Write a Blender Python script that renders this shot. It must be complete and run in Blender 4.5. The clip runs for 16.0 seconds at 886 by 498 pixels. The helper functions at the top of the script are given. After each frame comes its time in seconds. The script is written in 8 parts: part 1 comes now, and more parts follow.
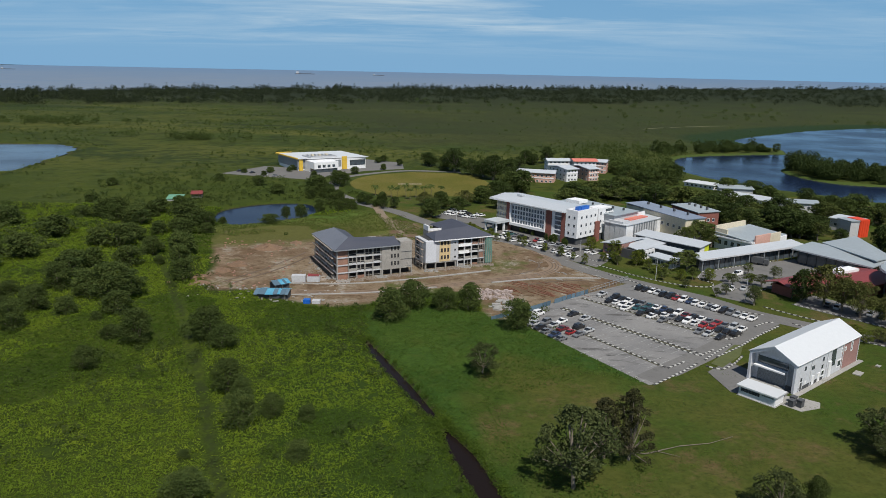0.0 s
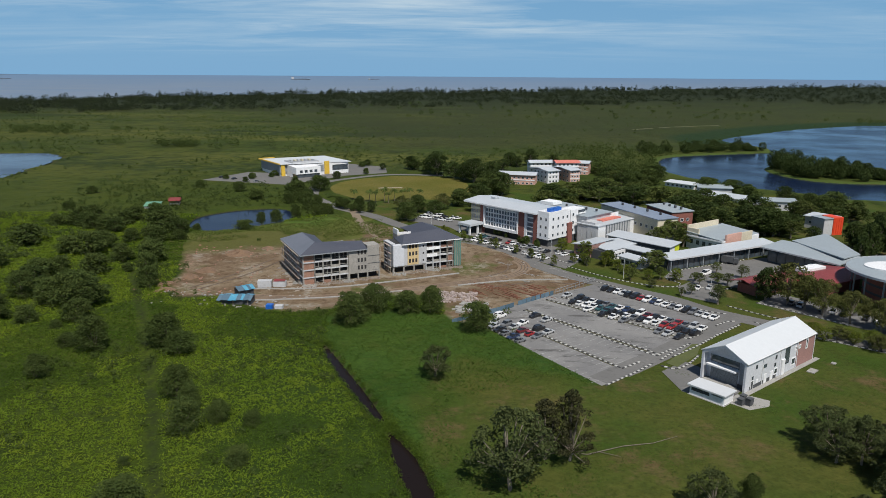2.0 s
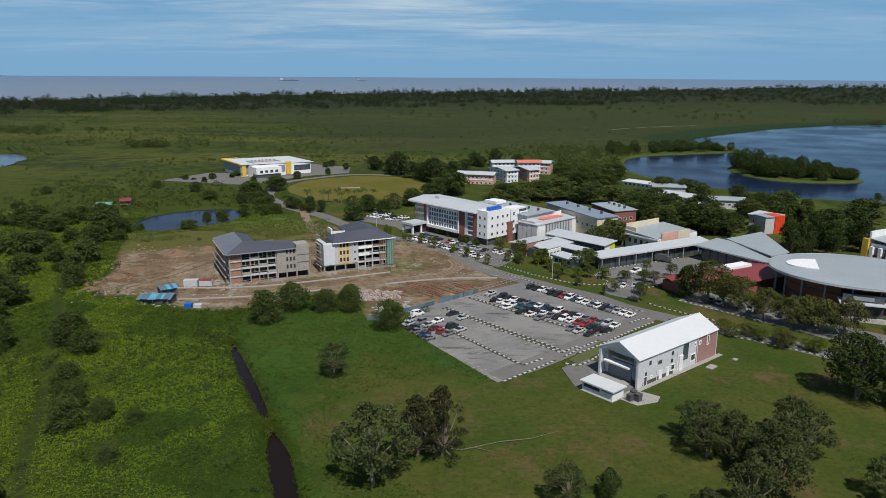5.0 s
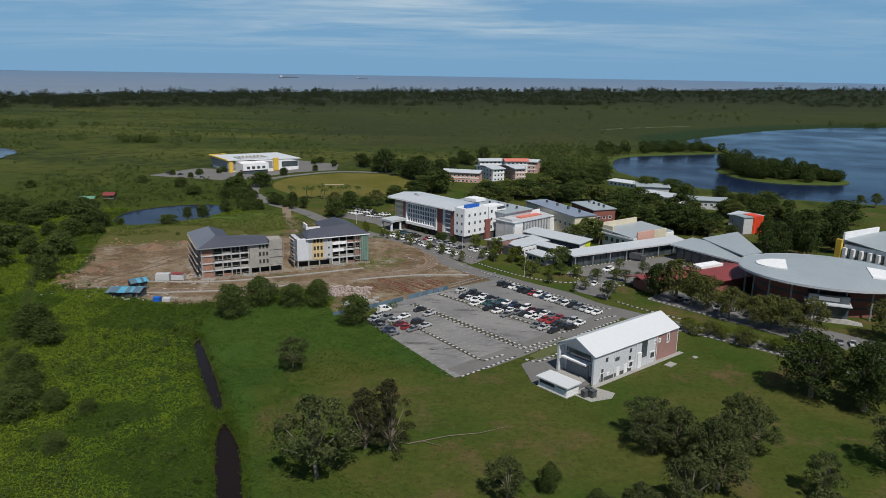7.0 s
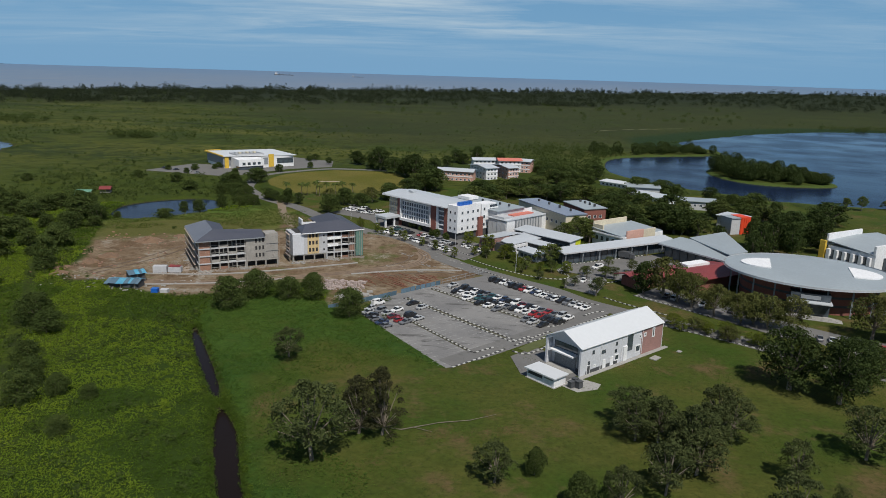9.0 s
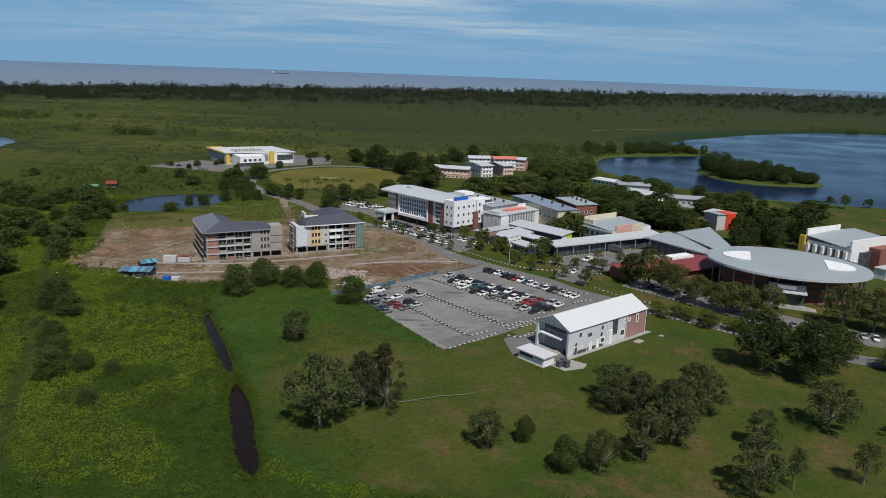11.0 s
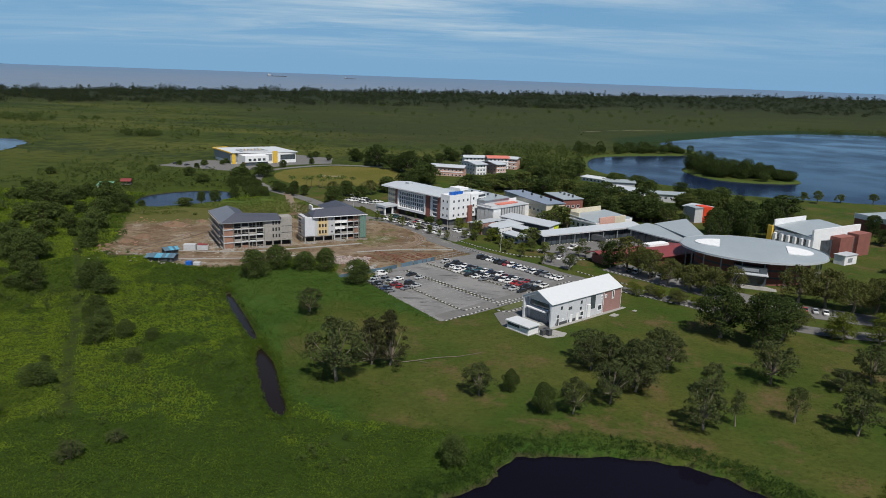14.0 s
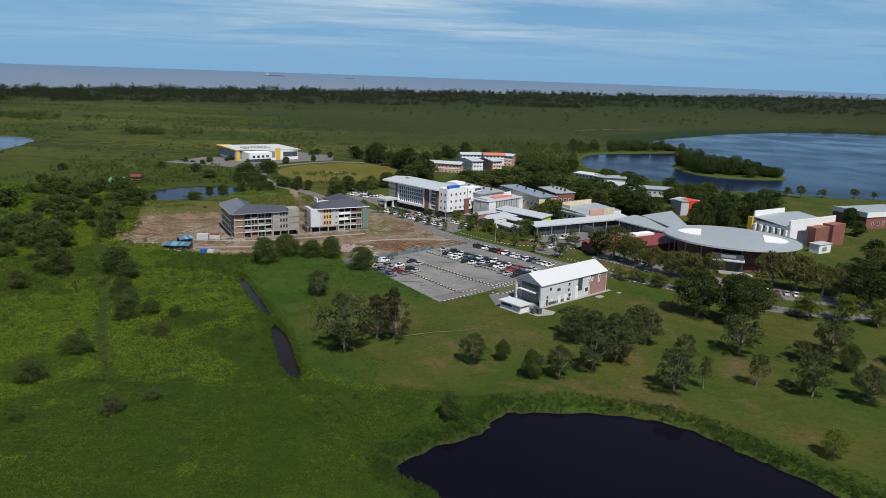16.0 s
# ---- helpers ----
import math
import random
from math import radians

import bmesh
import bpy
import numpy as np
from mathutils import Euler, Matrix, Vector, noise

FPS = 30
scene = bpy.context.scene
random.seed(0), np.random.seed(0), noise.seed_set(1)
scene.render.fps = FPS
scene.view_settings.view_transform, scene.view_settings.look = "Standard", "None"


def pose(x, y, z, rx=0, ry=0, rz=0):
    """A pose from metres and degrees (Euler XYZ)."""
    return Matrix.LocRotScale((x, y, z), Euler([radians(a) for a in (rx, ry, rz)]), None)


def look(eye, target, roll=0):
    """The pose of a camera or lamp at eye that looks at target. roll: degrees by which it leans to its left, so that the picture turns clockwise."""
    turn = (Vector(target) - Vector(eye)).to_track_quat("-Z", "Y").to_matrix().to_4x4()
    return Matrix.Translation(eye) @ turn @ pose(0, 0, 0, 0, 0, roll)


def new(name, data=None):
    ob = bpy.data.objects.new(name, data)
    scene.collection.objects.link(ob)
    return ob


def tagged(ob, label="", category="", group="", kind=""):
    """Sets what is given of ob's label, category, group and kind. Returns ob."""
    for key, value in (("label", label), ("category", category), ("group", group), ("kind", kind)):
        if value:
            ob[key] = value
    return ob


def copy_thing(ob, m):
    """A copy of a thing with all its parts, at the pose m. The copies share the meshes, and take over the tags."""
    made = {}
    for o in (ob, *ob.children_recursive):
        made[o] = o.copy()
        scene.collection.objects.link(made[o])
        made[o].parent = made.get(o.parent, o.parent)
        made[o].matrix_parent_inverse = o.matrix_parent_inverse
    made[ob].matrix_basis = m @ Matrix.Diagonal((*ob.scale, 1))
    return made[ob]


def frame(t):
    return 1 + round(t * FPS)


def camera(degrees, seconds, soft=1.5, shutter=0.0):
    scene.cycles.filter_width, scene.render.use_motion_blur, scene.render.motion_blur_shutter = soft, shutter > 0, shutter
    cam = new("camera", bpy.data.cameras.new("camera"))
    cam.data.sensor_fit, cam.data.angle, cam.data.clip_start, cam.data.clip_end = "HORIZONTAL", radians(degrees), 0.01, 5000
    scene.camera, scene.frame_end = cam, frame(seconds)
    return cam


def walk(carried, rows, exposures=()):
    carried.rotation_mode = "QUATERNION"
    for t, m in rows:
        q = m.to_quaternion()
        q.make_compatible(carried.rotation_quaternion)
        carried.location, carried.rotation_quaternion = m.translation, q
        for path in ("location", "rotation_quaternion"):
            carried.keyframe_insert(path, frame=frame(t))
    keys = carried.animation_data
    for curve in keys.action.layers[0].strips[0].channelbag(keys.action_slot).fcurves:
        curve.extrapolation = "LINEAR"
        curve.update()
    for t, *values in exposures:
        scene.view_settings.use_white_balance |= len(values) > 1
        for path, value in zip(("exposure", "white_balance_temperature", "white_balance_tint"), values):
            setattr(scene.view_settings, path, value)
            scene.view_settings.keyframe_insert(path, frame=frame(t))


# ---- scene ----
cam = camera(63.8, 16.0, soft=0.7)
PATH = [
    (0, (0.153, -1.156, 76.83), (0.073, 0.782, 76.34), 1.2),
    (0.5, (2.688, -1.004, 76.912), (2.606, 0.934, 76.424), 1.0),
    (1, (5.616, -0.911, 76.99), (5.534, 1.028, 76.505), 0.7),
    (1.5, (9.016, -0.838, 77.038), (8.935, 1.101, 76.555), 0.5),
    (2, (12.783, -0.807, 77.017), (12.703, 1.133, 76.536), 0.4),
    (2.5, (16.849, -0.807, 76.928), (16.772, 1.133, 76.447), 0.2),
    (3, (21.123, -0.803, 76.803), (21.047, 1.137, 76.323), 0.1),
    (3.5, (25.573, -0.772, 76.679), (25.499, 1.168, 76.201), 0.1),
    (4, (30.05, -0.702, 76.645), (29.977, 1.239, 76.167), 0.1),
    (4.5, (34.128, -0.689, 76.601), (34.06, 1.252, 76.123), 0.2),
    (7, (48.434, -1.305, 75.945), (48.37, 0.635, 75.464), 0.9),
    (7.5, (49.125, -1.753, 75.916), (49.063, 0.187, 75.434), 1.1),
    (8, (49.006, -2.737, 75.911), (48.951, -0.796, 75.429), 1.3),
    (8.5, (48.831, -4.398, 75.9), (48.781, -2.457, 75.417), 1.5),
    (9, (48.731, -6.911, 75.894), (48.686, -4.97, 75.412), 1.7),
    (11.5, (48.473, -24.598, 76.355), (48.443, -22.658, 75.872), 2.1),
    (12, (48.48, -28.696, 76.444), (48.453, -26.755, 75.962), 2.1),
    (12.5, (48.546, -33.224, 76.544), (48.521, -31.283, 76.063), 2.1),
    (13, (48.575, -37.991, 76.632), (48.551, -36.05, 76.152), 2.1),
    (13.5, (48.602, -42.861, 76.708), (48.581, -40.92, 76.229), 2.1),
    (14, (48.654, -47.727, 76.791), (48.634, -45.785, 76.315), 2.0),
    (14.5, (48.718, -52.637, 76.848), (48.7, -50.695, 76.371), 2.0),
    (15, (48.734, -57.584, 76.86), (48.718, -55.641, 76.384), 2.0),
    (15.5, (48.72, -62.56, 76.817), (48.706, -60.617, 76.34), 2.0),
    (16, (48.711, -67.525, 76.748), (48.698, -65.582, 76.271), 2.0),
]
walk(cam, [(t, look(eye, target, roll)) for t, eye, target, roll in PATH], [(0, 0.06), (3, 0.05), (5, 0.0), (7, -0.09), (9, -0.11), (12.5, -0.05), (14.5, 0.03), (16, 0.08)])

# ---- light ----
SUN = Vector((0.21, -0.52, 0.83)).normalized()
world = bpy.data.worlds.new("sky_world")
scene.world = world
world.use_nodes = True
wn, wl = world.node_tree.nodes, world.node_tree.links
wn.clear()
sky = wn.new("ShaderNodeTexSky")
sky.sky_type = 'NISHITA'
sky.sun_disc = False
sky.sun_elevation = math.asin(SUN.z)
sky.sun_rotation = math.atan2(SUN.x, SUN.y)
sky.air_density, sky.dust_density, sky.ozone_density = 1.0, 0.4, 2.0
wtc = wn.new("ShaderNodeTexCoord")
wsep = wn.new("ShaderNodeSeparateXYZ")
wl.new(wtc.outputs["Generated"], wsep.inputs[0])


def wmath(op, a, b=None, c=None):
    n = wn.new("ShaderNodeMath")
    n.operation = op
    for k, v in enumerate((a, b, c)):
        if v is None:
            continue
        if isinstance(v, (int, float)):
            n.inputs[k].default_value = v
        else:
            wl.new(v, n.inputs[k])
    return n.outputs[0]


# clouds: streaks on a flat layer high above the sea
up = wmath('MAXIMUM', wsep.outputs[2], 0.012)
deep = wmath('ADD', up, 0.05)
cx = wmath('DIVIDE', wsep.outputs[0], deep)
cy = wmath('DIVIDE', wsep.outputs[1], deep)
wcomb = wn.new("ShaderNodeCombineXYZ")
wl.new(cx, wcomb.inputs[0])
wl.new(cy, wcomb.inputs[1])
wmap = wn.new("ShaderNodeMapping")
wmap.inputs["Scale"].default_value = (0.36, 0.72, 1.0)
wmap.inputs["Rotation"].default_value = (0, 0, radians(6))
wl.new(wcomb.outputs[0], wmap.inputs[0])
cn = wn.new("ShaderNodeTexNoise")
cn.inputs["Scale"].default_value = 1.0
cn.inputs["Detail"].default_value = 11.0
cn.inputs["Roughness"].default_value = 0.64
cn.inputs["Distortion"].default_value = 0.45
wl.new(wmap.outputs[0], cn.inputs["Vector"])
cr = wn.new("ShaderNodeValToRGB")
cr.color_ramp.elements[0].position, cr.color_ramp.elements[1].position = 0.40, 0.68
wl.new(cn.outputs["Fac"], cr.inputs[0])
fade = wn.new("ShaderNodeMapRange")
fade.inputs[1].default_value, fade.inputs[2].default_value = 0.012, 0.085
wl.new(wsep.outputs[2], fade.inputs[0])
# broad banks of cloud, with clear gaps between them
wmap2 = wn.new("ShaderNodeMapping")
wmap2.inputs["Scale"].default_value = (0.11, 0.30, 1.0)
wmap2.inputs["Location"].default_value = (3.7, 1.3, 0)
wl.new(wcomb.outputs[0], wmap2.inputs[0])
cb = wn.new("ShaderNodeTexNoise")
cb.inputs["Scale"].default_value = 1.0
cb.inputs["Detail"].default_value = 5.0
cb.inputs["Distortion"].default_value = 0.5
wl.new(wmap2.outputs[0], cb.inputs["Vector"])
banks = wn.new("ShaderNodeMapRange")
banks.inputs[1].default_value, banks.inputs[2].default_value = 0.36, 0.62
banks.inputs[3].default_value, banks.inputs[4].default_value = 0.22, 1.30
wl.new(cb.outputs["Fac"], banks.inputs[0])
cover = wmath('MULTIPLY', wmath('MULTIPLY', cr.outputs[0], banks.outputs[0]), fade.outputs[0])
grad = wn.new("ShaderNodeValToRGB")
ge = grad.color_ramp.elements
ge[0].position, ge[0].color = 0.0, (0.205, 0.435, 0.70, 1)
ge[1].position, ge[1].color = 1.0, (0.145, 0.335, 0.61, 1)
gm = ge.new(0.35)
gm.color = (0.185, 0.405, 0.66, 1)
gscale = wn.new("ShaderNodeMapRange")
gscale.inputs[1].default_value, gscale.inputs[2].default_value = 0.0, 0.25
wl.new(wsep.outputs[2], gscale.inputs[0])
wl.new(gscale.outputs[0], grad.inputs[0])
haze = wn.new("ShaderNodeMix")
haze.data_type = 'RGBA'
haze.inputs[7].default_value = (0.68, 0.80, 0.87, 1)
wl.new(wmath('MULTIPLY', cover, 0.72), haze.inputs[0])
wl.new(grad.outputs[0], haze.inputs[6])
gain = wn.new("ShaderNodeVectorMath")
gain.operation = 'SCALE'
gain.inputs[3].default_value = SKY_GAIN = 14.2
wl.new(haze.outputs[2], gain.inputs[0])
low = wn.new("ShaderNodeMapRange")
low.inputs[1].default_value, low.inputs[2].default_value = 0.12, 0.40
low.inputs[3].default_value, low.inputs[4].default_value = 0.92, 0.06
wl.new(wsep.outputs[2], low.inputs[0])
skymix = wn.new("ShaderNodeMix")
skymix.data_type = 'RGBA'
wl.new(low.outputs[0], skymix.inputs[0])
wl.new(sky.outputs[0], skymix.inputs[6])
wl.new(gain.outputs[0], skymix.inputs[7])
bg = wn.new("ShaderNodeBackground")
bg.inputs["Strength"].default_value = 0.063
wo = wn.new("ShaderNodeOutputWorld")
wl.new(skymix.outputs[2], bg.inputs[0])
wl.new(bg.outputs[0], wo.inputs[0])

sun_data = bpy.data.lights.new("sun", 'SUN')
sun_data.energy, sun_data.angle, sun_data.color = 4.9, radians(0.6), (1.0, 0.95, 0.87)
sun = new("sun", sun_data)
sun.matrix_world = look(SUN * 100, (0, 0, 0))
scene.view_settings.exposure = 0.0


# ---- materials ----
def nodes_of(name):
    m = bpy.data.materials.new(name)
    m.use_nodes = True
    nt = m.node_tree
    return m, nt, nt.nodes, nt.links, nt.nodes["Principled BSDF"]


def noise_node(n, l, vec, scale, detail=4, rough=0.55):
    t = n.new("ShaderNodeTexNoise")
    t.inputs["Scale"].default_value = scale
    t.inputs["Detail"].default_value = detail
    t.inputs["Roughness"].default_value = rough
    l.new(vec, t.inputs["Vector"])
    return t.outputs["Fac"]


def ramp(n, l, fac, lo, hi):
    r = n.new("ShaderNodeMapRange")
    r.inputs[1].default_value, r.inputs[2].default_value = lo, hi
    l.new(fac, r.inputs[0])
    return r.outputs[0]


def mixc(n, l, fac, a, b, mode='MIX'):
    m = n.new("ShaderNodeMix")
    m.data_type = 'RGBA'
    m.blend_type = mode
    for sock, v in ((0, fac), (6, a), (7, b)):
        if isinstance(v, (int, float)):
            m.inputs[sock].default_value = v
        elif isinstance(v, tuple):
            m.inputs[sock].default_value = (*v, 1)
        else:
            l.new(v, m.inputs[sock])
    return m.outputs[2]


def surf(name, c1, c2, big=0.15, fine=2.5, rough=0.7, metal=0.0, bump=0.02, dirt=None, per_object=0.0, ribs=0.0, grain=0.22):
    """Paint, plaster, metal or earth: two colours mixed at a large and a fine scale, with relief."""
    m, nt, n, l, b = nodes_of(name)
    pos = n.new("ShaderNodeNewGeometry").outputs["Position"]
    f1 = ramp(n, l, noise_node(n, l, pos, big, 3), 0.35, 0.65)
    f2 = noise_node(n, l, pos, fine, 5, 0.65)
    col = mixc(n, l, f1, c1, c2)
    col = mixc(n, l, ramp(n, l, f2, 0.3, 0.75), col, tuple(v * (1 - grain) for v in c2))
    if dirt:
        d = ramp(n, l, noise_node(n, l, pos, big * 3.1, 6, 0.7), 0.56, 0.72)
        col = mixc(n, l, d, col, dirt)
    if per_object:
        info = n.new("ShaderNodeObjectInfo")
        col = mixc(n, l, ramp(n, l, info.outputs["Random"], 0.0, 1.0), col, tuple(v * (1 - per_object) for v in c1))
    l.new(col, b.inputs["Base Color"])
    b.inputs["Roughness"].default_value, b.inputs["Metallic"].default_value = rough, metal
    bp = n.new("ShaderNodeBump")
    bp.inputs["Strength"].default_value, bp.inputs["Distance"].default_value = 0.6, bump
    l.new(f2, bp.inputs["Height"])
    if ribs:
        tc = n.new("ShaderNodeTexCoord")
        w = n.new("ShaderNodeTexWave")
        w.inputs["Scale"].default_value = ribs
        l.new(tc.outputs["Object"], w.inputs["Vector"])
        bp2 = n.new("ShaderNodeBump")
        bp2.inputs["Strength"].default_value, bp2.inputs["Distance"].default_value = 0.3, 0.012
        l.new(w.outputs["Fac"], bp2.inputs["Height"])
        l.new(bp.outputs[0], bp2.inputs["Normal"])
        bp = bp2
    l.new(bp.outputs[0], b.inputs["Normal"])
    return m


def glassy(name, c, rough=0.08, metal=0.0, spec=0.8):
    m, nt, n, l, b = nodes_of(name)
    pos = n.new("ShaderNodeNewGeometry").outputs["Position"]
    col = mixc(n, l, ramp(n, l, noise_node(n, l, pos, 0.35, 2), 0.35, 0.65), c, tuple(v * 1.8 + 0.004 for v in c))
    l.new(col, b.inputs["Base Color"])
    b.inputs["Roughness"].default_value, b.inputs["Metallic"].default_value = rough, metal
    b.inputs["Specular IOR Level"].default_value = spec
    return m


def leafy(name, c1, c2, c3, rough=0.7):
    """Leaves: hue changes from leaf to leaf, from clump to clump and from plant to plant."""
    m, nt, n, l, b = nodes_of(name)
    geo = n.new("ShaderNodeNewGeometry")
    info = n.new("ShaderNodeObjectInfo")
    f1 = ramp(n, l, noise_node(n, l, geo.outputs["Position"], 0.05, 5, 0.6), 0.38, 0.62)
    col = mixc(n, l, f1, c1, c2)
    col = mixc(n, l, ramp(n, l, noise_node(n, l, geo.outputs["Position"], 0.6, 3), 0.46, 0.66), col, c3)
    col = mixc(n, l, ramp(n, l, geo.outputs["Random Per Island"], 0.30, 1.0), col, c3)
    col = mixc(n, l, ramp(n, l, info.outputs["Random"], 0.0, 1.6), col, tuple(v * 0.55 for v in c1))
    l.new(col, b.inputs["Base Color"])
    b.inputs["Roughness"].default_value = rough
    b.inputs["Specular IOR Level"].default_value = 0.10
    tr = n.new("ShaderNodeBsdfTranslucent")
    l.new(col, tr.inputs["Color"])
    mx = n.new("ShaderNodeMixShader")
    mx.inputs[0].default_value = 0.28
    l.new(b.outputs[0], mx.inputs[1])
    l.new(tr.outputs[0], mx.inputs[2])
    l.new(mx.outputs[0], n["Material Output"].inputs["Surface"])
    return m


def watery(name, c, rough, wave, dist, spec=0.5):
    m, nt, n, l, b = nodes_of(name)
    pos = n.new("ShaderNodeNewGeometry").outputs["Position"]
    f = noise_node(n, l, pos, 0.02, 4)
    col = mixc(n, l, ramp(n, l, f, 0.35, 0.65), c, tuple(v * 1.25 for v in c))
    l.new(col, b.inputs["Base Color"])
    rr = n.new("ShaderNodeMapRange")
    rr.inputs[1].default_value, rr.inputs[2].default_value = 0.4, 0.62
    rr.inputs[3].default_value, rr.inputs[4].default_value = rough, rough * 2.2
    l.new(noise_node(n, l, pos, 0.012, 5), rr.inputs[0])
    l.new(rr.outputs[0], b.inputs["Roughness"])
    b.inputs["IOR"].default_value = 1.33
    b.inputs["Specular IOR Level"].default_value = spec
    bp = n.new("ShaderNodeBump")
    bp.inputs["Strength"].default_value, bp.inputs["Distance"].default_value = 0.5, dist
    l.new(noise_node(n, l, pos, wave, 3), bp.inputs["Height"])
    l.new(bp.outputs[0], b.inputs["Normal"])
    return m


def ground_material():
    m, nt, n, l, b = nodes_of("marsh_and_lawn_ground")
    pos = n.new("ShaderNodeNewGeometry").outputs["Position"]

    def attr(k):
        a = n.new("ShaderNodeAttribute")
        a.attribute_name = k
        return a.outputs["Fac"]

    def edge(k, spread, scale, soft=0.10):
        """A zone's mask, its edge frayed by noise."""
        nz = noise_node(n, l, pos, scale, 5, 0.6)
        s = n.new("ShaderNodeMath")
        s.operation = 'MULTIPLY_ADD'
        l.new(nz, s.inputs[0])
        s.inputs[1].default_value = spread
        l.new(attr(k), s.inputs[2])
        return ramp(n, l, s.outputs[0], 0.5 + spread / 2 - soft, 0.5 + spread / 2 + soft)

    def stretched(sx, sy, detail=5):
        mp = n.new("ShaderNodeMapping")
        mp.inputs["Scale"].default_value = (sx, sy, 1.0)
        l.new(pos, mp.inputs[0])
        return noise_node(n, l, mp.outputs[0], 1.0, detail, 0.6)

    n_big, n_mid, n_fine = noise_node(n, l, pos, 0.006, 5), noise_node(n, l, pos, 0.035, 5), noise_node(n, l, pos, 0.7, 6, 0.7)
    # scrub near, plain far
    scrub = mixc(n, l, ramp(n, l, n_mid, 0.38, 0.62), (0.040, 0.064, 0.008), (0.070, 0.096, 0.010))
    scrub = mixc(n, l, ramp(n, l, noise_node(n, l, pos, 1.5, 4, 0.7), 0.42, 0.62), scrub, (0.026, 0.044, 0.008))
    plain = mixc(n, l, ramp(n, l, n_big, 0.40, 0.60), (0.042, 0.062, 0.012), (0.074, 0.084, 0.018))
    plain = mixc(n, l, ramp(n, l, n_mid, 0.50, 0.70), plain, (0.024, 0.037, 0.009))
    plain = mixc(n, l, ramp(n, l, stretched(0.0016, 0.0075), 0.50, 0.66), plain, (0.096, 0.104, 0.024))
    plain = mixc(n, l, ramp(n, l, stretched(0.0021, 0.0110, 6), 0.54, 0.66), plain, (0.026, 0.042, 0.012))
    plain = mixc(n, l, ramp(n, l, noise_node(n, l, pos, 0.11, 5, 0.7), 0.50, 0.66), plain, (0.020, 0.033, 0.009))
    col = mixc(n, l, attr("far"), scrub, plain)
    # a darker brown-green mixed over a wide zone of the far plain
    col = mixc(n, l, edge("dark_plain", 0.9, 0.012, 0.3), col, (0.034, 0.042, 0.015))
    col = mixc(n, l, edge("forest", 0.9, 0.006, 0.25), col, (0.020, 0.028, 0.013))
    col = mixc(n, l, edge("reed", 0.5, 0.02, 0.2), col, (0.020, 0.040, 0.014))
    col = mixc(n, l, edge("rim", 0.5, 0.12, 0.2), col, (0.064, 0.094, 0.022))
    lush = mixc(n, l, ramp(n, l, n_mid, 0.35, 0.65), (0.034, 0.078, 0.012), (0.058, 0.102, 0.016))
    lush = mixc(n, l, ramp(n, l, noise_node(n, l, pos, 1.1, 5, 0.7), 0.46, 0.68), lush, (0.024, 0.052, 0.009))
    lush = mixc(n, l, ramp(n, l, noise_node(n, l, pos, 0.16, 6, 0.65), 0.52, 0.72), lush, (0.060, 0.086, 0.016))
    col = mixc(n, l, edge("deep", 0.8, 0.05, 0.25), col, (0.030, 0.054, 0.008))
    col = mixc(n, l, edge("lush", 0.7, 0.05), col, lush)
    lawn = mixc(n, l, ramp(n, l, n_mid, 0.38, 0.62), (0.044, 0.076, 0.011), (0.082, 0.088, 0.020))
    lawn = mixc(n, l, ramp(n, l, noise_node(n, l, pos, 0.13, 6, 0.65), 0.48, 0.70), lawn, (0.052, 0.068, 0.013))
    lawn = mixc(n, l, ramp(n, l, noise_node(n, l, pos, 0.055, 6, 0.7), 0.53, 0.66), lawn, (0.118, 0.088, 0.040))
    lawn = mixc(n, l, ramp(n, l, noise_node(n, l, pos, 0.9, 5, 0.7), 0.52, 0.74), lawn, (0.030, 0.048, 0.010))
    col = mixc(n, l, edge("lawn", 0.8, 0.06, 0.16), col, lawn)
    col = mixc(n, l, edge("pitch", 0.1, 0.1), col, mixc(n, l, ramp(n, l, n_mid, 0.4, 0.6), (0.11, 0.108, 0.022), (0.14, 0.124, 0.032)))
    col = mixc(n, l, edge("track", 0.6, 0.12), col, (0.030, 0.042, 0.012))
    meadow = mixc(n, l, ramp(n, l, n_mid, 0.40, 0.58), (0.082, 0.132, 0.024), (0.140, 0.142, 0.040))
    meadow = mixc(n, l, ramp(n, l, noise_node(n, l, pos, 0.9, 5, 0.7), 0.48, 0.70), meadow, (0.052, 0.080, 0.017))
    mud = mixc(n, l, ramp(n, l, noise_node(n, l, pos, 0.05, 6, 0.65), 0.38, 0.62), (0.150, 0.100, 0.064), (0.25, 0.195, 0.138))
    mud = mixc(n, l, ramp(n, l, noise_node(n, l, pos, 0.22, 6, 0.75), 0.50, 0.64), mud, (0.105, 0.068, 0.042))
    mud = mixc(n, l, ramp(n, l, noise_node(n, l, pos, 0.028, 5, 0.65), 0.56, 0.64), mud, (0.088, 0.098, 0.030))
    mud = mixc(n, l, ramp(n, l, noise_node(n, l, pos, 0.10, 6, 0.75), 0.54, 0.64), mud, (0.29, 0.255, 0.215))
    col = mixc(n, l, edge("meadow", 0.8, 0.07, 0.2), col, meadow)
    col = mixc(n, l, edge("mud", 0.9, 0.07, 0.12), col, mud)
    col = mixc(n, l, edge("dry", 1.3, 0.06, 0.2), col, (0.098, 0.100, 0.030))
    col = mixc(n, l, edge("bank", 0.5, 0.3, 0.15), col, (0.050, 0.052, 0.022))
    col = mixc(n, l, ramp(n, l, n_fine, 0.25, 0.85), col, (0.5, 0.5, 0.42), 'MULTIPLY')
    l.new(col, b.inputs["Base Color"])
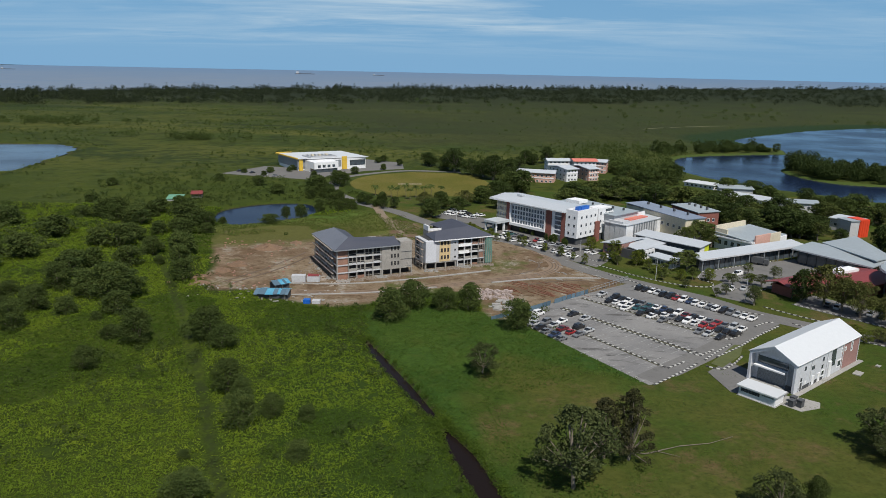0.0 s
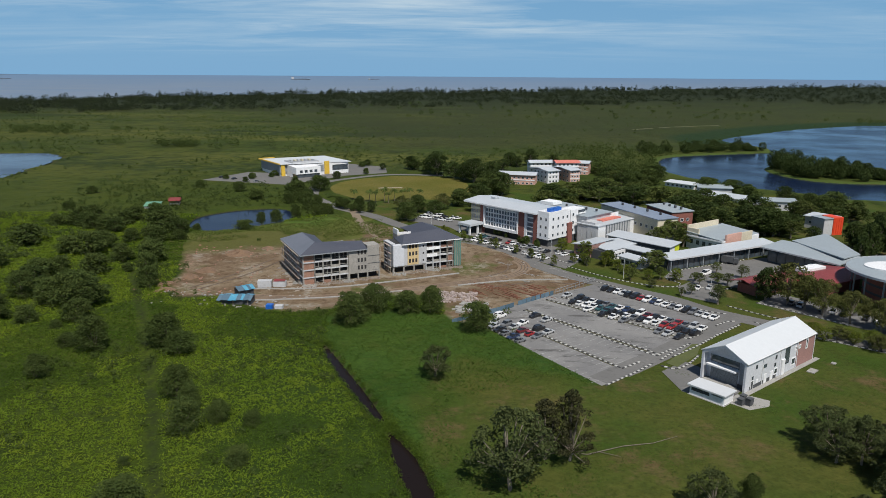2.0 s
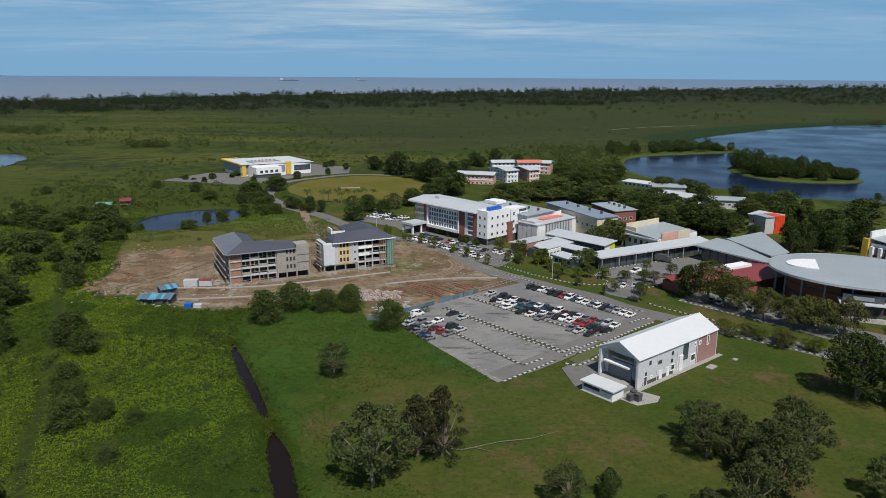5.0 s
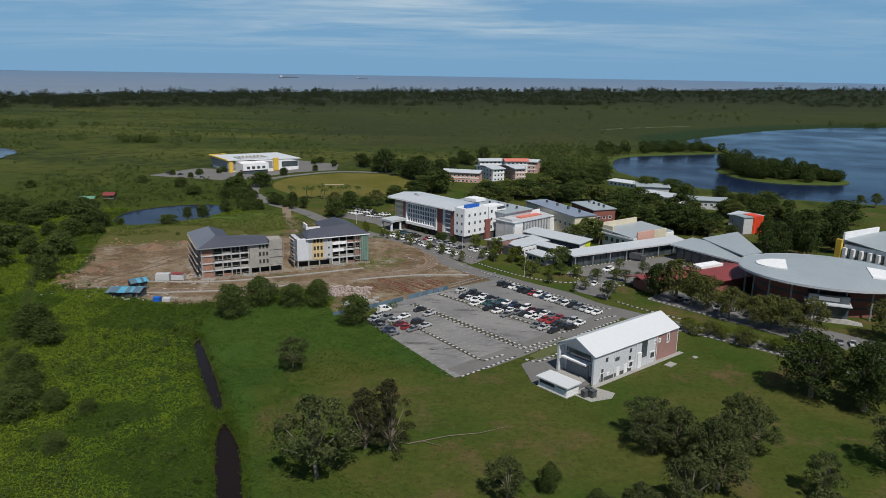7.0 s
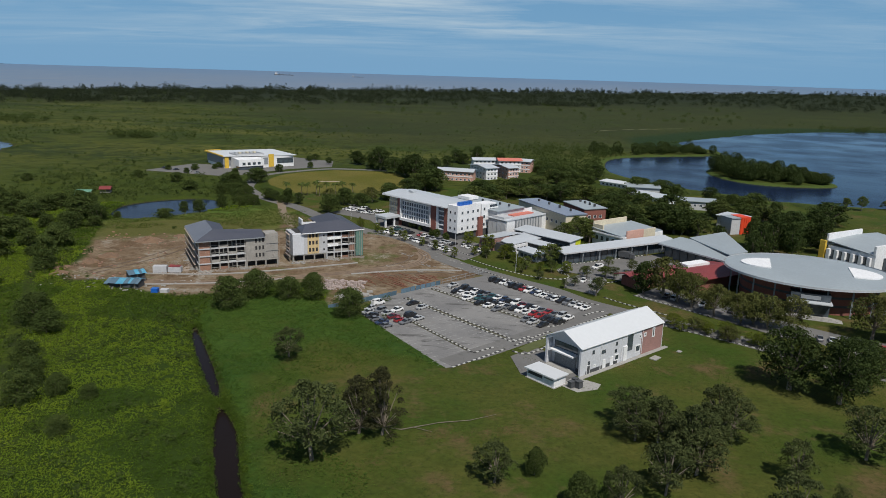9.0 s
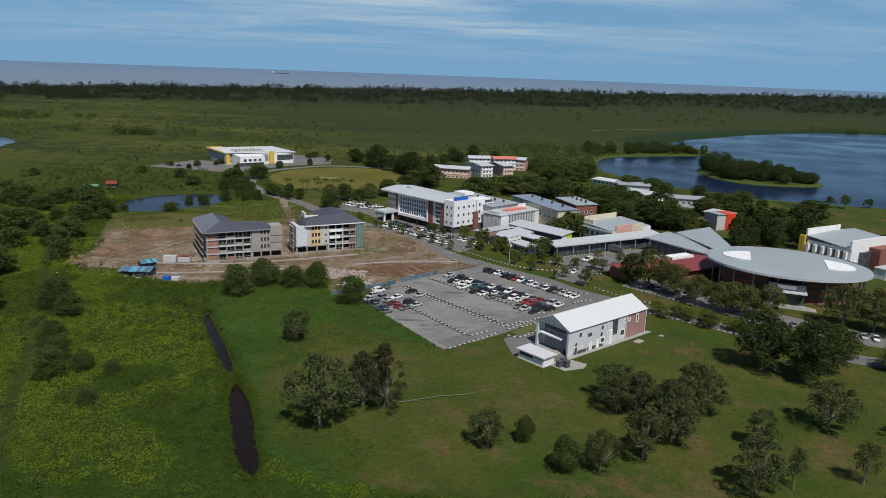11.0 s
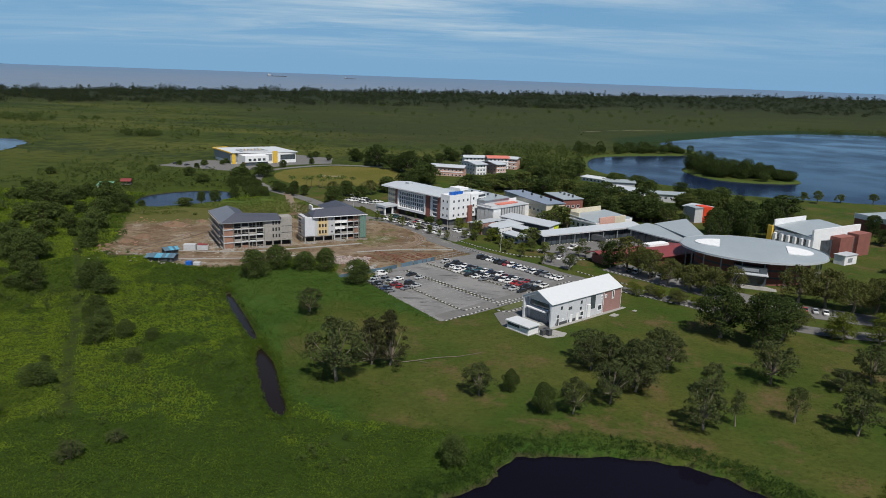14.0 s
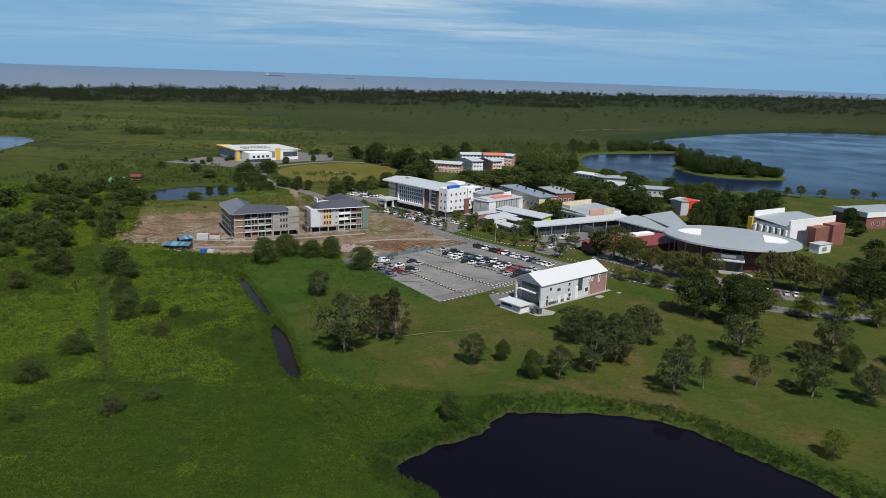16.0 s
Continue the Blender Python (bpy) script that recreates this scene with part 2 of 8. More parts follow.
    b.inputs["Roughness"].default_value = 0.95
    b.inputs["Specular IOR Level"].default_value = 0.1
    bp = n.new("ShaderNodeBump")
    bp.inputs["Strength"].default_value, bp.inputs["Distance"].default_value = 0.8, 0.5
    l.new(n_fine, bp.inputs["Height"])
    l.new(bp.outputs[0], b.inputs["Normal"])
    return m


WHITE = surf("white_paint", (0.80, 0.81, 0.82), (0.73, 0.74, 0.76), 0.2, 1.5, 0.6, dirt=(0.69, 0.69, 0.69))
HALLGREY = surf("light_blue_grey_render", (0.60, 0.62, 0.66), (0.54, 0.56, 0.60), 0.15, 1.8, 0.7, dirt=(0.47, 0.48, 0.50))
OFFWHITE = surf("cream_paint", (0.66, 0.60, 0.45), (0.58, 0.52, 0.40), 0.2, 1.5, 0.7)
PALE = surf("pale_grey_paint", (0.50, 0.51, 0.53), (0.44, 0.45, 0.47), 0.15, 1.8, 0.7, dirt=(0.36, 0.36, 0.36))
CONCRETE = surf("raw_concrete", (0.36, 0.34, 0.31), (0.27, 0.26, 0.24), 0.3, 2.0, 0.85, dirt=(0.17, 0.16, 0.15))
BRICK = surf("red_brick", (0.27, 0.095, 0.070), (0.20, 0.075, 0.060), 0.3, 3.0, 0.85)
PINKBRICK = surf("pale_red_brick", (0.34, 0.19, 0.17), (0.28, 0.16, 0.145), 0.3, 3.0, 0.85)
PINK = surf("pink_plaster", (0.62, 0.36, 0.29), (0.55, 0.33, 0.27), 0.2, 2.0, 0.8)
BLOCK = surf("block_infill", (0.33, 0.17, 0.115), (0.25, 0.14, 0.10), 0.5, 3.0, 0.9, dirt=(0.33, 0.30, 0.27))
METALROOF = surf("grey_metal_roof", (0.34, 0.385, 0.41), (0.30, 0.34, 0.365), 0.08, 1.0, 0.5, 0.15, bump=0.003, ribs=4.0, grain=0.07)
PALEROOF = surf("pale_metal_roof", (0.50, 0.53, 0.56), (0.45, 0.48, 0.51), 0.08, 1.0, 0.45, 0.1, bump=0.003, ribs=4.0, grain=0.07)
WHITEROOF = surf("white_metal_roof", (0.54, 0.56, 0.58), (0.515, 0.535, 0.555), 0.05, 0.8, 0.45, 0.0, bump=0.002, ribs=4.0, grain=0.03)
SLATE = surf("dark_blue_roof_tiles", (0.050, 0.056, 0.078), (0.065, 0.070, 0.092), 0.1, 2.0, 0.6, 0.0, ribs=6.0)
SHEET = surf("bare_roof_sheeting", (0.22, 0.23, 0.26), (0.17, 0.18, 0.21), 0.1, 2.0, 0.45, 0.3, ribs=5.0)
REDROOF = surf("red_metal_roof", (0.235, 0.044, 0.044), (0.185, 0.038, 0.038), 0.1, 1.5, 0.55, 0.0, ribs=4.0)
CORALROOF = surf("coral_roof", (0.62, 0.19, 0.14), (0.54, 0.17, 0.13), 0.1, 1.5, 0.6)
HOARDING = surf("faded_blue_sheet", (0.085, 0.155, 0.215), (0.12, 0.19, 0.25), 0.6, 2.0, 0.7, dirt=(0.20, 0.22, 0.22), per_object=0.35)
BLUEROOF = surf("blue_sheet_roof", (0.10, 0.34, 0.48), (0.07, 0.27, 0.41), 0.4, 2.0, 0.5, dirt=(0.28, 0.36, 0.40))
BLUEGREY = surf("blue_grey_metal_roof", (0.27, 0.31, 0.38), (0.22, 0.26, 0.33), 0.08, 1.0, 0.45, 0.2, bump=0.003, ribs=4.0, grain=0.07)
YELLOW = surf("yellow_paint", (0.70, 0.47, 0.05), (0.62, 0.40, 0.05), 0.2, 1.5, 0.6)
SANDPAINT = surf("sand_yellow_paint", (0.60, 0.46, 0.24), (0.52, 0.40, 0.22), 0.2, 1.5, 0.7)
LIME = surf("lime_paint", (0.62, 0.68, 0.03), (0.55, 0.60, 0.03), 0.2, 1.5, 0.6)
ORANGE = surf("red_orange_paint", (0.72, 0.065, 0.018), (0.62, 0.055, 0.016), 0.2, 1.5, 0.6)
TANKBLUE = surf("blue_plastic", (0.015, 0.13, 0.50), (0.012, 0.10, 0.42), 0.5, 2.0, 0.4)
GREENNET = surf("green_safety_net", (0.075, 0.190, 0.155), (0.120, 0.210, 0.180), 0.6, 2.0, 0.9)
# near-black colour that paints the shade inside openings and under porches
VOIDSHADE = surf("interior_shade_paint", (0.022, 0.022, 0.024), (0.035, 0.034, 0.034), 0.3, 2.0, 0.9)
DARKGREY = surf("dark_grey_paint", (0.075, 0.08, 0.088), (0.06, 0.064, 0.07), 0.3, 2.0, 0.7)
MIDGREY = surf("mid_grey_paint", (0.26, 0.28, 0.30), (0.22, 0.24, 0.26), 0.3, 2.0, 0.6)
GLASS = glassy("tinted_glass", (0.035, 0.045, 0.055))
ASPHALT = surf("asphalt", (0.118, 0.116, 0.113), (0.158, 0.154, 0.148), 0.10, 1.2, 0.9, dirt=(0.062, 0.060, 0.058), grain=0.3)


def patched_asphalt():
    """Old parking asphalt: pale wear, dark seal patches and earth washed over the edges."""
    m, nt, n, l, b = nodes_of("patched_asphalt")
    pos = n.new("ShaderNodeNewGeometry").outputs["Position"]
    mp = n.new("ShaderNodeMapping")
    mp.inputs["Rotation"].default_value = (0, 0, radians(43))
    mp.inputs["Scale"].default_value = (0.35, 1.0, 1.0)
    l.new(pos, mp.inputs[0])
    col = mixc(n, l, ramp(n, l, noise_node(n, l, pos, 0.06, 4), 0.38, 0.62), (0.165, 0.163, 0.163), (0.222, 0.218, 0.213))
    col = mixc(n, l, ramp(n, l, noise_node(n, l, mp.outputs[0], 0.22, 6, 0.7), 0.54, 0.66), col, (0.080, 0.077, 0.074))
    col = mixc(n, l, ramp(n, l, noise_node(n, l, mp.outputs[0], 0.55, 5, 0.7), 0.62, 0.70), col, (0.042, 0.040, 0.038))
    col = mixc(n, l, ramp(n, l, noise_node(n, l, pos, 0.11, 6, 0.7), 0.60, 0.74), col, (0.165, 0.145, 0.118))
    col = mixc(n, l, ramp(n, l, noise_node(n, l, pos, 2.2, 6, 0.7), 0.3, 0.8), col, (0.62, 0.62, 0.62), 'MULTIPLY')
    l.new(col, b.inputs["Base Color"])
    b.inputs["Roughness"].default_value = 0.9
    return m


OLDPARK = patched_asphalt()
# pale blue base stands in for sky mirrored in the white block's panes
SKYGLASS = glassy("glass_with_painted_sky", (0.085, 0.105, 0.130), 0.12)
ROADGREY = surf("worn_road", (0.155, 0.150, 0.142), (0.125, 0.122, 0.118), 0.06, 1.2, 0.9, dirt=(0.10, 0.098, 0.094))
PAVE = surf("concrete_paving", (0.34, 0.33, 0.31), (0.28, 0.275, 0.26), 0.2, 2.0, 0.85, dirt=(0.2, 0.195, 0.18))
KERBWHITE = surf("white_kerb_paint", (0.52, 0.52, 0.50), (0.42, 0.42, 0.40), 0.5, 3.0, 0.8)
KERBBLACK = surf("black_kerb_paint", (0.035, 0.035, 0.036), (0.05, 0.05, 0.05), 0.5, 3.0, 0.8)
LINEPAINT = surf("worn_white_line", (0.42, 0.42, 0.41), (0.26, 0.26, 0.255), 0.4, 3.0, 0.8)
BARK = surf("bark", (0.24, 0.205, 0.165), (0.17, 0.14, 0.11), 0.6, 4.0, 0.95)
RUBBLE = surf("rubble", (0.42, 0.38, 0.33), (0.33, 0.27, 0.22), 0.4, 2.0, 0.9)
RUST = surf("rusty_steel", (0.20, 0.085, 0.045), (0.14, 0.06, 0.035), 0.5, 2.0, 0.85)
TYRE = surf("rubber", (0.02, 0.02, 0.02), (0.028, 0.028, 0.028), 1.0, 5.0, 0.85)
CARGLASS = glassy("car_glass", (0.012, 0.014, 0.017), 0.06)
LEAF = leafy("bush_leaves", (0.072, 0.102, 0.026), (0.104, 0.132, 0.034), (0.053, 0.079, 0.021))
LEAFGREY = leafy("grey_green_leaves", (0.080, 0.100, 0.034), (0.110, 0.128, 0.046), (0.054, 0.070, 0.025))
LEAFDARK = leafy("dark_leaves", (0.052, 0.078, 0.021), (0.078, 0.104, 0.026), (0.037, 0.058, 0.016))
LEAFUMBRELLA = leafy("umbrella_tree_leaves", (0.100, 0.128, 0.034), (0.130, 0.152, 0.040), (0.070, 0.094, 0.025))
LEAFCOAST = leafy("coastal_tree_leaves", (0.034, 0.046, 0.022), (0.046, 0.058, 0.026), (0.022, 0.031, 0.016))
GRASS = leafy("grass_tussock", (0.074, 0.134, 0.020), (0.110, 0.156, 0.028), (0.056, 0.106, 0.017))
REED = leafy("bank_reed", (0.046, 0.090, 0.018), (0.064, 0.108, 0.022), (0.034, 0.066, 0.014))
LEAFBRIGHT = leafy("bright_leaves", (0.150, 0.175, 0.024), (0.115, 0.145, 0.020), (0.085, 0.112, 0.020))
LEAFOLIVE = leafy("olive_leaves", (0.136, 0.140, 0.042), (0.112, 0.128, 0.036), (0.078, 0.092, 0.027))
NEEDLE = leafy("casuarina_needles", (0.060, 0.062, 0.026), (0.080, 0.080, 0.034), (0.044, 0.046, 0.020))
FERN = leafy("marsh_fern", (0.158, 0.240, 0.022), (0.300, 0.362, 0.032), (0.130, 0.200, 0.020))
SEDGE = leafy("marsh_sedge", (0.060, 0.106, 0.013), (0.128, 0.182, 0.019), (0.052, 0.090, 0.012))
GROUNDMAT = ground_material()
LAKE = watery("lake_water", (0.006, 0.012, 0.032), 0.12, 0.35, 0.06, 0.09)
# left lake: base colour lightened to carry the sky's reflection
SKYWATER = watery("sky_pale_lake_water", (0.030, 0.048, 0.078), 0.12, 0.35, 0.06, 0.14)
PONDWATER = watery("dark_pond_water", (0.004, 0.0035, 0.007), 0.03, 0.5, 0.012, 0.10)
DITCHWATER = watery("brown_ditch_water", (0.010, 0.007, 0.006), 0.10, 0.5, 0.015, 0.16)


def sea_material():
    """Muddy pale shallows along the coast, blue water further out, with long bands."""
    m, nt, n, l, b = nodes_of("shallow_sea")
    pos = n.new("ShaderNodeNewGeometry").outputs["Position"]
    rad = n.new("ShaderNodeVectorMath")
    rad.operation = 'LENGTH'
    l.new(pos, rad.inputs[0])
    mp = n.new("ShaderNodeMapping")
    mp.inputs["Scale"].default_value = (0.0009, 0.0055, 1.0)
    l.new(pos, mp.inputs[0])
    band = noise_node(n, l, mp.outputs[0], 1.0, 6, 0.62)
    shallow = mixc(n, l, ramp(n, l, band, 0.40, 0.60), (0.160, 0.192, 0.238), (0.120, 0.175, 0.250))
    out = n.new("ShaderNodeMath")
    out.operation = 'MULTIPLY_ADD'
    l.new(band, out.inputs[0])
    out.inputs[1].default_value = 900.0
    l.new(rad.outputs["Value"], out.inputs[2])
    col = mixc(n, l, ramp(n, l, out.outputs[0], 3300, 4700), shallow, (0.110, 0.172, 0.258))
    l.new(col, b.inputs["Base Color"])
    b.inputs["Roughness"].default_value = 0.6
    b.inputs["Specular IOR Level"].default_value = 0.25
    return m


SEA = sea_material()


# ---- mesh helpers ----
def part(name, bm, material, parent=None, label=""):
    """Link a bmesh as one mesh object under a thing or a part."""
    me = bpy.data.meshes.new(name)
    bm.to_mesh(me)
    bm.free()
    me.materials.append(material)
    ob = new(name, me)
    ob.parent = parent
    if label:
        ob["label"] = label
    return ob


def raw(name, verts, faces, material, parent=None, label=""):
    me = bpy.data.meshes.new(name)
    me.from_pydata(verts, [], faces)
    me.materials.append(material)
    ob = new(name, me)
    ob.parent = parent
    if label:
        ob["label"] = label
    return ob


def thing(name, label, category, x=0.0, y=0.0, z=0.0, yaw=0.0, group="", kind=""):
    ob = new(name)
    ob.empty_display_size = 0.5
    ob.matrix_basis = pose(x, y, z, 0, 0, yaw)
    return tagged(ob, label, category, group, kind)


def box(bm, x0, x1, y0, y1, z0, z1):
    v = [bm.verts.new(p) for p in ((x0, y0, z0), (x1, y0, z0), (x1, y1, z0), (x0, y1, z0), (x0, y0, z1), (x1, y0, z1), (x1, y1, z1), (x0, y1, z1))]
    for f in ((3, 2, 1, 0), (4, 5, 6, 7), (0, 1, 5, 4), (1, 2, 6, 5), (2, 3, 7, 6), (3, 0, 4, 7)):
        bm.faces.new([v[k] for k in f])
    return bm


def boxes(*dims):
    bm = bmesh.new()
    for d in dims:
        box(bm, *d)
    return bm


def slab(pts, z0, z1):
    """An upright prism over a plan polygon."""
    bm = bmesh.new()
    lo = [bm.verts.new((x, y, z0)) for x, y in pts]
    hi = [bm.verts.new((x, y, z1)) for x, y in pts]
    bm.faces.new(hi)
    for k in range(len(pts)):
        j = (k + 1) % len(pts)
        bm.faces.new((lo[k], lo[j], hi[j], hi[k]))
    bmesh.ops.recalc_face_normals(bm, faces=bm.faces[:])
    return bm


def shell(corners, depth):
    """A sheet through 3D corners, thickened downwards."""
    bm = bmesh.new()
    hi = [bm.verts.new(p) for p in corners]
    lo = [bm.verts.new((p[0], p[1], p[2] - depth)) for p in corners]
    bm.faces.new(hi)
    bm.faces.new(lo[::-1])
    for k in range(len(corners)):
        j = (k + 1) % len(corners)
        bm.faces.new((lo[k], lo[j], hi[j], hi[k]))
    bmesh.ops.recalc_face_normals(bm, faces=bm.faces[:])
    return bm


def smooth_closed(pts, n=6):
    """A rounded outline through plan points (Catmull-Rom)."""
    out, m = [], len(pts)
    for i in range(m):
        p0, p1, p2, p3 = (np.array(pts[(i + k - 1) % m], float) for k in range(4))
        for s in range(n):
            t = s / n
            out.append(tuple(0.5 * (2 * p1 + (p2 - p0) * t + (2 * p0 - 5 * p1 + 4 * p2 - p3) * t * t + (3 * p1 - p0 - 3 * p2 + p3) * t ** 3)))
    return out


def smooth_line(pts, n=6):
    out, m = [], len(pts)
    for i in range(m - 1):
        p0, p1, p2, p3 = (np.array(pts[min(max(i + k - 1, 0), m - 1)], float) for k in range(4))
        for s in range(n):
            t = s / n
            out.append(tuple(0.5 * (2 * p1 + (p2 - p0) * t + (2 * p0 - 5 * p1 + 4 * p2 - p3) * t * t + (3 * p1 - p0 - 3 * p2 + p3) * t ** 3)))
    return out + [tuple(map(float, pts[-1]))]


def side_dist(pts, X, Y):
    """Distance to a closed outline, positive inside."""
    P = np.array(pts, float)
    best, inside = np.full(X.shape, 1e18), np.zeros(X.shape, bool)
    for i in range(len(P)):
        (ax, ay), (bx, by) = P[i], P[(i + 1) % len(P)]
        dx, dy = bx - ax, by - ay
        t = np.clip(((X - ax) * dx + (Y - ay) * dy) / (dx * dx + dy * dy + 1e-9), 0, 1)
        best = np.minimum(best, (X - ax - t * dx) ** 2 + (Y - ay - t * dy) ** 2)
        cross = (ay > Y) != (by > Y)
        inside ^= cross & (X < (bx - ax) * (Y - ay) / (by - ay + 1e-12) + ax)
    d = np.sqrt(best)
    return np.where(inside, d, -d)


def line_dist(pts, X, Y):
    P = np.array(pts, float)
    best = np.full(X.shape, 1e18)
    for (ax, ay), (bx, by) in zip(P[:-1], P[1:]):
        dx, dy = bx - ax, by - ay
        t = np.clip(((X - ax) * dx + (Y - ay) * dy) / (dx * dx + dy * dy + 1e-9), 0, 1)
        best = np.minimum(best, (X - ax - t * dx) ** 2 + (Y - ay - t * dy) ** 2)
    return np.sqrt(best)


# ---- plan of the land ----
EYE_H = 76.8
BEND = 10550 / 3350 ** 3


def far_range(r):
    """The range on a flat earth that a place r metres off stands for: the far land and sea are drawn in to stay within view."""
    return r + BEND * np.maximum(0, r - 1500) ** 3


def land_z(r):
    """The far land's rise, which keeps the horizon at its true height."""
    return EYE_H * (1 - r / far_range(r))


def shore(az):
    """How far off the coast lies, by bearing in degrees from straight ahead."""
    return np.interp(az, (-60, -34, -25, -10, 0, 8, 16, 26, 40), (1950, 2080, 2250, 2520, 2680, 2850, 3100, 3500, 4000))


def wood_edge(az):
    """Where the coastal woods thin out towards the plain, by bearing."""
    return np.interp(az, (-60, -25, 0, 20, 40), (1500, 1600, 1750, 2150, 2350))


FRONT_POND = smooth_closed([(51, 45), (48.6, 52.6), (43.4, 56.4), (39.9, 60.6), (44.7, 67.4), (51.2, 72.6), (57.6, 76.6), (60.4, 82), (63.9, 87.0), (70, 88.0), (83.5, 88.5), (92.9, 87.8), (101.5, 85.0), (108, 80.3), (112.1, 75), (116.5, 70), (121.2, 64.6), (127.6, 57.0), (135, 48), (134, 32), (110, 18), (78, 16), (58, 28)])
FRONT_POND = smooth_closed([(x + 0.45 * math.sin(1.7 * k) + 0.25 * math.sin(2.9 * k), y + 0.45 * math.cos(2.3 * k) + 0.2 * math.sin(1.1 * k)) for k, (x, y) in enumerate(FRONT_POND[::2])], 4)
SITE_POND = smooth_closed([(-134, 355), (-135, 376), (-120, 395), (-98, 401), (-87, 386), (-87, 366), (-101, 349), (-116, 340), (-128, 345)])
LEFT_LAKE = smooth_closed([(-340, 490), (-337, 520), (-345, 566), (-363, 636), (-398, 667), (-450, 660), (-540, 650), (-600, 590), (-560, 510), (-440, 480)])
RIGHT_LAKE = smooth_closed([(172, 580), (182, 655), (207, 697), (260, 722), (312, 745), (330, 790), (316, 890), (434, 1025), (505, 1090), (664, 1185), (800, 1185), (980, 1080), (1010, 800), (800, 560), (520, 455), (363, 440), (300, 448), (258, 460), (226, 487), (195, 521)])
ISLE = smooth_closed([(255, 582), (266, 545), (295, 530), (332, 536), (340, 562), (328, 590), (290, 634), (262, 618)])
SPIT = smooth_closed([(170, 690), (205, 706), (260, 728), (315, 741), (318, 752), (290, 772), (230, 770), (180, 735)])
DITCH = smooth_closed([(-30, 191), (-23.6, 175.5), (-16, 160.6), (-9.8, 149), (-5.6, 143), (-5.2, 140.8), (-3.9, 134.2), (-0.6, 124.5), (3.8, 112.7), (7.6, 104), (12, 99), (11.8, 105), (8.6, 113.1), (5.9, 121.3), (2.4, 130.6), (-1.9, 138.3), (-4.4, 142.4), (-6.2, 147), (-12.6, 160.8), (-20.3, 175.8), (-28.4, 191)], 4)
SITE = smooth_closed([(-116, 317), (-101, 265.7), (-91, 232.9), (-75, 233.9), (-54, 220.6), (-36, 222.6), (-14, 238), (2, 239), (8, 214.4), (17, 218.5), (22, 226.7), (44, 245.2), (58, 259.6), (50, 273.9), (31, 303.7), (12, 323.2), (-16, 335.5), (-36, 362.2), (-46, 366.3), (-42, 344.7), (-40, 327.3), (-64, 321.1), (-90, 327.3)], 4)
LAWN = [(12, 113.9), (-2, 154.9), (10, 185.7), (47, 168), (66, 190.8), (74, 177.5), (112, 195.9), (140, 181.6), (170, 165.2), (260, 154.9), (260, 42), (135, 47.2), (105, 85.1), (80, 95.4), (60, 93.3), (30, 99.5)]
LUSH = [(-27, 184), (-12, 157), (0, 138.5), (12, 107.7), (30, 93), (34, 113.9), (10, 136.4), (8, 157), (30, 171.3), (47, 168), (18, 212.4), (0, 221), (-22, 221), (-34, 214), (-30, 198)]
BANKGREEN = [(60, 80), (67, 86), (94, 84), (112, 70), (127, 54), (142, 44), (150, 52), (122, 76), (104, 92), (70, 98), (48, 92), (40, 76)]
PITCH = smooth_closed([(-84, 477), (-77, 512), (-43, 538), (-5, 530), (10, 497), (13, 460), (-4, 440), (-28, 437), (-51, 430), (-71, 446)])
GREEN_EAST = smooth_closed([(215, 319.1), (250, 339.6), (285, 431.9), (300, 452.4), (400, 448.3), (520, 452.4), (480, 339.6), (330, 257.5), (260, 247.2)])
TRACK = smooth_line([(-175, 339.6), (-125, 269.8), (-91, 208.3), (-68, 163.1), (-49, 122.1), (-31, 87.2), (-15, 52.3)])
MEADOW = [(-122, 312), (-125, 335), (-85, 362), (-60, 380), (-40, 372), (-36, 362), (-16, 335), (12, 323), (-10, 318), (-40, 320), (-64, 316), (-90, 322)]
DRYGRASS = [(-122, 298), (-118, 330), (-88, 344), (-50, 346), (-42, 322), (-62, 310), (-80, 304), (-98, 296)]
CARPARK = [(46.5, 167.8), (18, 208.4), (22, 226.4), (42, 244), (61.4, 260), (102.8, 225), (91, 213.4), (83.6, 204)]
DEEP = [(-95, 31.8), (-88, 62), (-60, 78), (-40, 96), (-34, 104), (-36, 119), (-48, 160), (-62, 211.3), (0, 220.6), (-26, 183.6), (12, 103.6), (60, 95.4), (64, 31.8)]
FARPARK = [(-184, 506), (-116, 489), (-84, 538), (-55, 556), (-60, 592), (-98, 612), (-128, 545), (-164, 550)]
MAIN_ROAD = [(-95, 484), (-91, 452), (-83, 432), (-65, 406), (-42, 383), (-22, 356), (9.4, 323), (26.4, 304), (39, 286), (50.5, 271), (61.6, 260.5), (72, 251), (83.5, 241), (92, 230), (104, 220), (118, 210), (136, 196), (152, 181.6), (170, 172), (200, 167), (260, 163)]
FIELD_LANE = [(-95, 484), (-92, 504), (-80, 522), (-52, 546), (-10, 545)]
DARKPLAIN = [(-60, 760), (180, 790), (330, 900), (480, 1120), (800, 1260), (1200, 1000), (2600, 1500), (2400, 3300), (600, 2900), (-200, 2600), (-900, 2400), (-1500, 2000), (-1300, 1700), (-500, 1500), (-200, 1100)]


# ---- ground, sea and water ----
def spread(lo, a, b, hi, step, grow=1.16):
    """Grid lines: even between a and b, ever wider towards lo and hi."""
    mid = list(np.arange(a, b + 0.1, step))
    s, up = step, []
    x = b
    while x < hi:
        s *= grow
        x += s
        up.append(min(x, hi))
    s, dn = step, []
    x = a
    while x > lo:
        s *= grow
        x -= s
        dn.append(max(x, lo))
    return np.array(dn[::-1] + mid + up)


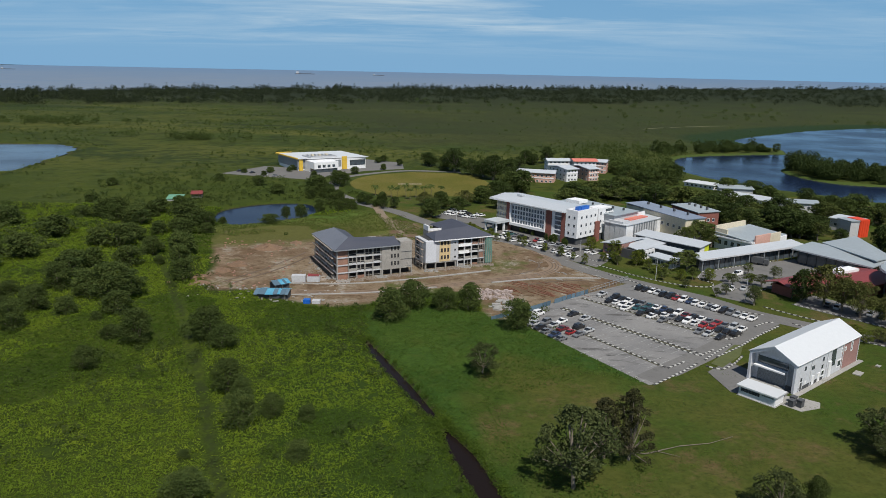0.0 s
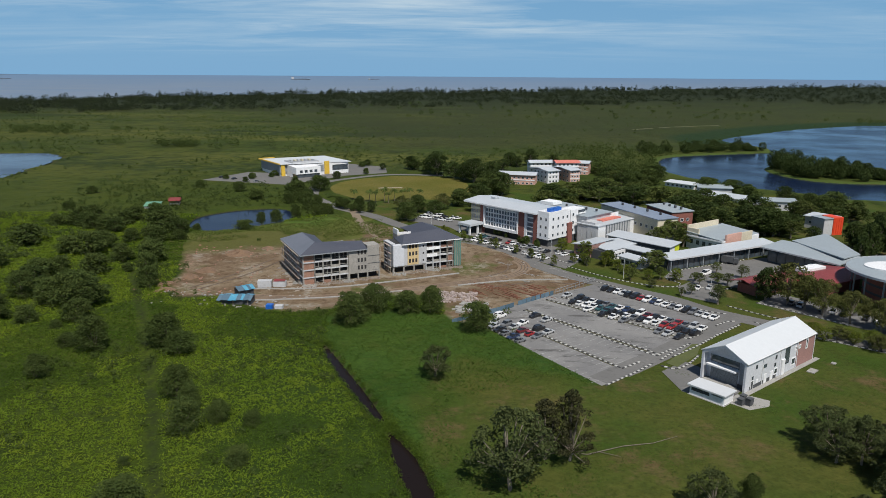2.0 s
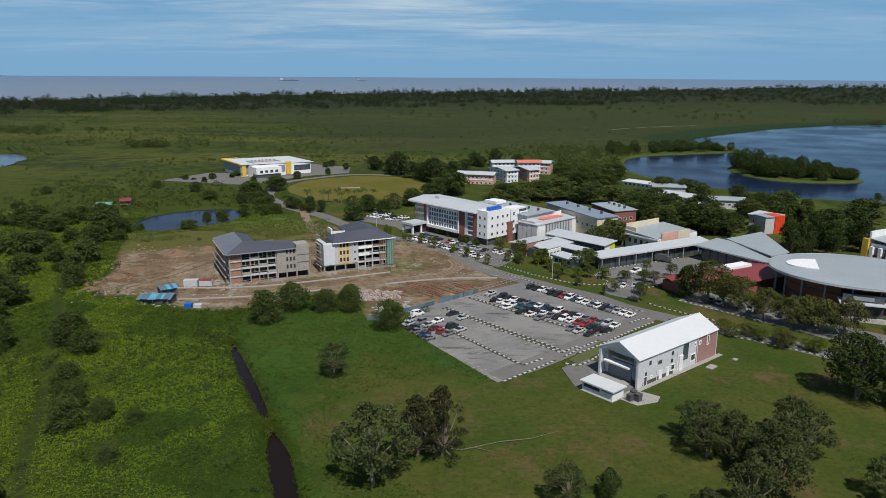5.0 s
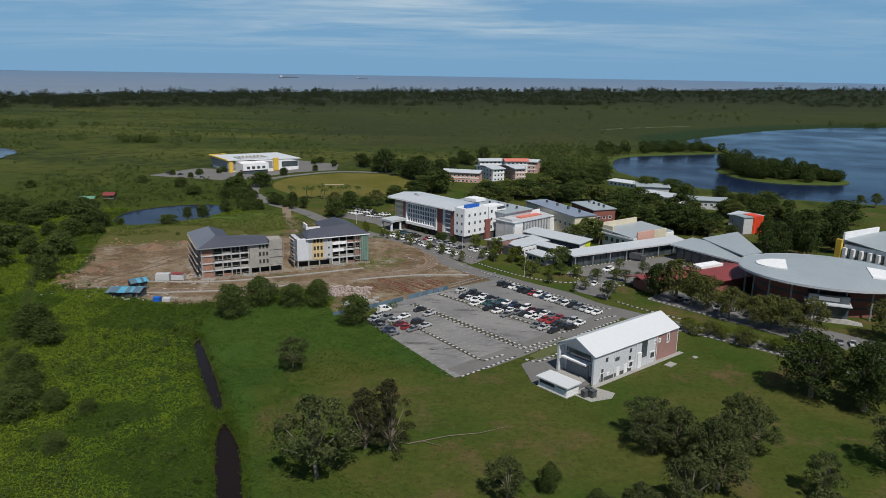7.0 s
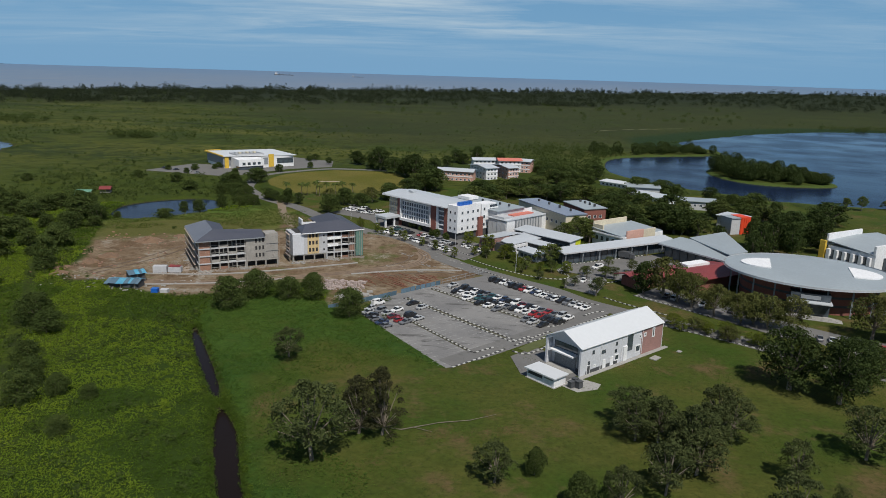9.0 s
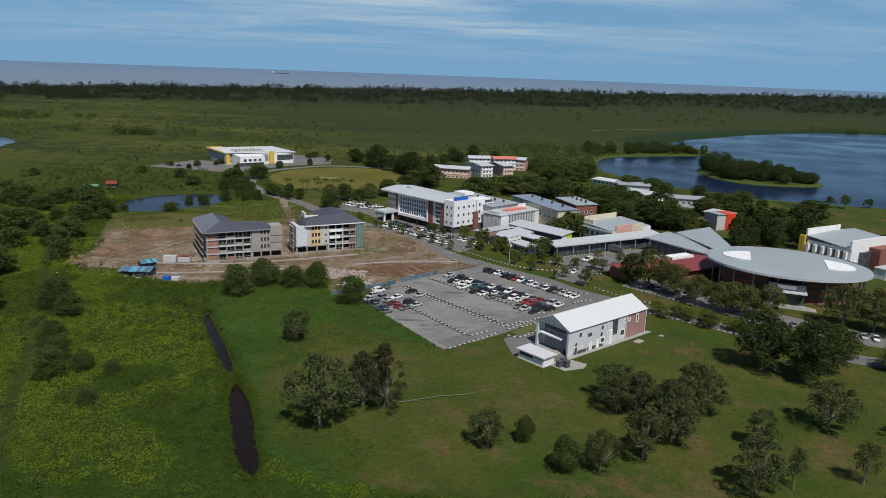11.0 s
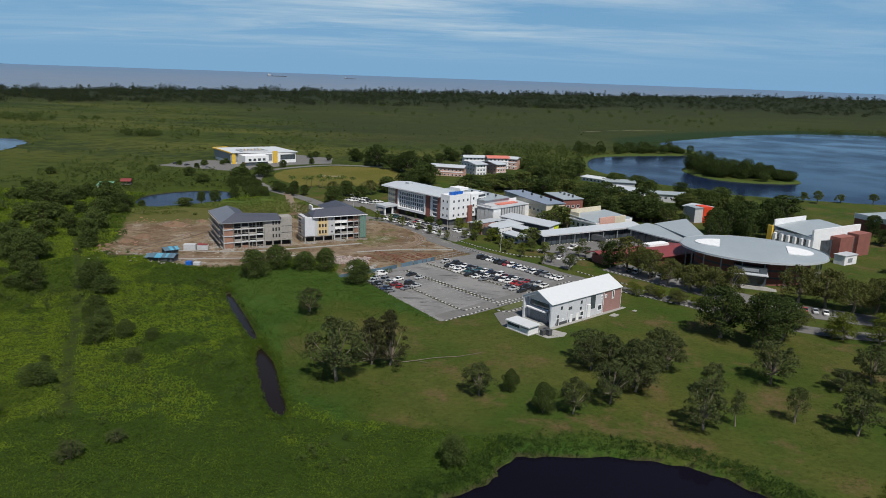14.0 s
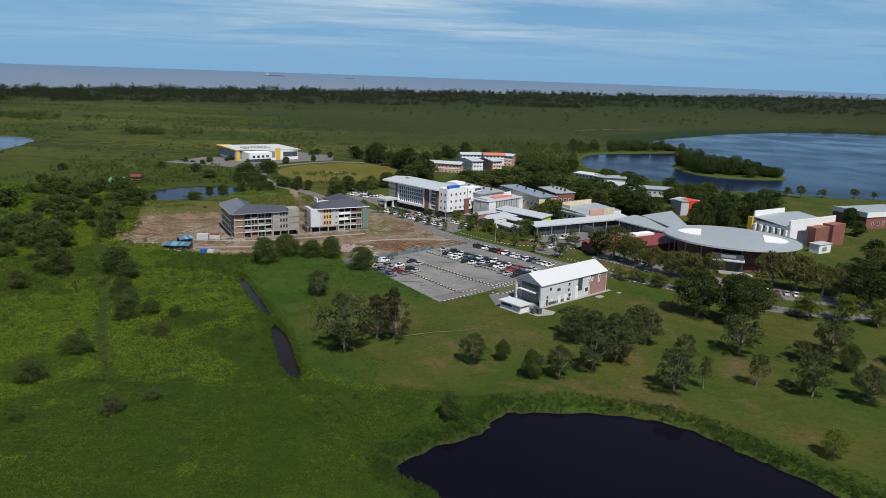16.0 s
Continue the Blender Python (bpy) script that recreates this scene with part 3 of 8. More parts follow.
def grid_mesh(name, gx, gy, Z, material):
    nx, ny = len(gx), len(gy)
    X, Y = np.meshgrid(gx, gy)
    co = np.stack([X, Y, Z], -1).reshape(-1, 3)
    k = np.arange(nx * ny).reshape(ny, nx)
    faces = np.stack([k[:-1, :-1], k[:-1, 1:], k[1:, 1:], k[1:, :-1]], -1).reshape(-1, 4)
    me = bpy.data.meshes.new(name)
    me.from_pydata(co.tolist(), [], faces.tolist())
    me.materials.append(material)
    me.polygons.foreach_set("use_smooth", np.ones(len(faces), bool))
    return new(name, me)


gx = spread(-3500, -240, 345, 3600, 2.0, 1.10)
gy = spread(-700, 44, 645, 4600, 2.0, 1.06)
X, Y = np.meshgrid(gx, gy)
RR = np.hypot(X, Y)
AZ = np.degrees(np.arctan2(X, np.maximum(Y, 1)))
rng = np.random.default_rng(5)


def bumps(x, y, scale, seed):
    """Smooth value noise."""
    table = np.random.default_rng(seed).random((64, 64))
    u, v = x / scale, y / scale
    i, j = np.floor(u).astype(int), np.floor(v).astype(int)
    f, g = u - i, v - j
    f, g = f * f * (3 - 2 * f), g * g * (3 - 2 * g)
    a, b_, c, d = table[j % 64, i % 64], table[j % 64, (i + 1) % 64], table[(j + 1) % 64, i % 64], table[(j + 1) % 64, (i + 1) % 64]
    return (a * (1 - f) + b_ * f) * (1 - g) + (c * (1 - f) + d * f) * g


d_water = np.maximum.reduce([side_dist(p, X, Y) for p in (FRONT_POND, SITE_POND, LEFT_LAKE, DITCH)])
d_isle = np.maximum(side_dist(ISLE, X, Y), side_dist(SPIT, X, Y))
d_lake = np.minimum(side_dist(RIGHT_LAKE, X, Y), -d_isle)
d_water = np.maximum(d_water, d_lake)
d_site, d_lawn, d_pitch = side_dist(SITE, X, Y), side_dist(LAWN, X, Y), side_dist(PITCH, X, Y)
d_lush = np.maximum(side_dist(LUSH, X, Y), side_dist(BANKGREEN, X, Y))
d_track = line_dist(TRACK, X, Y)
campus = np.clip((X + 0.95 * Y - 205) / 20, 0, 1) * (Y < 470) * (X > -60) * (X < 260)
flat = np.clip(np.maximum.reduce([d_site / 6, d_lawn / 10, d_pitch / 6, side_dist(CARPARK, X, Y) / 4 + 1.0, side_dist(FARPARK, X, Y) / 6 + 1.6, 2.2 - line_dist(MAIN_ROAD, X, Y) / 5, 2.2 - line_dist(FIELD_LANE, X, Y) / 5, campus]), 0, 1)
wild = (1 - flat) * np.clip(-d_water / 5, 0, 1)
Z = np.where(RR > 1500, land_z(RR), 0.0)
Z = Z + wild * np.clip((1600 - RR) / 400, 0, 1) * (0.75 * bumps(X, Y, 6.0, 1) + 0.5 * bumps(X, Y, 17.0, 2) - 0.6 * np.clip(1 - d_track / 2.5, 0, 1) * (Y < 330))
Z += np.clip(d_site / 10, 0, 1) * (0.5 * bumps(X, Y, 9.0, 3) * (Y > 285) + 0.12 * bumps(X, Y, 4.0, 4))
bank = np.clip(d_water / 3.0 + 0.5, 0, 1)
Z = Z - 1.9 * bank * bank * (3 - 2 * bank)
sea_d = RR - shore(AZ)
Z = np.where((sea_d > 0) & (Y > 0), Z - 9 * np.clip(sea_d / 60, 0, 1), Z)
ground = grid_mesh("ground", gx, gy, Z, GROUNDMAT)
tagged(ground, "flat coastal marsh with fern scrub, mown lawn and muddy earth", "ground", kind="structure")


def put_attr(ob, key, values):
    a = ob.data.attributes.new(key, 'FLOAT', 'POINT')
    a.data.foreach_set("value", np.clip(values, 0, 1).astype(np.float32).ravel())


put_attr(ground, "far", (RR - 300) / 350 + 0.35 * (bumps(X, Y, 90, 6) - 0.5))
put_attr(ground, "mud", 0.5 + d_site / 12)
put_attr(ground, "lawn", 0.5 + np.maximum(d_lawn, np.maximum((campus - 0.5) * 16, side_dist(GREEN_EAST, X, Y))) / 14)
put_attr(ground, "lush", 0.5 + d_lush / 12)
put_attr(ground, "pitch", 0.5 + d_pitch / 4)
put_attr(ground, "track", 0.62 - d_track / 7)
put_attr(ground, "deep", 0.5 + side_dist(DEEP, X, Y) / 16)
put_attr(ground, "dark_plain", np.minimum(0.5 + side_dist(DARKPLAIN, X, Y) / 300, 0.64))
put_attr(ground, "forest", 0.50 + 0.6 * (RR - wood_edge(AZ)) / (shore(AZ) - wood_edge(AZ)) * (Y > 0))
put_attr(ground, "meadow", 0.5 + side_dist(MEADOW, X, Y) / 14)
put_attr(ground, "dry", 0.5 + side_dist(DRYGRASS, X, Y) / 26)
put_attr(ground, "reed", (0.5 + (62 + d_lake) / 50) * (Y > 820) * (X > 180))
put_attr(ground, "rim", (1.0 - np.abs(d_lake + 2.5) / 8) * (Y < 780))
put_attr(ground, "bank", 1.0 - np.abs(d_water) / 1.6)


def water(name, label, pts, z, material):
    ob = part(name, slab(pts, z - 0.3, z), material)
    return tagged(ob, label, "water", kind="structure")


water("water", "dark still pond with reedy banks", FRONT_POND, -0.75, PONDWATER)
water("water", "small curved pond beside the building site", SITE_POND, -0.6, LAKE)
water("water", "blue lake in the marsh", LEFT_LAKE, -0.6, SKYWATER)
water("water", "wide blue lake with a wooded islet", RIGHT_LAKE, -0.6, LAKE)
water("water", "narrow brown drainage ditch through the grass", DITCH, -0.7, DITCHWATER)

# the sea, drawn up to the horizon
sr, sa = np.linspace(1850, 4850, 60), np.radians(np.linspace(-62, 62, 90))
R2, A2 = np.meshgrid(sr, sa, indexing='ij')
sco = np.stack([R2 * np.sin(A2), R2 * np.cos(A2), land_z(R2) - 1.2], -1).reshape(-1, 3)
kk = np.arange(60 * 90).reshape(60, 90)
sf = np.stack([kk[:-1, :-1], kk[1:, :-1], kk[1:, 1:], kk[:-1, 1:]], -1).reshape(-1, 4)
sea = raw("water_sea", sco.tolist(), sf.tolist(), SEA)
sea.data.polygons.foreach_set("use_smooth", np.ones(len(sf), bool))
tagged(sea, "pale muddy blue sea reaching the horizon", "sea", kind="structure")

# ---- roads and paved yards ----
def ribbon(pts, width, z0, z1):
    """A road strip along a line, with flat ends."""
    P = np.array(smooth_line(pts), float)
    T = np.gradient(P, axis=0)
    T /= np.linalg.norm(T, axis=1)[:, None]
    N = np.stack([-T[:, 1], T[:, 0]], 1) * width / 2
    L, R = P + N, P - N
    m = len(P)
    v = [(*p, z1) for p in L] + [(*p, z1) for p in R] + [(*p, z0) for p in L] + [(*p, z0) for p in R]
    f = []
    for i in range(m - 1):
        f += [(m + i, m + i + 1, i + 1, i), (i, i + 1, 2 * m + i + 1, 2 * m + i), (3 * m + i, 3 * m + i + 1, m + i + 1, m + i)]
    f += [(0, 2 * m, 3 * m, m), (m - 1, 2 * m - 1, 4 * m - 1, 3 * m - 1)]
    return v, f


def road(label, pts, width, z=0.10, material=ROADGREY):
    ob = raw("road", *ribbon(pts, width, -0.35, z), material)
    return tagged(ob, label, "road", kind="structure")


def pavement(label, pts, z=0.12, material=PAVE, name="pavement"):
    return tagged(part(name, slab(pts, -0.35, z), material), label, name, kind="structure")


road("grey two-lane campus road with painted kerbs", MAIN_ROAD, 8.0)
road("side road between car park and grey hall", [(46.5, 171), (66, 189.5), (84, 208), (97, 221)], 7.0, 0.106, ASPHALT)
road("service lane along the sports field", FIELD_LANE, 6.0)
road("faint pale track through the far plain", [(-350, 700), (-330, 820), (-262, 900), (-210, 925)], 8.0, 0.05, RUBBLE)
pavement("worn asphalt car park with painted kerbs", CARPARK, 0.085, OLDPARK, "pavement_car_park")
pavement("asphalt forecourt below the covered walkway", [(88, 269.8), (94, 280.1), (140, 303.7), (150, 278), (136, 269.8), (112, 257.5)], 0.092, ASPHALT, "pavement_yard")
pavement("asphalt drive from the campus road to the forecourt", [(88, 246), (90, 257), (96.3, 264), (104, 268), (106, 258), (103, 249), (98, 238)], 0.112, ASPHALT, "pavement_drive")
pavement("paved apron at the hall's shutter door", [(64, 178), (72, 185.5), (77.5, 178), (83.5, 170), (75, 160), (66, 166)], 0.088, ASPHALT, "pavement_apron")
pavement("car park in front of the oval hall", [(112, 239), (124, 251.3), (150, 221.6), (172, 202.1), (200, 189.8), (262, 181.6), (262, 171.3), (200, 175.4), (158, 191.8)], 0.094, ASPHALT, "pavement_oval")
pavement("parking strip before the white block", [(8, 341.6), (2, 355), (-22, 372.4), (-14, 384.7), (8, 372.4), (20, 355), (46, 323.2), (60, 308.8), (52, 302.6), (34, 317)], 0.09, ROADGREY, "pavement_strip")
pavement("asphalt parking between the road and the white block", [(6, 333), (22, 331), (46, 311), (60, 299), (57, 289), (51, 280), (38, 294), (24, 312)], 0.084, ROADGREY, "pavement_front")
pavement("pale car park beside the yellow-edged building", FARPARK, 0.09, ROADGREY, "pavement_far")
tagged(raw("pavement_strip_pitch", *ribbon([(-51.6, 480.2), (-35.5, 483)], 2.6, -0.2, 0.05), RUBBLE), "pale cricket strip on the sports field", "cricket strip", kind="structure")

road("pale earth lane from the campus road to the site", [(-57, 402), (-52, 386), (-46.6, 366.8), (-33.4, 335.5), (-22, 320), (-16, 306)], 4.6, 0.14, surf("pale_earth_lane", (0.23, 0.185, 0.135), (0.18, 0.135, 0.095), 0.15, 1.2, 0.95, dirt=(0.13, 0.115, 0.07)))
road("pale sandy track on a low bank behind the lake", [(235, 1020), (262, 1050), (320, 1092), (392, 1132)], 4.0, 0.8, surf("sandy_track", (0.13, 0.125, 0.065), (0.10, 0.10, 0.05), 0.05, 1.0, 0.95))

# muddy haul roads and pale kerbs on the site
road("rutted earth haul road across the site", [(-95, 232.9), (-72, 236), (-46, 234.9), (-20, 243.1), (10, 257.5), (30, 269.8), (34, 286.2), (22, 304.7), (4, 321.1)], 5.2, 0.16, surf("packed_mud", (0.155, 0.105, 0.066), (0.22, 0.162, 0.112), 0.1, 1.2, 0.95, dirt=(0.115, 0.075, 0.048)))
RUT = surf("wet_rut_mud", (0.085, 0.058, 0.038), (0.115, 0.080, 0.054), 0.2, 1.5, 0.8)
for off in (-1.5, -0.3, 1.1):
    rut = np.array([(-95, 232.9), (-72, 236), (-46, 234.9), (-20, 243.1), (10, 257.5), (30, 269.8), (34, 286.2), (22, 304.7), (4, 321.1)], float)
    tan_ = np.gradient(rut, axis=0)
    tan_ /= np.linalg.norm(tan_, axis=1)[:, None]
    rut = rut + np.stack([-tan_[:, 1], tan_[:, 0]], 1) * off
    road("dark wet wheel rut in the haul road", rut.tolist(), 0.5, 0.166, RUT)
for pts in ([(14, 262), (26, 274), (27, 286), (16, 300), (2, 312)], [(-90, 244), (-80, 262), (-72, 284), (-66, 304)], [(-86, 243), (-75, 262), (-67, 284), (-61, 304)], [(20, 252), (38, 260), (52, 258)]):
    road("dark wheel rut curving over the mud", pts, 0.8, 0.12, RUT)
for pts in ([(-70, 244.2), (-44, 246.2), (-22, 254.4), (8, 269.8)], [(-62, 230.8), (-36, 236), (-12, 245.2)], [(8, 253.4), (30, 261.6), (50, 263.7)]):
    tagged(raw("kerb", *ribbon(pts, 0.9, -0.1, 0.35), PAVE), "pale unfinished concrete drain edge", "kerb", kind="structure")


# ---- building helpers ----
FRAME_MESH, PANE_MESH = {}, {}


def window(parent, side, u, z, w, h, at, frame_mat=WHITE, pane_mat=GLASS, rim=0.12):
    """A framed window; side is the wall it sits on: x0, x1, y0 or y1; at is the wall's coordinate."""
    key = (round(w, 2), round(h, 2), frame_mat.name, pane_mat.name, rim)
    if key not in FRAME_MESH:
        bm = boxes((-w / 2, w / 2, -0.07, 0.10, h - rim, h), (-w / 2, w / 2, -0.07, 0.10, 0, rim), (-w / 2, -w / 2 + rim, -0.07, 0.10, rim, h - rim), (w / 2 - rim, w / 2, -0.07, 0.10, rim, h - rim))
        me = bpy.data.meshes.new("window")
        bm.to_mesh(me)
        bm.free()
        me.materials.append(frame_mat)
        FRAME_MESH[key] = me
        bm = boxes((-w / 2 + rim, w / 2 - rim, -0.015, 0.02, rim, h - rim))
        me = bpy.data.meshes.new("pane")
        bm.to_mesh(me)
        bm.free()
        me.materials.append(pane_mat)
        PANE_MESH[key] = me
    ob = new("window", FRAME_MESH[key])
    ob.parent = parent
    spot = {"y0": (u, at, 0), "y1": (u, at, 180), "x0": (at, u, -90), "x1": (at, u, 90)}[side]
    ob.matrix_basis = pose(spot[0], spot[1], z, 0, 0, spot[2])
    pane = new("pane", PANE_MESH[key])
    pane.parent = ob
    return ob


def window_row(parent, side, u0, u1, n, z, w, h, at, frame_mat=WHITE, pane_mat=GLASS, rim=0.12):
    for k in range(n):
        window(parent, side, u0 + (u1 - u0) * (k + 0.5) / n, z, w, h, at, frame_mat, pane_mat, rim)


def flat_house(label, x, y, yaw, lx, ly, h, wall=WHITE, roof=PALEROOF, rise=0.0, over=0.8, name="campus_building", fall='y'):
    """A plain block with a thin overhanging roof; rise tilts the roof towards fall."""
    t = thing(name, label, "building", x, y, 0, yaw)
    part("wall", boxes((0, lx, 0, ly, -0.3, h)), wall, t)
    if fall == 'y':
        c = [(-over, -over, h + 0.35), (lx + over, -over, h + 0.35), (lx + over, ly + over, h + 0.35 + rise), (-over, ly + over, h + 0.35 + rise)]
    else:
        c = [(-over, -over, h + 0.35), (lx + over, -over, h + 0.35 + rise), (lx + over, ly + over, h + 0.35 + rise), (-over, ly + over, h + 0.35)]
    part("roof", shell(c, 0.33), roof, t)
    if rise:
        if fall == 'y':
            bm = shell([(0, ly - 0.3, h + rise), (lx, ly - 0.3, h + rise), (lx, ly, h + rise), (0, ly, h + rise)], rise)
        else:
            bm = shell([(lx - 0.3, 0, h + rise), (lx, 0, h + rise), (lx, ly, h + rise), (lx - 0.3, ly, h + rise)], rise)
        part("parapet", bm, wall, t)
    return t


def gable_roof(parent, lx, ly, h, peak, over, material, thick=0.3):
    """Ridge along x at the middle of y."""
    m = ly / 2
    s = (peak - h) / m
    part("roof", shell([(-over, -over, h - s * over), (lx + over, -over, h - s * over), (lx + over, m, peak), (-over, m, peak)], thick), material, parent)
    part("roof", shell([(-over, m, peak), (lx + over, m, peak), (lx + over, ly + over, h - s * over), (-over, ly + over, h - s * over)], thick), material, parent)


# ---- grey gabled hall by the car park ----
def build_hall():
    t = thing("gabled_hall", "pale grey hall with white gabled metal roof and brick end", "hall", 81.2, 165.7, 0, 41.0)
    L, D, H, P = 36.2, 12.3, 7.7, 10.7
    bm = bmesh.new()
    prof = [(0, 0), (D, 0), (D, H), (D / 2, P), (0, H)]
    a = [bm.verts.new((2.2, y, z)) for y, z in prof]
    b = [bm.verts.new((26, y, z)) for y, z in prof]
    bm.faces.new(a[::-1])
    bm.faces.new(b)
    for k in range(5):
        bm.faces.new((a[k], a[(k + 1) % 5], b[(k + 1) % 5], b[k]))
    bmesh.ops.recalc_face_normals(bm, faces=bm.faces[:])
    part("wall", bm, HALLGREY, t, "pale grey plaster wall")
    bm = bmesh.new()
    a = [bm.verts.new((26.01, y, z)) for y, z in prof]
    b = [bm.verts.new((L, y, z)) for y, z in prof]
    bm.faces.new(a[::-1])
    bm.faces.new(b)
    for k in range(5):
        bm.faces.new((a[k], a[(k + 1) % 5], b[(k + 1) % 5], b[k]))
    bmesh.ops.recalc_face_normals(bm, faces=bm.faces[:])
    part("end_wall", bm, PINKBRICK, t, "pale red brick end wall")
    gable_roof(t, L, D, H + 0.22, P + 0.22, 0.2, WHITEROOF, 0.2)
    # portal frame round the recessed front
    part("front_fin", boxes((0, 2.2, 0, 0.6, 0, H)), HALLGREY, t)
    part("front_fin", boxes((0, 2.2, D - 0.6, D, 0, H)), HALLGREY, t)
    m = D / 2
    part("gable_band", shell([(0, 0.6, H + 0.2), (2.2, 0.6, H + 0.2), (2.2, m, P), (0, m, P)], 0.7), HALLGREY, t)
    part("gable_band", shell([(0, m, P), (2.2, m, P), (2.2, D - 0.6, H + 0.2), (0, D - 0.6, H + 0.2)], 0.7), HALLGREY, t)
    door = part("shutter_door", boxes((2.04, 2.12, 3.2, 10.6, 0, 3.9)), DARKGREY, t, "grey roller shutter door")
    for k in range(12):
        part("slat", boxes((1.98, 2.03, 3.2, 10.6, 0.32 * k, 0.32 * k + 0.27)), MIDGREY, door)
    part("clerestory_window", boxes((2.04, 2.18, 2.9, 10.9, 4.7, 6.6)), GLASS, t, "dark strip window over the shutter")
    part("canopy", boxes((0.1, 2.2, 2.9, 11.0, 4.1, 4.5)), WHITE, t, "white door canopy")
    part("front_panel", boxes((1.9, 2.19, 0.7, 2.7, 0, 6.9)), MIDGREY, t)
    part("plinth", boxes((2.3, 15.5, -0.06, 0.02, 0, 1.1)), DARKGREY, t, "dark grey plinth")
    part("plinth", boxes((1.7, 2.3, 0.3, 2.9, 0, 1.0)), DARKGREY, t)
    part("apron_step", boxes((-2.4, 37.8, -1.4, -0.07, -0.2, 0.14)), PAVE, t, "pale concrete apron")
    part("apron_step", boxes((-3.0, 1.6, 2.8, 11.4, -0.2, 0.16)), PAVE, t)
    for u, z, w, h in ((5.0, 5.2, 0.9, 1.1), (9.2, 4.4, 1.8, 1.0), (14.8, 5.4, 0.9, 1.1), (14.6, 3.4, 0.9, 1.0), (3.4, 2.6, 0.8, 1.0)):
        window(t, "y0", u, z, w, h, 0, DARKGREY, GLASS, 0.08)
    for u, z, w, h in ((15.2, 1.0, 2.0, 1.9), (24.6, 1.2, 2.4, 2.2), (31.6, 4.2, 1.2, 3.0), (25.4, 5.2, 1.1, 1.2), (27.6, 5.2, 1.1, 1.2), (5.8, 1.3, 0.9, 0.9)):
        window(t, "y0", u, z, w, h, -0.01, WHITE, GLASS, 0.32)
    part("stair_window", boxes((19.6, 22.0, -0.10, 0.05, 2.6, 7.2)), GLASS, t, "tall dark stair window")
    part("porch", boxes((17.8, 19.4, -0.35, 0.02, 0, 4.4)), WHITE, t, "white door surround")
    for u in (2.7, 9.2, 12.4):
        d = part("door", boxes((u, u + 1.1, -0.09, 0.02, 0.14, 2.4)), DARKGREY if u < 4 else WHITE, t)
        part("door_frame", boxes((u - 0.15, u, -0.13, 0.02, 0.14, 2.6), (u + 1.1, u + 1.25, -0.13, 0.02, 0.14, 2.6), (u, u + 1.1, -0.13, 0.02, 2.41, 2.6)), WHITE, t)
    part("gutter", boxes((-0.1, L + 0.1, -0.42, -0.22, H - 0.12, H + 0.1)), WHITE, t)
    for u in (8, 17, 26.2, 35.9):
        part("downpipe", boxes((u, u + 0.14, -0.2, -0.06, 0.15, H)), WHITE, t)
    return t


build_hall()


def build_guardhouse():
    t = thing("substation_hut", "small white flat-roofed plant hut beside the hall", "hut", 67.4, 164.6, 0, -47)
    part("wall", boxes((0, 9.0, 0, 4.6, -0.2, 2.5)), WHITE, t)
    part("roof", boxes((-0.5, 9.5, -0.5, 5.1, 2.52, 2.86)), WHITEROOF, t)
    part("louvre_window", boxes(*[(0.5, 5.2, -0.08, 0.01, 1.35 + 0.12 * k, 1.43 + 0.12 * k) for k in range(7)]), DARKGREY, t, "dark louvre strip")
    part("louvre_window", boxes(*[(5.8, 8.6, -0.08, 0.01, 1.9 + 0.12 * k, 1.98 + 0.12 * k) for k in range(3)]), MIDGREY, t)
    part("plinth", boxes((-0.3, 9.3, -0.3, 4.9, -0.2, 0.12)), PAVE, t)
    return t


build_guardhouse()
for k, (x, y, w, h) in enumerate(((77.9, 158.2, 1.5, 1.7), (79.8, 158.0, 1.5, 1.9), (79.2, 160.4, 1.4, 1.6))):
    g = thing("waste_bin", "dark grey wheeled waste container", "bin", x, y, 0.09, 40, "bins beside the hall")
    part("body", boxes((0, w, 0, 1.2, 0.12, h - 0.2)), DARKGREY, g)
    part("lid", boxes((-0.06, w + 0.06, -0.06, 1.26, h - 0.19, h)), DARKGREY, g)
    for wx, wy in ((0.1, 0.1), (w - 0.3, 0.1), (0.1, 0.9), (w - 0.3, 0.9)):
        part("wheel", boxes((wx, wx + 0.2, wy, wy + 0.2, 0, 0.11)), TYRE, g)
pavement("grey slab under the bins", [(75.2, 160.4), (78.6, 165.0), (82.4, 164.0), (86.0, 161.6), (84.6, 158.6), (79.2, 156.4)], 0.08, PAVE, "pavement_slab")
pavement("pale manhole slab in the lawn", [(102.8, 180.1), (105.0, 182.4), (106.4, 181), (104.2, 178.7)], 0.25, PAVE, "pavement_slab")
pavement("pale manhole slab in the lawn", [(112, 186.1), (113, 187.1), (113.8, 186.3), (112.8, 185.3)], 0.25, PAVE, "pavement_slab")


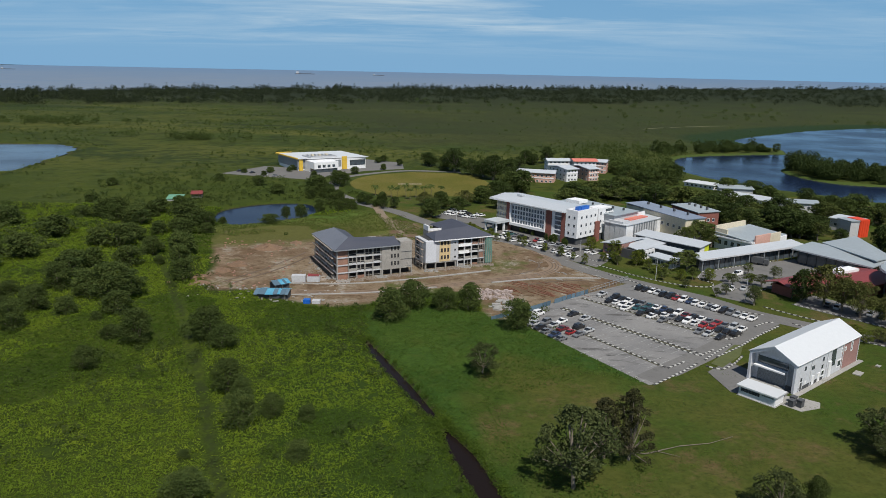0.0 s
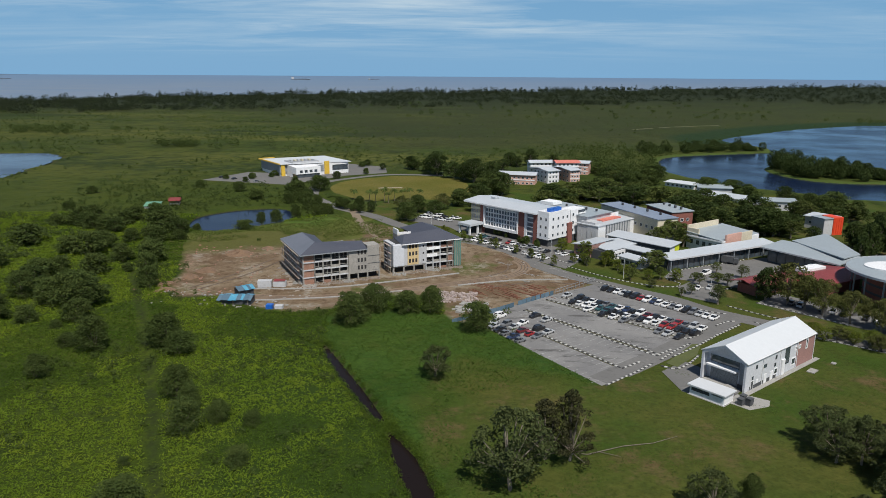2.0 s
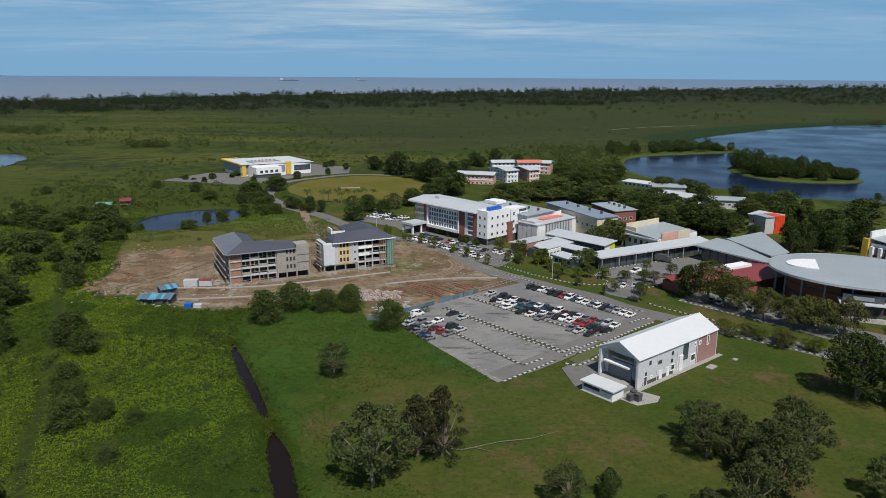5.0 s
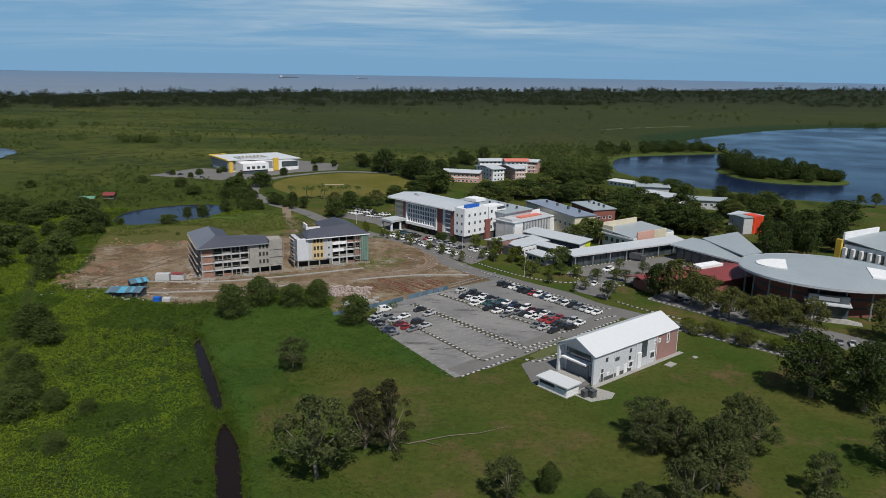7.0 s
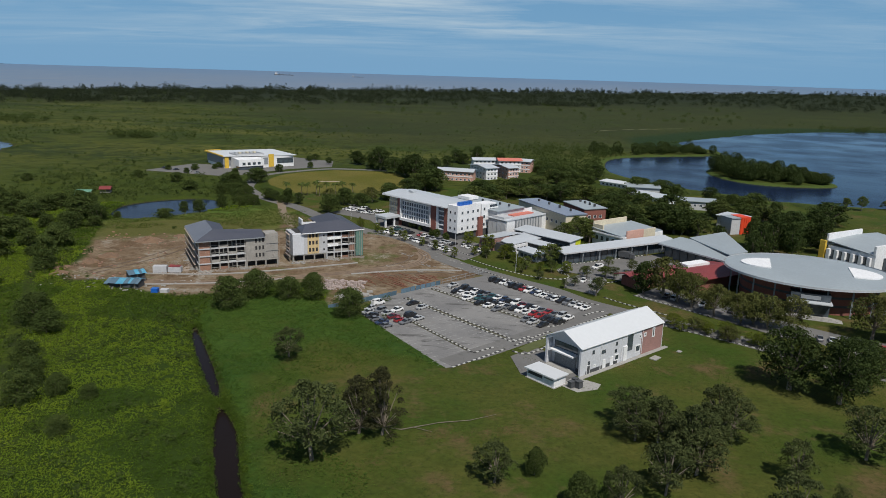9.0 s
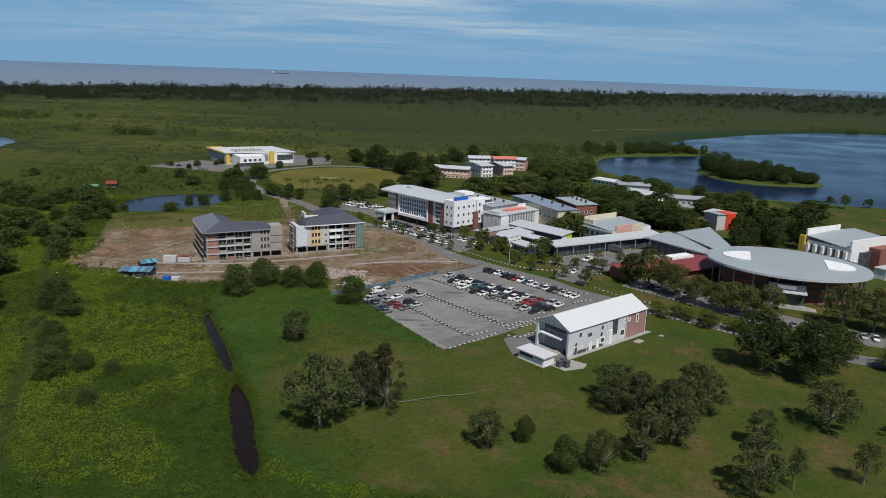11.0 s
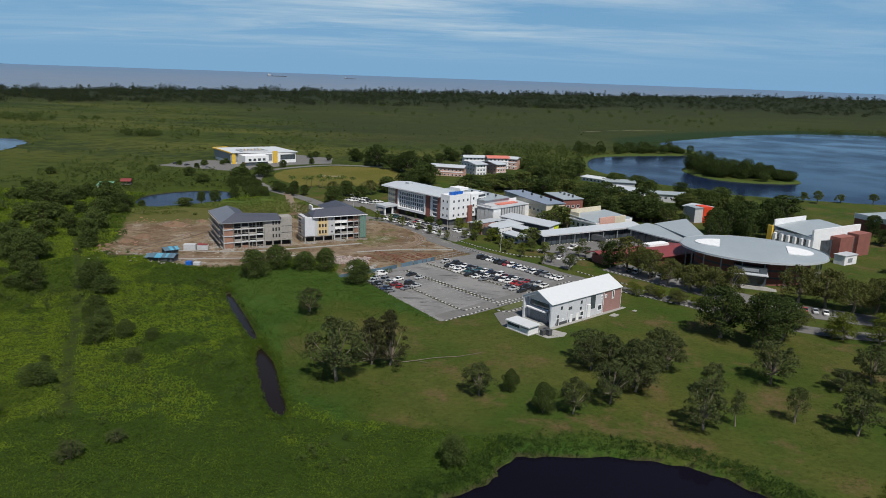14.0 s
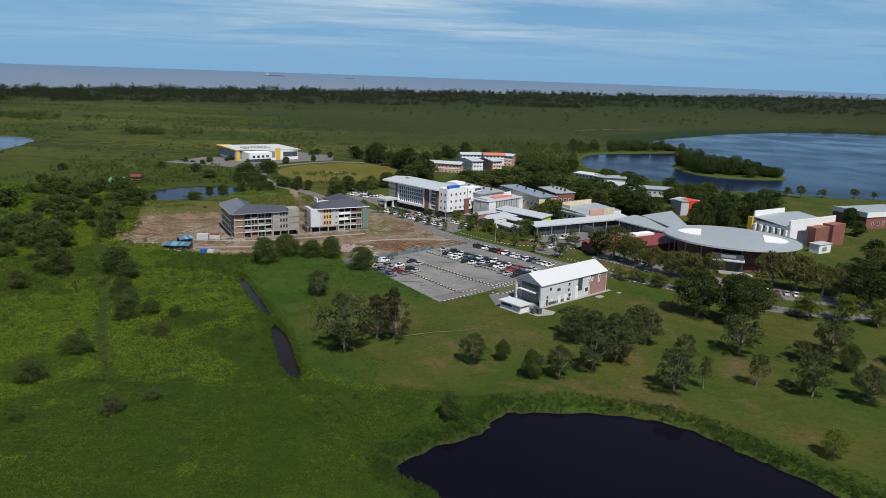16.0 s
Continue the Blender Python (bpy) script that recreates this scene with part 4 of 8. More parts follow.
# ---- the two unfinished blocks ----
def frame_bays(t, side, u0, u1, n, at, depth, levels, fh, mat, infill, seed):
    """An open concrete frame: columns, floor edges, low walls and infill."""
    r = random.Random(seed)
    step = (u1 - u0) / n

    def put(name, a0, a1, d0, d1, z0, z1, m, label=""):
        if side == "y0":
            part(name, boxes((a0, a1, at + d0, at + d1, z0, z1)), m, t, label)
        else:
            part(name, boxes((at + d0, at + d1, a0, a1, z0, z1)), m, t, label)
    for k in range(n + 1):
        u = u0 + step * k
        put("column", u - 0.22, u + 0.22, -0.25, 0.2, -0.2, levels * fh, mat)
    for f in range(1, levels + 1):
        put("floor_edge", u0 - 0.2, u1 + 0.2, -0.32, depth, f * fh - 0.42, f * fh - 0.02, PALE)
    for f in range(levels):
        for k in range(n):
            a0, a1 = u0 + step * k + 0.24, u0 + step * (k + 1) - 0.24
            # dark sheet behind each bay, coloured as the shade of the open floor
            put("back_wall", a0, a1, 1.6, 1.8, f * fh, f * fh + fh - 0.45, VOIDSHADE)
            kind = infill[(k + f) % len(infill)]
            if kind == 'F':
                put("infill", a0, a1, 0.0, 0.18, f * fh, f * fh + fh - 0.45, BLOCK)
            elif kind == 'H':
                put("infill", a0, a1, 0.0, 0.18, f * fh, f * fh + r.uniform(0.8, 1.2), BLOCK if r.random() < 0.4 else CONCRETE)
            elif kind == 'R':
                put("rail", a0, a1, 0.0, 0.08, f * fh + 0.85, f * fh + 1.0, CONCRETE)
                if r.random() < 0.5:
                    put("post", (a0 + a1) / 2 - 0.1, (a0 + a1) / 2 + 0.1, 0.02, 0.16, f * fh, f * fh + fh - 0.45, CONCRETE)


def build_block_one():
    t = thing("unfinished_block", "four-storey concrete block under construction with dark blue roof", "building", -49.3, 249.7, 0, 28)
    FH, LV = 2.9, 4
    H = FH * LV
    # solid filler, its dark colour standing for the unlit rooms
    part("core", boxes((2.0, 29.5, 2.0, 10.5, -0.2, H - 0.1), (2.0, 11.0, 10.52, 29.0, -0.2, H - 0.1)), VOIDSHADE, t, "dark-coloured block in place of the unlit interior")
    frame_bays(t, "y0", 0.3, 4.6, 1, 0.3, 2.0, LV, FH, CONCRETE, "F", 1)
    frame_bays(t, "y0", 4.6, 17.4, 4, 0.3, 2.0, LV, FH, CONCRETE, "RHR", 2)
    frame_bays(t, "x0", 0.9, 29.0, 7, 0.3, 2.0, LV, FH, CONCRETE, "HRFHR", 3)
    # rendered bay with grouped slit windows
    part("rendered_wall", boxes((17.7, 25.2, -0.3, 0.3, FH, H)), CONCRETE, t, "bare grey rendered wall")
    for f in (1, 2, 3):
        for k in range(3):
            window(t, "y0", 21.6 + 1.35 * k, f * FH + 0.9, 0.9, 1.7, -0.3, CONCRETE, VOIDSHADE, 0.07)
    part("stair_tower", boxes((25.3, 30.2, 0.1, 6.0, FH, H + 1.2)), CONCRETE, t, "stained concrete stair tower")
    for f in (1, 2, 3):
        part("tower_groove", boxes((25.4, 30.3, 0.02, 0.09, f * FH - 0.1, f * FH + 0.1)), DARKGREY, t)
    for u in (17.9, 21.4, 25.2, 29.9):
        part("pilotis", boxes((u - 0.25, u + 0.25, -0.2, 0.3, -0.2, FH)), CONCRETE, t)
    part("lintel", boxes((17.7, 30.2, -0.28, 0.4, FH - 0.5, FH - 0.01)), CONCRETE, t)
    for f in range(1, 5):
        part("scaffold_tube", boxes((30.6, 30.7, 0, 6, f * FH, f * FH + 0.1)), RUBBLE, t)
    for k in range(4):
        part("scaffold_tube", boxes((30.6, 30.7, 2 * k, 2 * k + 0.1, 0, H + 0.5)), RUBBLE, t)
    for k in range(9):
        part("scaffold_tube", boxes((-1.3, -1.2, 3 * k + 2, 3 * k + 2.1, 0, H)), RUBBLE, t)
    for f in range(1, 5):
        part("scaffold_plank", boxes((-1.5, -0.9, 1, 28, f * FH - 0.4, f * FH - 0.3)), RUBBLE, t)
    # hipped roof over both wings
    e, o = H + 0.15, 1.0
    bk = 30.0
    part("roof", shell([(-o, -o, e), (6.5, 6.0, e + 3.0), (6.5, 24.5, e + 3.0), (-o, bk, e)], 0.2), SHEET, t, "bare grey roof sheeting on the side wing")
    part("roof", shell([(-o, -o, e), (25.0, -o, e), (25.0, 5.6, e + 1.9), (6.5, 6.0, e + 3.0)], 0.2), SLATE, t, "dark blue tiled roof slope")
    part("roof", shell([(6.5, 6.0, e + 3.0), (25.0, 5.6, e + 1.9), (25.0, 12, e), (12.5, 12, e)], 0.2), SLATE, t)
    part("roof", shell([(6.5, 24.5, e + 3.0), (6.5, 6.0, e + 3.0), (12.5, 12, e), (13, bk, e)], 0.2), SLATE, t)
    part("roof", shell([(-o, bk, e), (6.5, 24.5, e + 3.0), (13, bk, e)], 0.2), SLATE, t)
    part("gable", shell([(24.6, 0.0, e), (25.0, 0.0, e), (25.0, 5.6, e + 1.7), (24.6, 5.6, e + 1.7)], 1.0), CONCRETE, t)
    part("eave_board", boxes((-o - 0.05, 25.0, -o - 0.12, -o, e - 0.35, e + 0.02)), MIDGREY, t)
    part("eave_board", boxes((-o - 0.12, -o, -o - 0.05, bk, e - 0.35, e + 0.02)), MIDGREY, t)
    part("roof_hatch", boxes((13.5, 19.0, 9.8, 11.2, e + 0.2, e + 1.3)), CONCRETE, t)
    return t


build_block_one()


def build_block_two():
    t = thing("unfinished_block", "four-storey block with painted front, green net and dark blue roof", "building", -17.8, 267.7, 0, 28.3)
    FH, LV = 2.9, 4
    H = FH * LV
    # dark filler boxes coloured as the shaded inside
    part("core", boxes((0.5, 28.6, 1.9, 10.5, FH + 0.02, H - 0.1), (16.0, 28.6, 10.52, 27.5, -0.2, H - 0.1), (2.0, 28.0, 2.0, 10.4, -0.2, FH)), VOIDSHADE, t, "dark-coloured block in place of the unlit interior")
    part("painted_wall", boxes((0, 4.6, -0.3, 6.0, FH, H - 0.2)), HALLGREY, t, "pale grey painted stair wall")
    part("painted_wall", boxes((4.61, 6.1, 0, 1.8, FH, H)), PALE, t, "pale grey painted wall")
    part("painted_wall", boxes((6.12, 10.9, -0.02, 1.8, FH, H)), SANDPAINT, t, "sand yellow painted strip round the windows")
    part("painted_wall", boxes((10.92, 13.2, 0, 1.8, FH, H)), PALE, t, "pale grey painted wall")
    part("painted_band", boxes((12.0, 13.9, -0.16, -0.01, FH, H)), PALE, t)
    for f in (1, 2, 3):
        for k in range(3):
            window(t, "y0", 7.1 + 1.4 * k, f * FH + 0.8, 1.0, 1.7, -0.02, SANDPAINT, VOIDSHADE, 0.06)
        window(t, "y0", 12.9, f * FH + 1.0, 0.8, 0.9, -0.16, PALE, VOIDSHADE, 0.06)
    frame_bays(t, "y0", 14.2, 23.6, 3, 0.3, 2.0, LV, FH, PALE, "HRH", 6)
    frame_bays(t, "y0", 23.6, 28.8, 2, 0.3, 2.0, LV, FH, CONCRETE, "RF", 7)
    for f in (2, 3):
        part("balcony_front", boxes((14.4, 20.2 if f == 3 else 19.0, -0.3, -0.1, f * FH - 0.5, f * FH + 0.75)), WHITE, t, "white balcony front")
    frame_bays(t, "x0", 1.2, 10.0, 2, 0.3, 1.5, LV, FH, CONCRETE, "RR", 8)
    for u in (0.3, 4.6, 9.0, 13.4):
        part("pilotis", boxes((u - 0.25, u + 0.25, 0.1, 0.6, -0.2, FH)), CONCRETE, t)
    part("lintel", boxes((0, 14, 0.05, 0.7, FH - 0.5, FH - 0.01)), CONCRETE, t)
    # green net on the corner
    bm = bmesh.new()
    rows_ = []
    for i in range(9):
        col = []
        for j in range(7):
            w = 0.12 * math.sin(i * 2.1 + j * 1.3)
            u, v = (26.3 + i * 0.8, -0.75 + w) if i < 5 else (29.7 + w, -0.75 + (i - 4) * 1.5)
            col.append(bm.verts.new((u, v, 0.6 + j * (H - 0.8) / 6)))
        rows_.append(col)
    for i in range(8):
        for j in range(6):
            bm.faces.new((rows_[i][j], rows_[i + 1][j], rows_[i + 1][j + 1], rows_[i][j + 1]))
    part("safety_net", bm, GREENNET, t, "torn green safety net on the corner")
    for k in range(6):
        part("scaffold_tube", boxes((23.8 + k, 23.9 + k, -0.95, -0.85, 0, H + 0.4)), RUBBLE, t)
    for k in range(5):
        part("scaffold_tube", boxes((-1.2, -1.1, 1.5 * k, 1.5 * k + 0.1, 0, H + 0.3)), RUBBLE, t)
    for f in range(1, 5):
        part("scaffold_plank", boxes((-1.4, -0.7, 0, 7, f * FH - 0.4, f * FH - 0.3)), RUBBLE, t)
    e, o = H + 0.15, 1.0
    part("roof", shell([(3.5, -o, e), (30.0, -o, e), (22.0, 6.2, e + 3.2), (7.0, 5.6, e + 2.4)], 0.2), SLATE, t, "dark blue tiled roof slope")
    part("roof", shell([(7.0, 5.6, e + 2.4), (22.0, 6.2, e + 3.2), (15.2, 12.5, e), (5.0, 12.0, e)], 0.2), SLATE, t)
    part("roof", shell([(22.0, 6.2, e + 3.2), (22.0, 22.0, e + 3.2), (15.0, 28.6, e), (15.2, 12.5, e)], 0.2), SLATE, t)
    part("roof", shell([(30.0, -o, e), (30.0, 28.6, e), (22.0, 22.0, e + 3.2), (22.0, 6.2, e + 3.2)], 0.2), SLATE, t)
    part("roof", shell([(30.0, 28.6, e), (15.0, 28.6, e), (22.0, 22.0, e + 3.2)], 0.2), SLATE, t)
    part("roof", shell([(3.5, -o, e), (7.0, 5.6, e + 2.4), (5.0, 12.0, e)], 0.2), SLATE, t)
    part("eave_board", boxes((3.5, 30.05, -o - 0.12, -o, e - 0.35, e + 0.02)), WHITE, t)
    part("rear_tower", boxes((8.0, 14.0, 15.0, 20.0, 0, H + 0.3)), CONCRETE, t)
    part("rear_tower_cap", boxes((8.0, 8.6, 15.0, 20.0, H + 0.31, H + 2.4), (8.62, 14.0, 15.0, 15.4, H + 0.31, H + 1.2)), WHITE, t)
    return t


build_block_two()


# ---- campus ----
CO = (44.0, 329.7)


def camp(a, b):
    """Plan coordinates along the campus axes, from the white block's near corner."""
    return CO[0] + (a - b) * 0.70711, CO[1] + (a + b) * 0.70711


def build_white_block():
    t = thing("white_block", "four-storey white campus block with brick piers and glazed front", "building", 47.5, 316.0, 0, 45.6)
    H, FH = 14.8, 3.7
    # corner tower
    part("ground_storey", boxes((0.8, 27.5, 0.8, 7.5, -0.2, 3.3)), DARKGREY, t, "dark recessed ground storey")
    part("tower", boxes((0, 15.5, 0, 6.6, 3.3, H + 0.5)), WHITE, t, "white corner tower")
    part("tower_parapet", boxes((0, 15.5, 0, 0.3, H + 0.51, H + 1.3), (0, 0.3, 0.31, 6.6, H + 0.51, H + 1.3), (0.31, 15.5, 6.3, 6.6, H + 0.51, H + 1.3)), WHITE, t)
    for f in range(3):
        z = 4.6 + f * FH
        for u in (3.2, 6.9, 10.4, 13.6):
            window(t, "y0", u, z, 1.25, 1.35, 0, PALE, GLASS, 0.1)
        for u in (1.6, 4.6):
            window(t, "x0", u, z, 1.1, 1.35, 0, PALE, GLASS, 0.1)
    part("brick_pier", boxes((13.6, 16.6, -0.9, 1.2, 0, 9.6)), BRICK, t, "tall red brick pier")
    part("side_bay", boxes((16.7, 27.0, 0.4, 6.6, 3.3, H + 0.4)), WHITE, t)
    for f in range(6):
        part("louvre", boxes((22.2, 27.6, -0.5, 0.38, 4.0 + f * 1.75, 4.5 + f * 1.75)), WHITE, t, "white sun louvre")
    part("louvre_glass", boxes((22.4, 27.4, 0.1, 0.37, 3.4, H - 0.3)), GLASS, t)
    for f in range(3):
        window(t, "y0", 18.6, 4.6 + f * FH, 1.4, 1.6, 0.4, WHITE, GLASS, 0.1)
    for k in range(4):
        part("water_tank", boxes((4.6 + 2.1 * k, 6.5 + 2.1 * k, 3.0, 5.0, H + 0.5, H + 2.1)), TANKBLUE, t, "blue rooftop water tank")
    # long front behind the tower
    part("main_body", boxes((1.6, 19.0, 6.62, 50.0, -0.2, H - 0.3)), PALE, t)
    part("brick_pier", boxes((0.2, 1.8, 6.7, 9.2, -0.2, H - 0.2)), BRICK, t)
    part("brick_pier", boxes((0.2, 1.8, 14.9, 18.2, -0.2, H - 0.2)), BRICK, t)
    part("brick_pier", boxes((0.4, 1.8, 40.7, 43.0, -0.2, H - 0.2)), BRICK, t)
    # glazed stair bay
    part("stair_glass", boxes((1.0, 1.55, 9.3, 14.8, 2.6, H - 0.8)), SKYGLASS, t)
    for f in range(5):
        part("stair_band", boxes((0.5, 1.0, 9.3, 13.2, 3.0 + f * 2.2, 3.5 + f * 2.2)), WHITE, t)
    part("stair_frame", boxes((0.4, 0.9, 13.25, 14.8, 0, H - 0.6)), WHITE, t)
    # great window grid
    part("grid_frame", boxes((-0.3, 1.58, 18.3, 40.6, 3.1, 4.4), (-0.3, 1.58, 18.3, 40.6, H - 1.0, H - 0.3), (-0.3, 1.58, 40.0, 40.6, 4.41, H - 1.01), (-0.3, 1.58, 18.3, 18.9, 4.41, H - 1.01)), WHITE, t, "projecting white window frame")
    for f in range(4):
        z0 = 4.5 + f * 2.2
        part("transom", boxes((0.5, 1.0, 18.95, 39.95, z0 + 1.66, z0 + 2.16)), WHITE, t)
        for k in range(12):
            u = 18.95 + k * 1.751
            part("pane", boxes((0.9, 1.1, u + 0.15, u + 1.6, z0, z0 + 1.65)), SKYGLASS, t)
    for k in range(1, 12):
        u = 18.95 + k * 1.751
        part("mullion", boxes((0.55, 0.88, u - 0.17, u + 0.17, 4.42, H - 1.02)), WHITE, t)
    # shade below the window grid, put in as a dark panel
    part("undercroft", boxes((1.3, 1.59, 18.3, 40.6, 0, 3.0)), VOIDSHADE, t, "dark panel painted as the undercroft's shade")
    # cream end bay
    part("end_bay", boxes((2.2, 14.0, 43.1, 50.0, 0, H - 0.35)), DARKGREY, t)
    for f in range(5):
        part("end_band", boxes((0.9, 2.2, 43.1, 50.3, f * 2.85 - 0.15, f * 2.85 + 0.9)), OFFWHITE, t)
    for k in range(5):
        part("end_post", boxes((1.0, 1.5, 43.3 + 1.65 * k, 43.6 + 1.65 * k, 0, H - 0.4)), OFFWHITE, t)
    part("brick_pier", boxes((0.6, 2.1, 43.05, 43.5, 0, H - 0.4)), BRICK, t)
    # roof: a shallow metal sheet, lifted at the far end
    part("roof", shell([(-1.6, 6.2, H), (9.0, 6.2, H + 1.0), (9.0, 53.0, H + 1.6), (-1.6, 53.0, H + 0.4)], 0.45), PALEROOF, t, "pale grey metal roof")
    part("roof", shell([(9.0, 6.2, H + 1.0), (20.4, 6.2, H), (20.4, 53.0, H + 0.4), (9.0, 53.0, H + 1.6)], 0.45), PALEROOF, t)
    part("fascia", boxes((-1.75, -1.6, 6.2, 53.0, H - 0.4, H + 0.2)), WHITE, t)
    part("roof_hatch", boxes((7.5, 10.5, 40.0, 43.0, H + 1.5, H + 2.4)), PALEROOF, t)
    # porte-cochere
    part("porch_roof", boxes((-9.5, 0.3, 40.6, 49.0, 4.4, 5.5)), PALEROOF, t, "grey flat porch roof")
    for px, py in ((-9, 41.2), (-9, 48.0), (-3.5, 41.2), (-3.5, 48.0)):
        part("porch_column", boxes((px, px + 0.8, py, py + 0.8, -0.2, 4.39)), WHITE, t)
    # box coloured dark for the shade below the porch roof
    part("porch_wall", boxes((-3.0, 0.3, 42.0, 48.0, -0.2, 4.38)), VOIDSHADE, t)
    return t


build_white_block()


def rear_wing():
    x, y = camp(14.5, -17)
    t = flat_house("grey-roofed wing behind the white block", x, y, 45, 19.0, 37.0, 12.0, PALE, METALROOF, 0.8, 0.8)
    part("plant_box", boxes((6, 13, 25, 33, 13.3, 14.8)), WHITE, t)
    for k in range(5):
        part("roof_vent", boxes((12, 12.8, 3 + 6 * k, 3.8 + 6 * k, 12.8, 13.9)), DARKGREY, t)
    window_row(t, "y0", 2, 18, 5, 7.2, 1.8, 1.6, 0)
    return t


rear_wing()


def panel_box():
    x, y = camp(12.6, -24.9)
    t = thing("lecture_block", "grey and white panel-clad lecture block", "building", x, y, 0, 45)
    part("wall", boxes((0, 33, 0, 11.6, -0.2, 8.6)), PALE, t)
    for k in range(4):
        part("panel", boxes((-0.35 if k < 2 else -0.2, -0.02, 0.3 + 2.8 * k, 2.9 + 2.8 * k, 0.2, 8.7)), PALE, t)
    part("white_panel", boxes((0.0, 5.6, -0.3, -0.02, 0, 8.9)), WHITE, t)
    for k in range(9):
        part("fin", boxes((6.4 + 2.1 * k, 6.75 + 2.1 * k, -0.55, -0.02, 0.2, 8.9)), MIDGREY, t)
    for k in range(9):
        part("panel", boxes((6.8 + 2.1 * k, 8.45 + 2.1 * k, -0.22, -0.02, 0.2, 8.7)), PALE, t)
    part("end_panel", boxes((26.0, 33.0, -0.3, -0.02, 0, 9.4)), WHITE, t)
    part("roof", boxes((-0.6, 33.4, -0.6, 12.2, 8.92, 9.25)), PALEROOF, t)
    part("parapet", boxes((8, 28, 8.0, 8.4, 9.26, 11.4)), WHITE, t)
    part("parapet_band", boxes((10, 25, 4.4, 7.9, 9.27, 9.8)), CORALROOF, t, "coral red roof strip")
    part("plant_screen", boxes((0.5, 6, 2, 10, 9.27, 10.3)), PALE, t)
    return t


panel_box()


def low_wing():
    x, y = camp(-8, -46)
    t = thing("low_pavilion", "low pavilion with white folded roofs and a brick gable", "pavilion", x, y, 0, 45)
    part("wall", boxes((0.6, 23, 0.6, 10.6, -0.2, 3.9), (0.6, 16.4, 10.62, 18.4, -0.2, 4.4)), DARKGREY, t)
    part("wall", boxes((12.0, 17.6, -10.0, 0.58, -0.2, 3.6)), DARKGREY, t)
    part("gable_wall", boxes((-0.1, 9.5, 9.2, 9.8, 3.0, 5.6)), PINKBRICK, t, "pink brick gable")
    part("gable_wall", boxes((-0.1, 0.58, 9.82, 18.4, -0.2, 4.6)), PINKBRICK, t)
    part("gable_wall", boxes((0.6, 11.8, 0.1, 0.58, -0.2, 4.0)), WHITE, t)
    part("roof", shell([(-1, 9.0, 6.2), (17.4, 9.0, 6.2), (17.4, 19.4, 4.9), (-1, 19.4, 4.9)], 0.3), PALEROOF, t)
    part("roof", shell([(1.5, 1.0, 4.3), (24, 1.0, 4.6), (24, 11.4, 5.4), (6, 9.0, 5.2), (1.5, 7.0, 5.0)], 0.3), PALEROOF, t)
    part("roof", shell([(11.4, -10.6, 4.2), (18.4, -10.6, 4.4), (18.4, 1.0, 4.5), (11.4, 1.0, 4.3)], 0.3), PALEROOF, t)
    window_row(t, "y0", 1.5, 11, 4, 1.2, 1.5, 1.6, 0.1, DARKGREY)
    window_row(t, "x0", 11, 18, 3, 1.2, 1.5, 1.6, -0.1, DARKGREY)
    x2, y2 = camp(-8, -61)
    s = flat_house("small white-roofed annexe under a tree", x2, y2, 45, 6.5, 10.5, 3.0, PALE, PALEROOF, 0.5, 0.7, "annexe")
    window_row(s, "x0", 1, 9.5, 4, 0.9, 1.6, 1.5, 0, DARKGREY)
    window_row(s, "y0", 0.6, 6, 2, 0.9, 1.6, 1.5, 0, WHITE)
    x3, y3 = camp(14.5, -60.5)
    b = flat_house("dark long classroom wing with white roof edge and lime end", x3, y3, 45, 7.5, 31, 5.4, DARKGREY, PALEROOF, 1.0, 0.9, "classroom_wing", 'x')
    window_row(b, "x0", 1, 30, 12, 1.4, 2.0, 2.4, 0, MIDGREY)
    part("end_panel", boxes((3.8, 7.5, -0.3, -0.02, 0, 6.0)), LIME, b, "lime green end wall")
    part("end_panel", boxes((0, 3.7, -0.3, -0.02, 0, 5.4)), WHITE, b)
    return t


low_wing()
for (x, y, yaw, lx, ly, h, wm, rm, lab) in (
        (103.4, 326.9, 45, 7, 9, 4.2, WHITE, WHITEROOF, "small white-roofed pavilion between the wings"),
        (99.0, 327.0, 28, 12, 42, 11.3, OFFWHITE, BLUEGREY, "long block with blue-grey roof and cream ends"),
        (111.5, 349.4, 24, 13, 20, 10.5, BRICK, METALROOF, "red brick block with stepped grey roof"),
        (148.6, 276.0, 45, 26, 3, 3.2, WHITE, WHITEROOF, "white covered walkway beside the hall")):
    t = flat_house(lab, x, y, yaw, lx, ly, h, wm, rm, 0.6 if h > 6 else 0.2, 0.5)
    if h > 6:
        window_row(t, "x0", 1.5, ly - 1.5, int(ly / 4), h * 0.55, 1.8, 1.6, 0)
        window_row(t, "y0", 1.5, lx - 1.5, max(2, int(lx / 4)), h * 0.55, 1.8, 1.6, 0)
        for k in range(4):
            part("roof_vent", boxes((lx * 0.6, lx * 0.6 + 0.9, ly * (0.15 + 0.22 * k), ly * (0.15 + 0.22 * k) + 0.9, h + 0.7, h + 2.0)), DARKGREY, t)


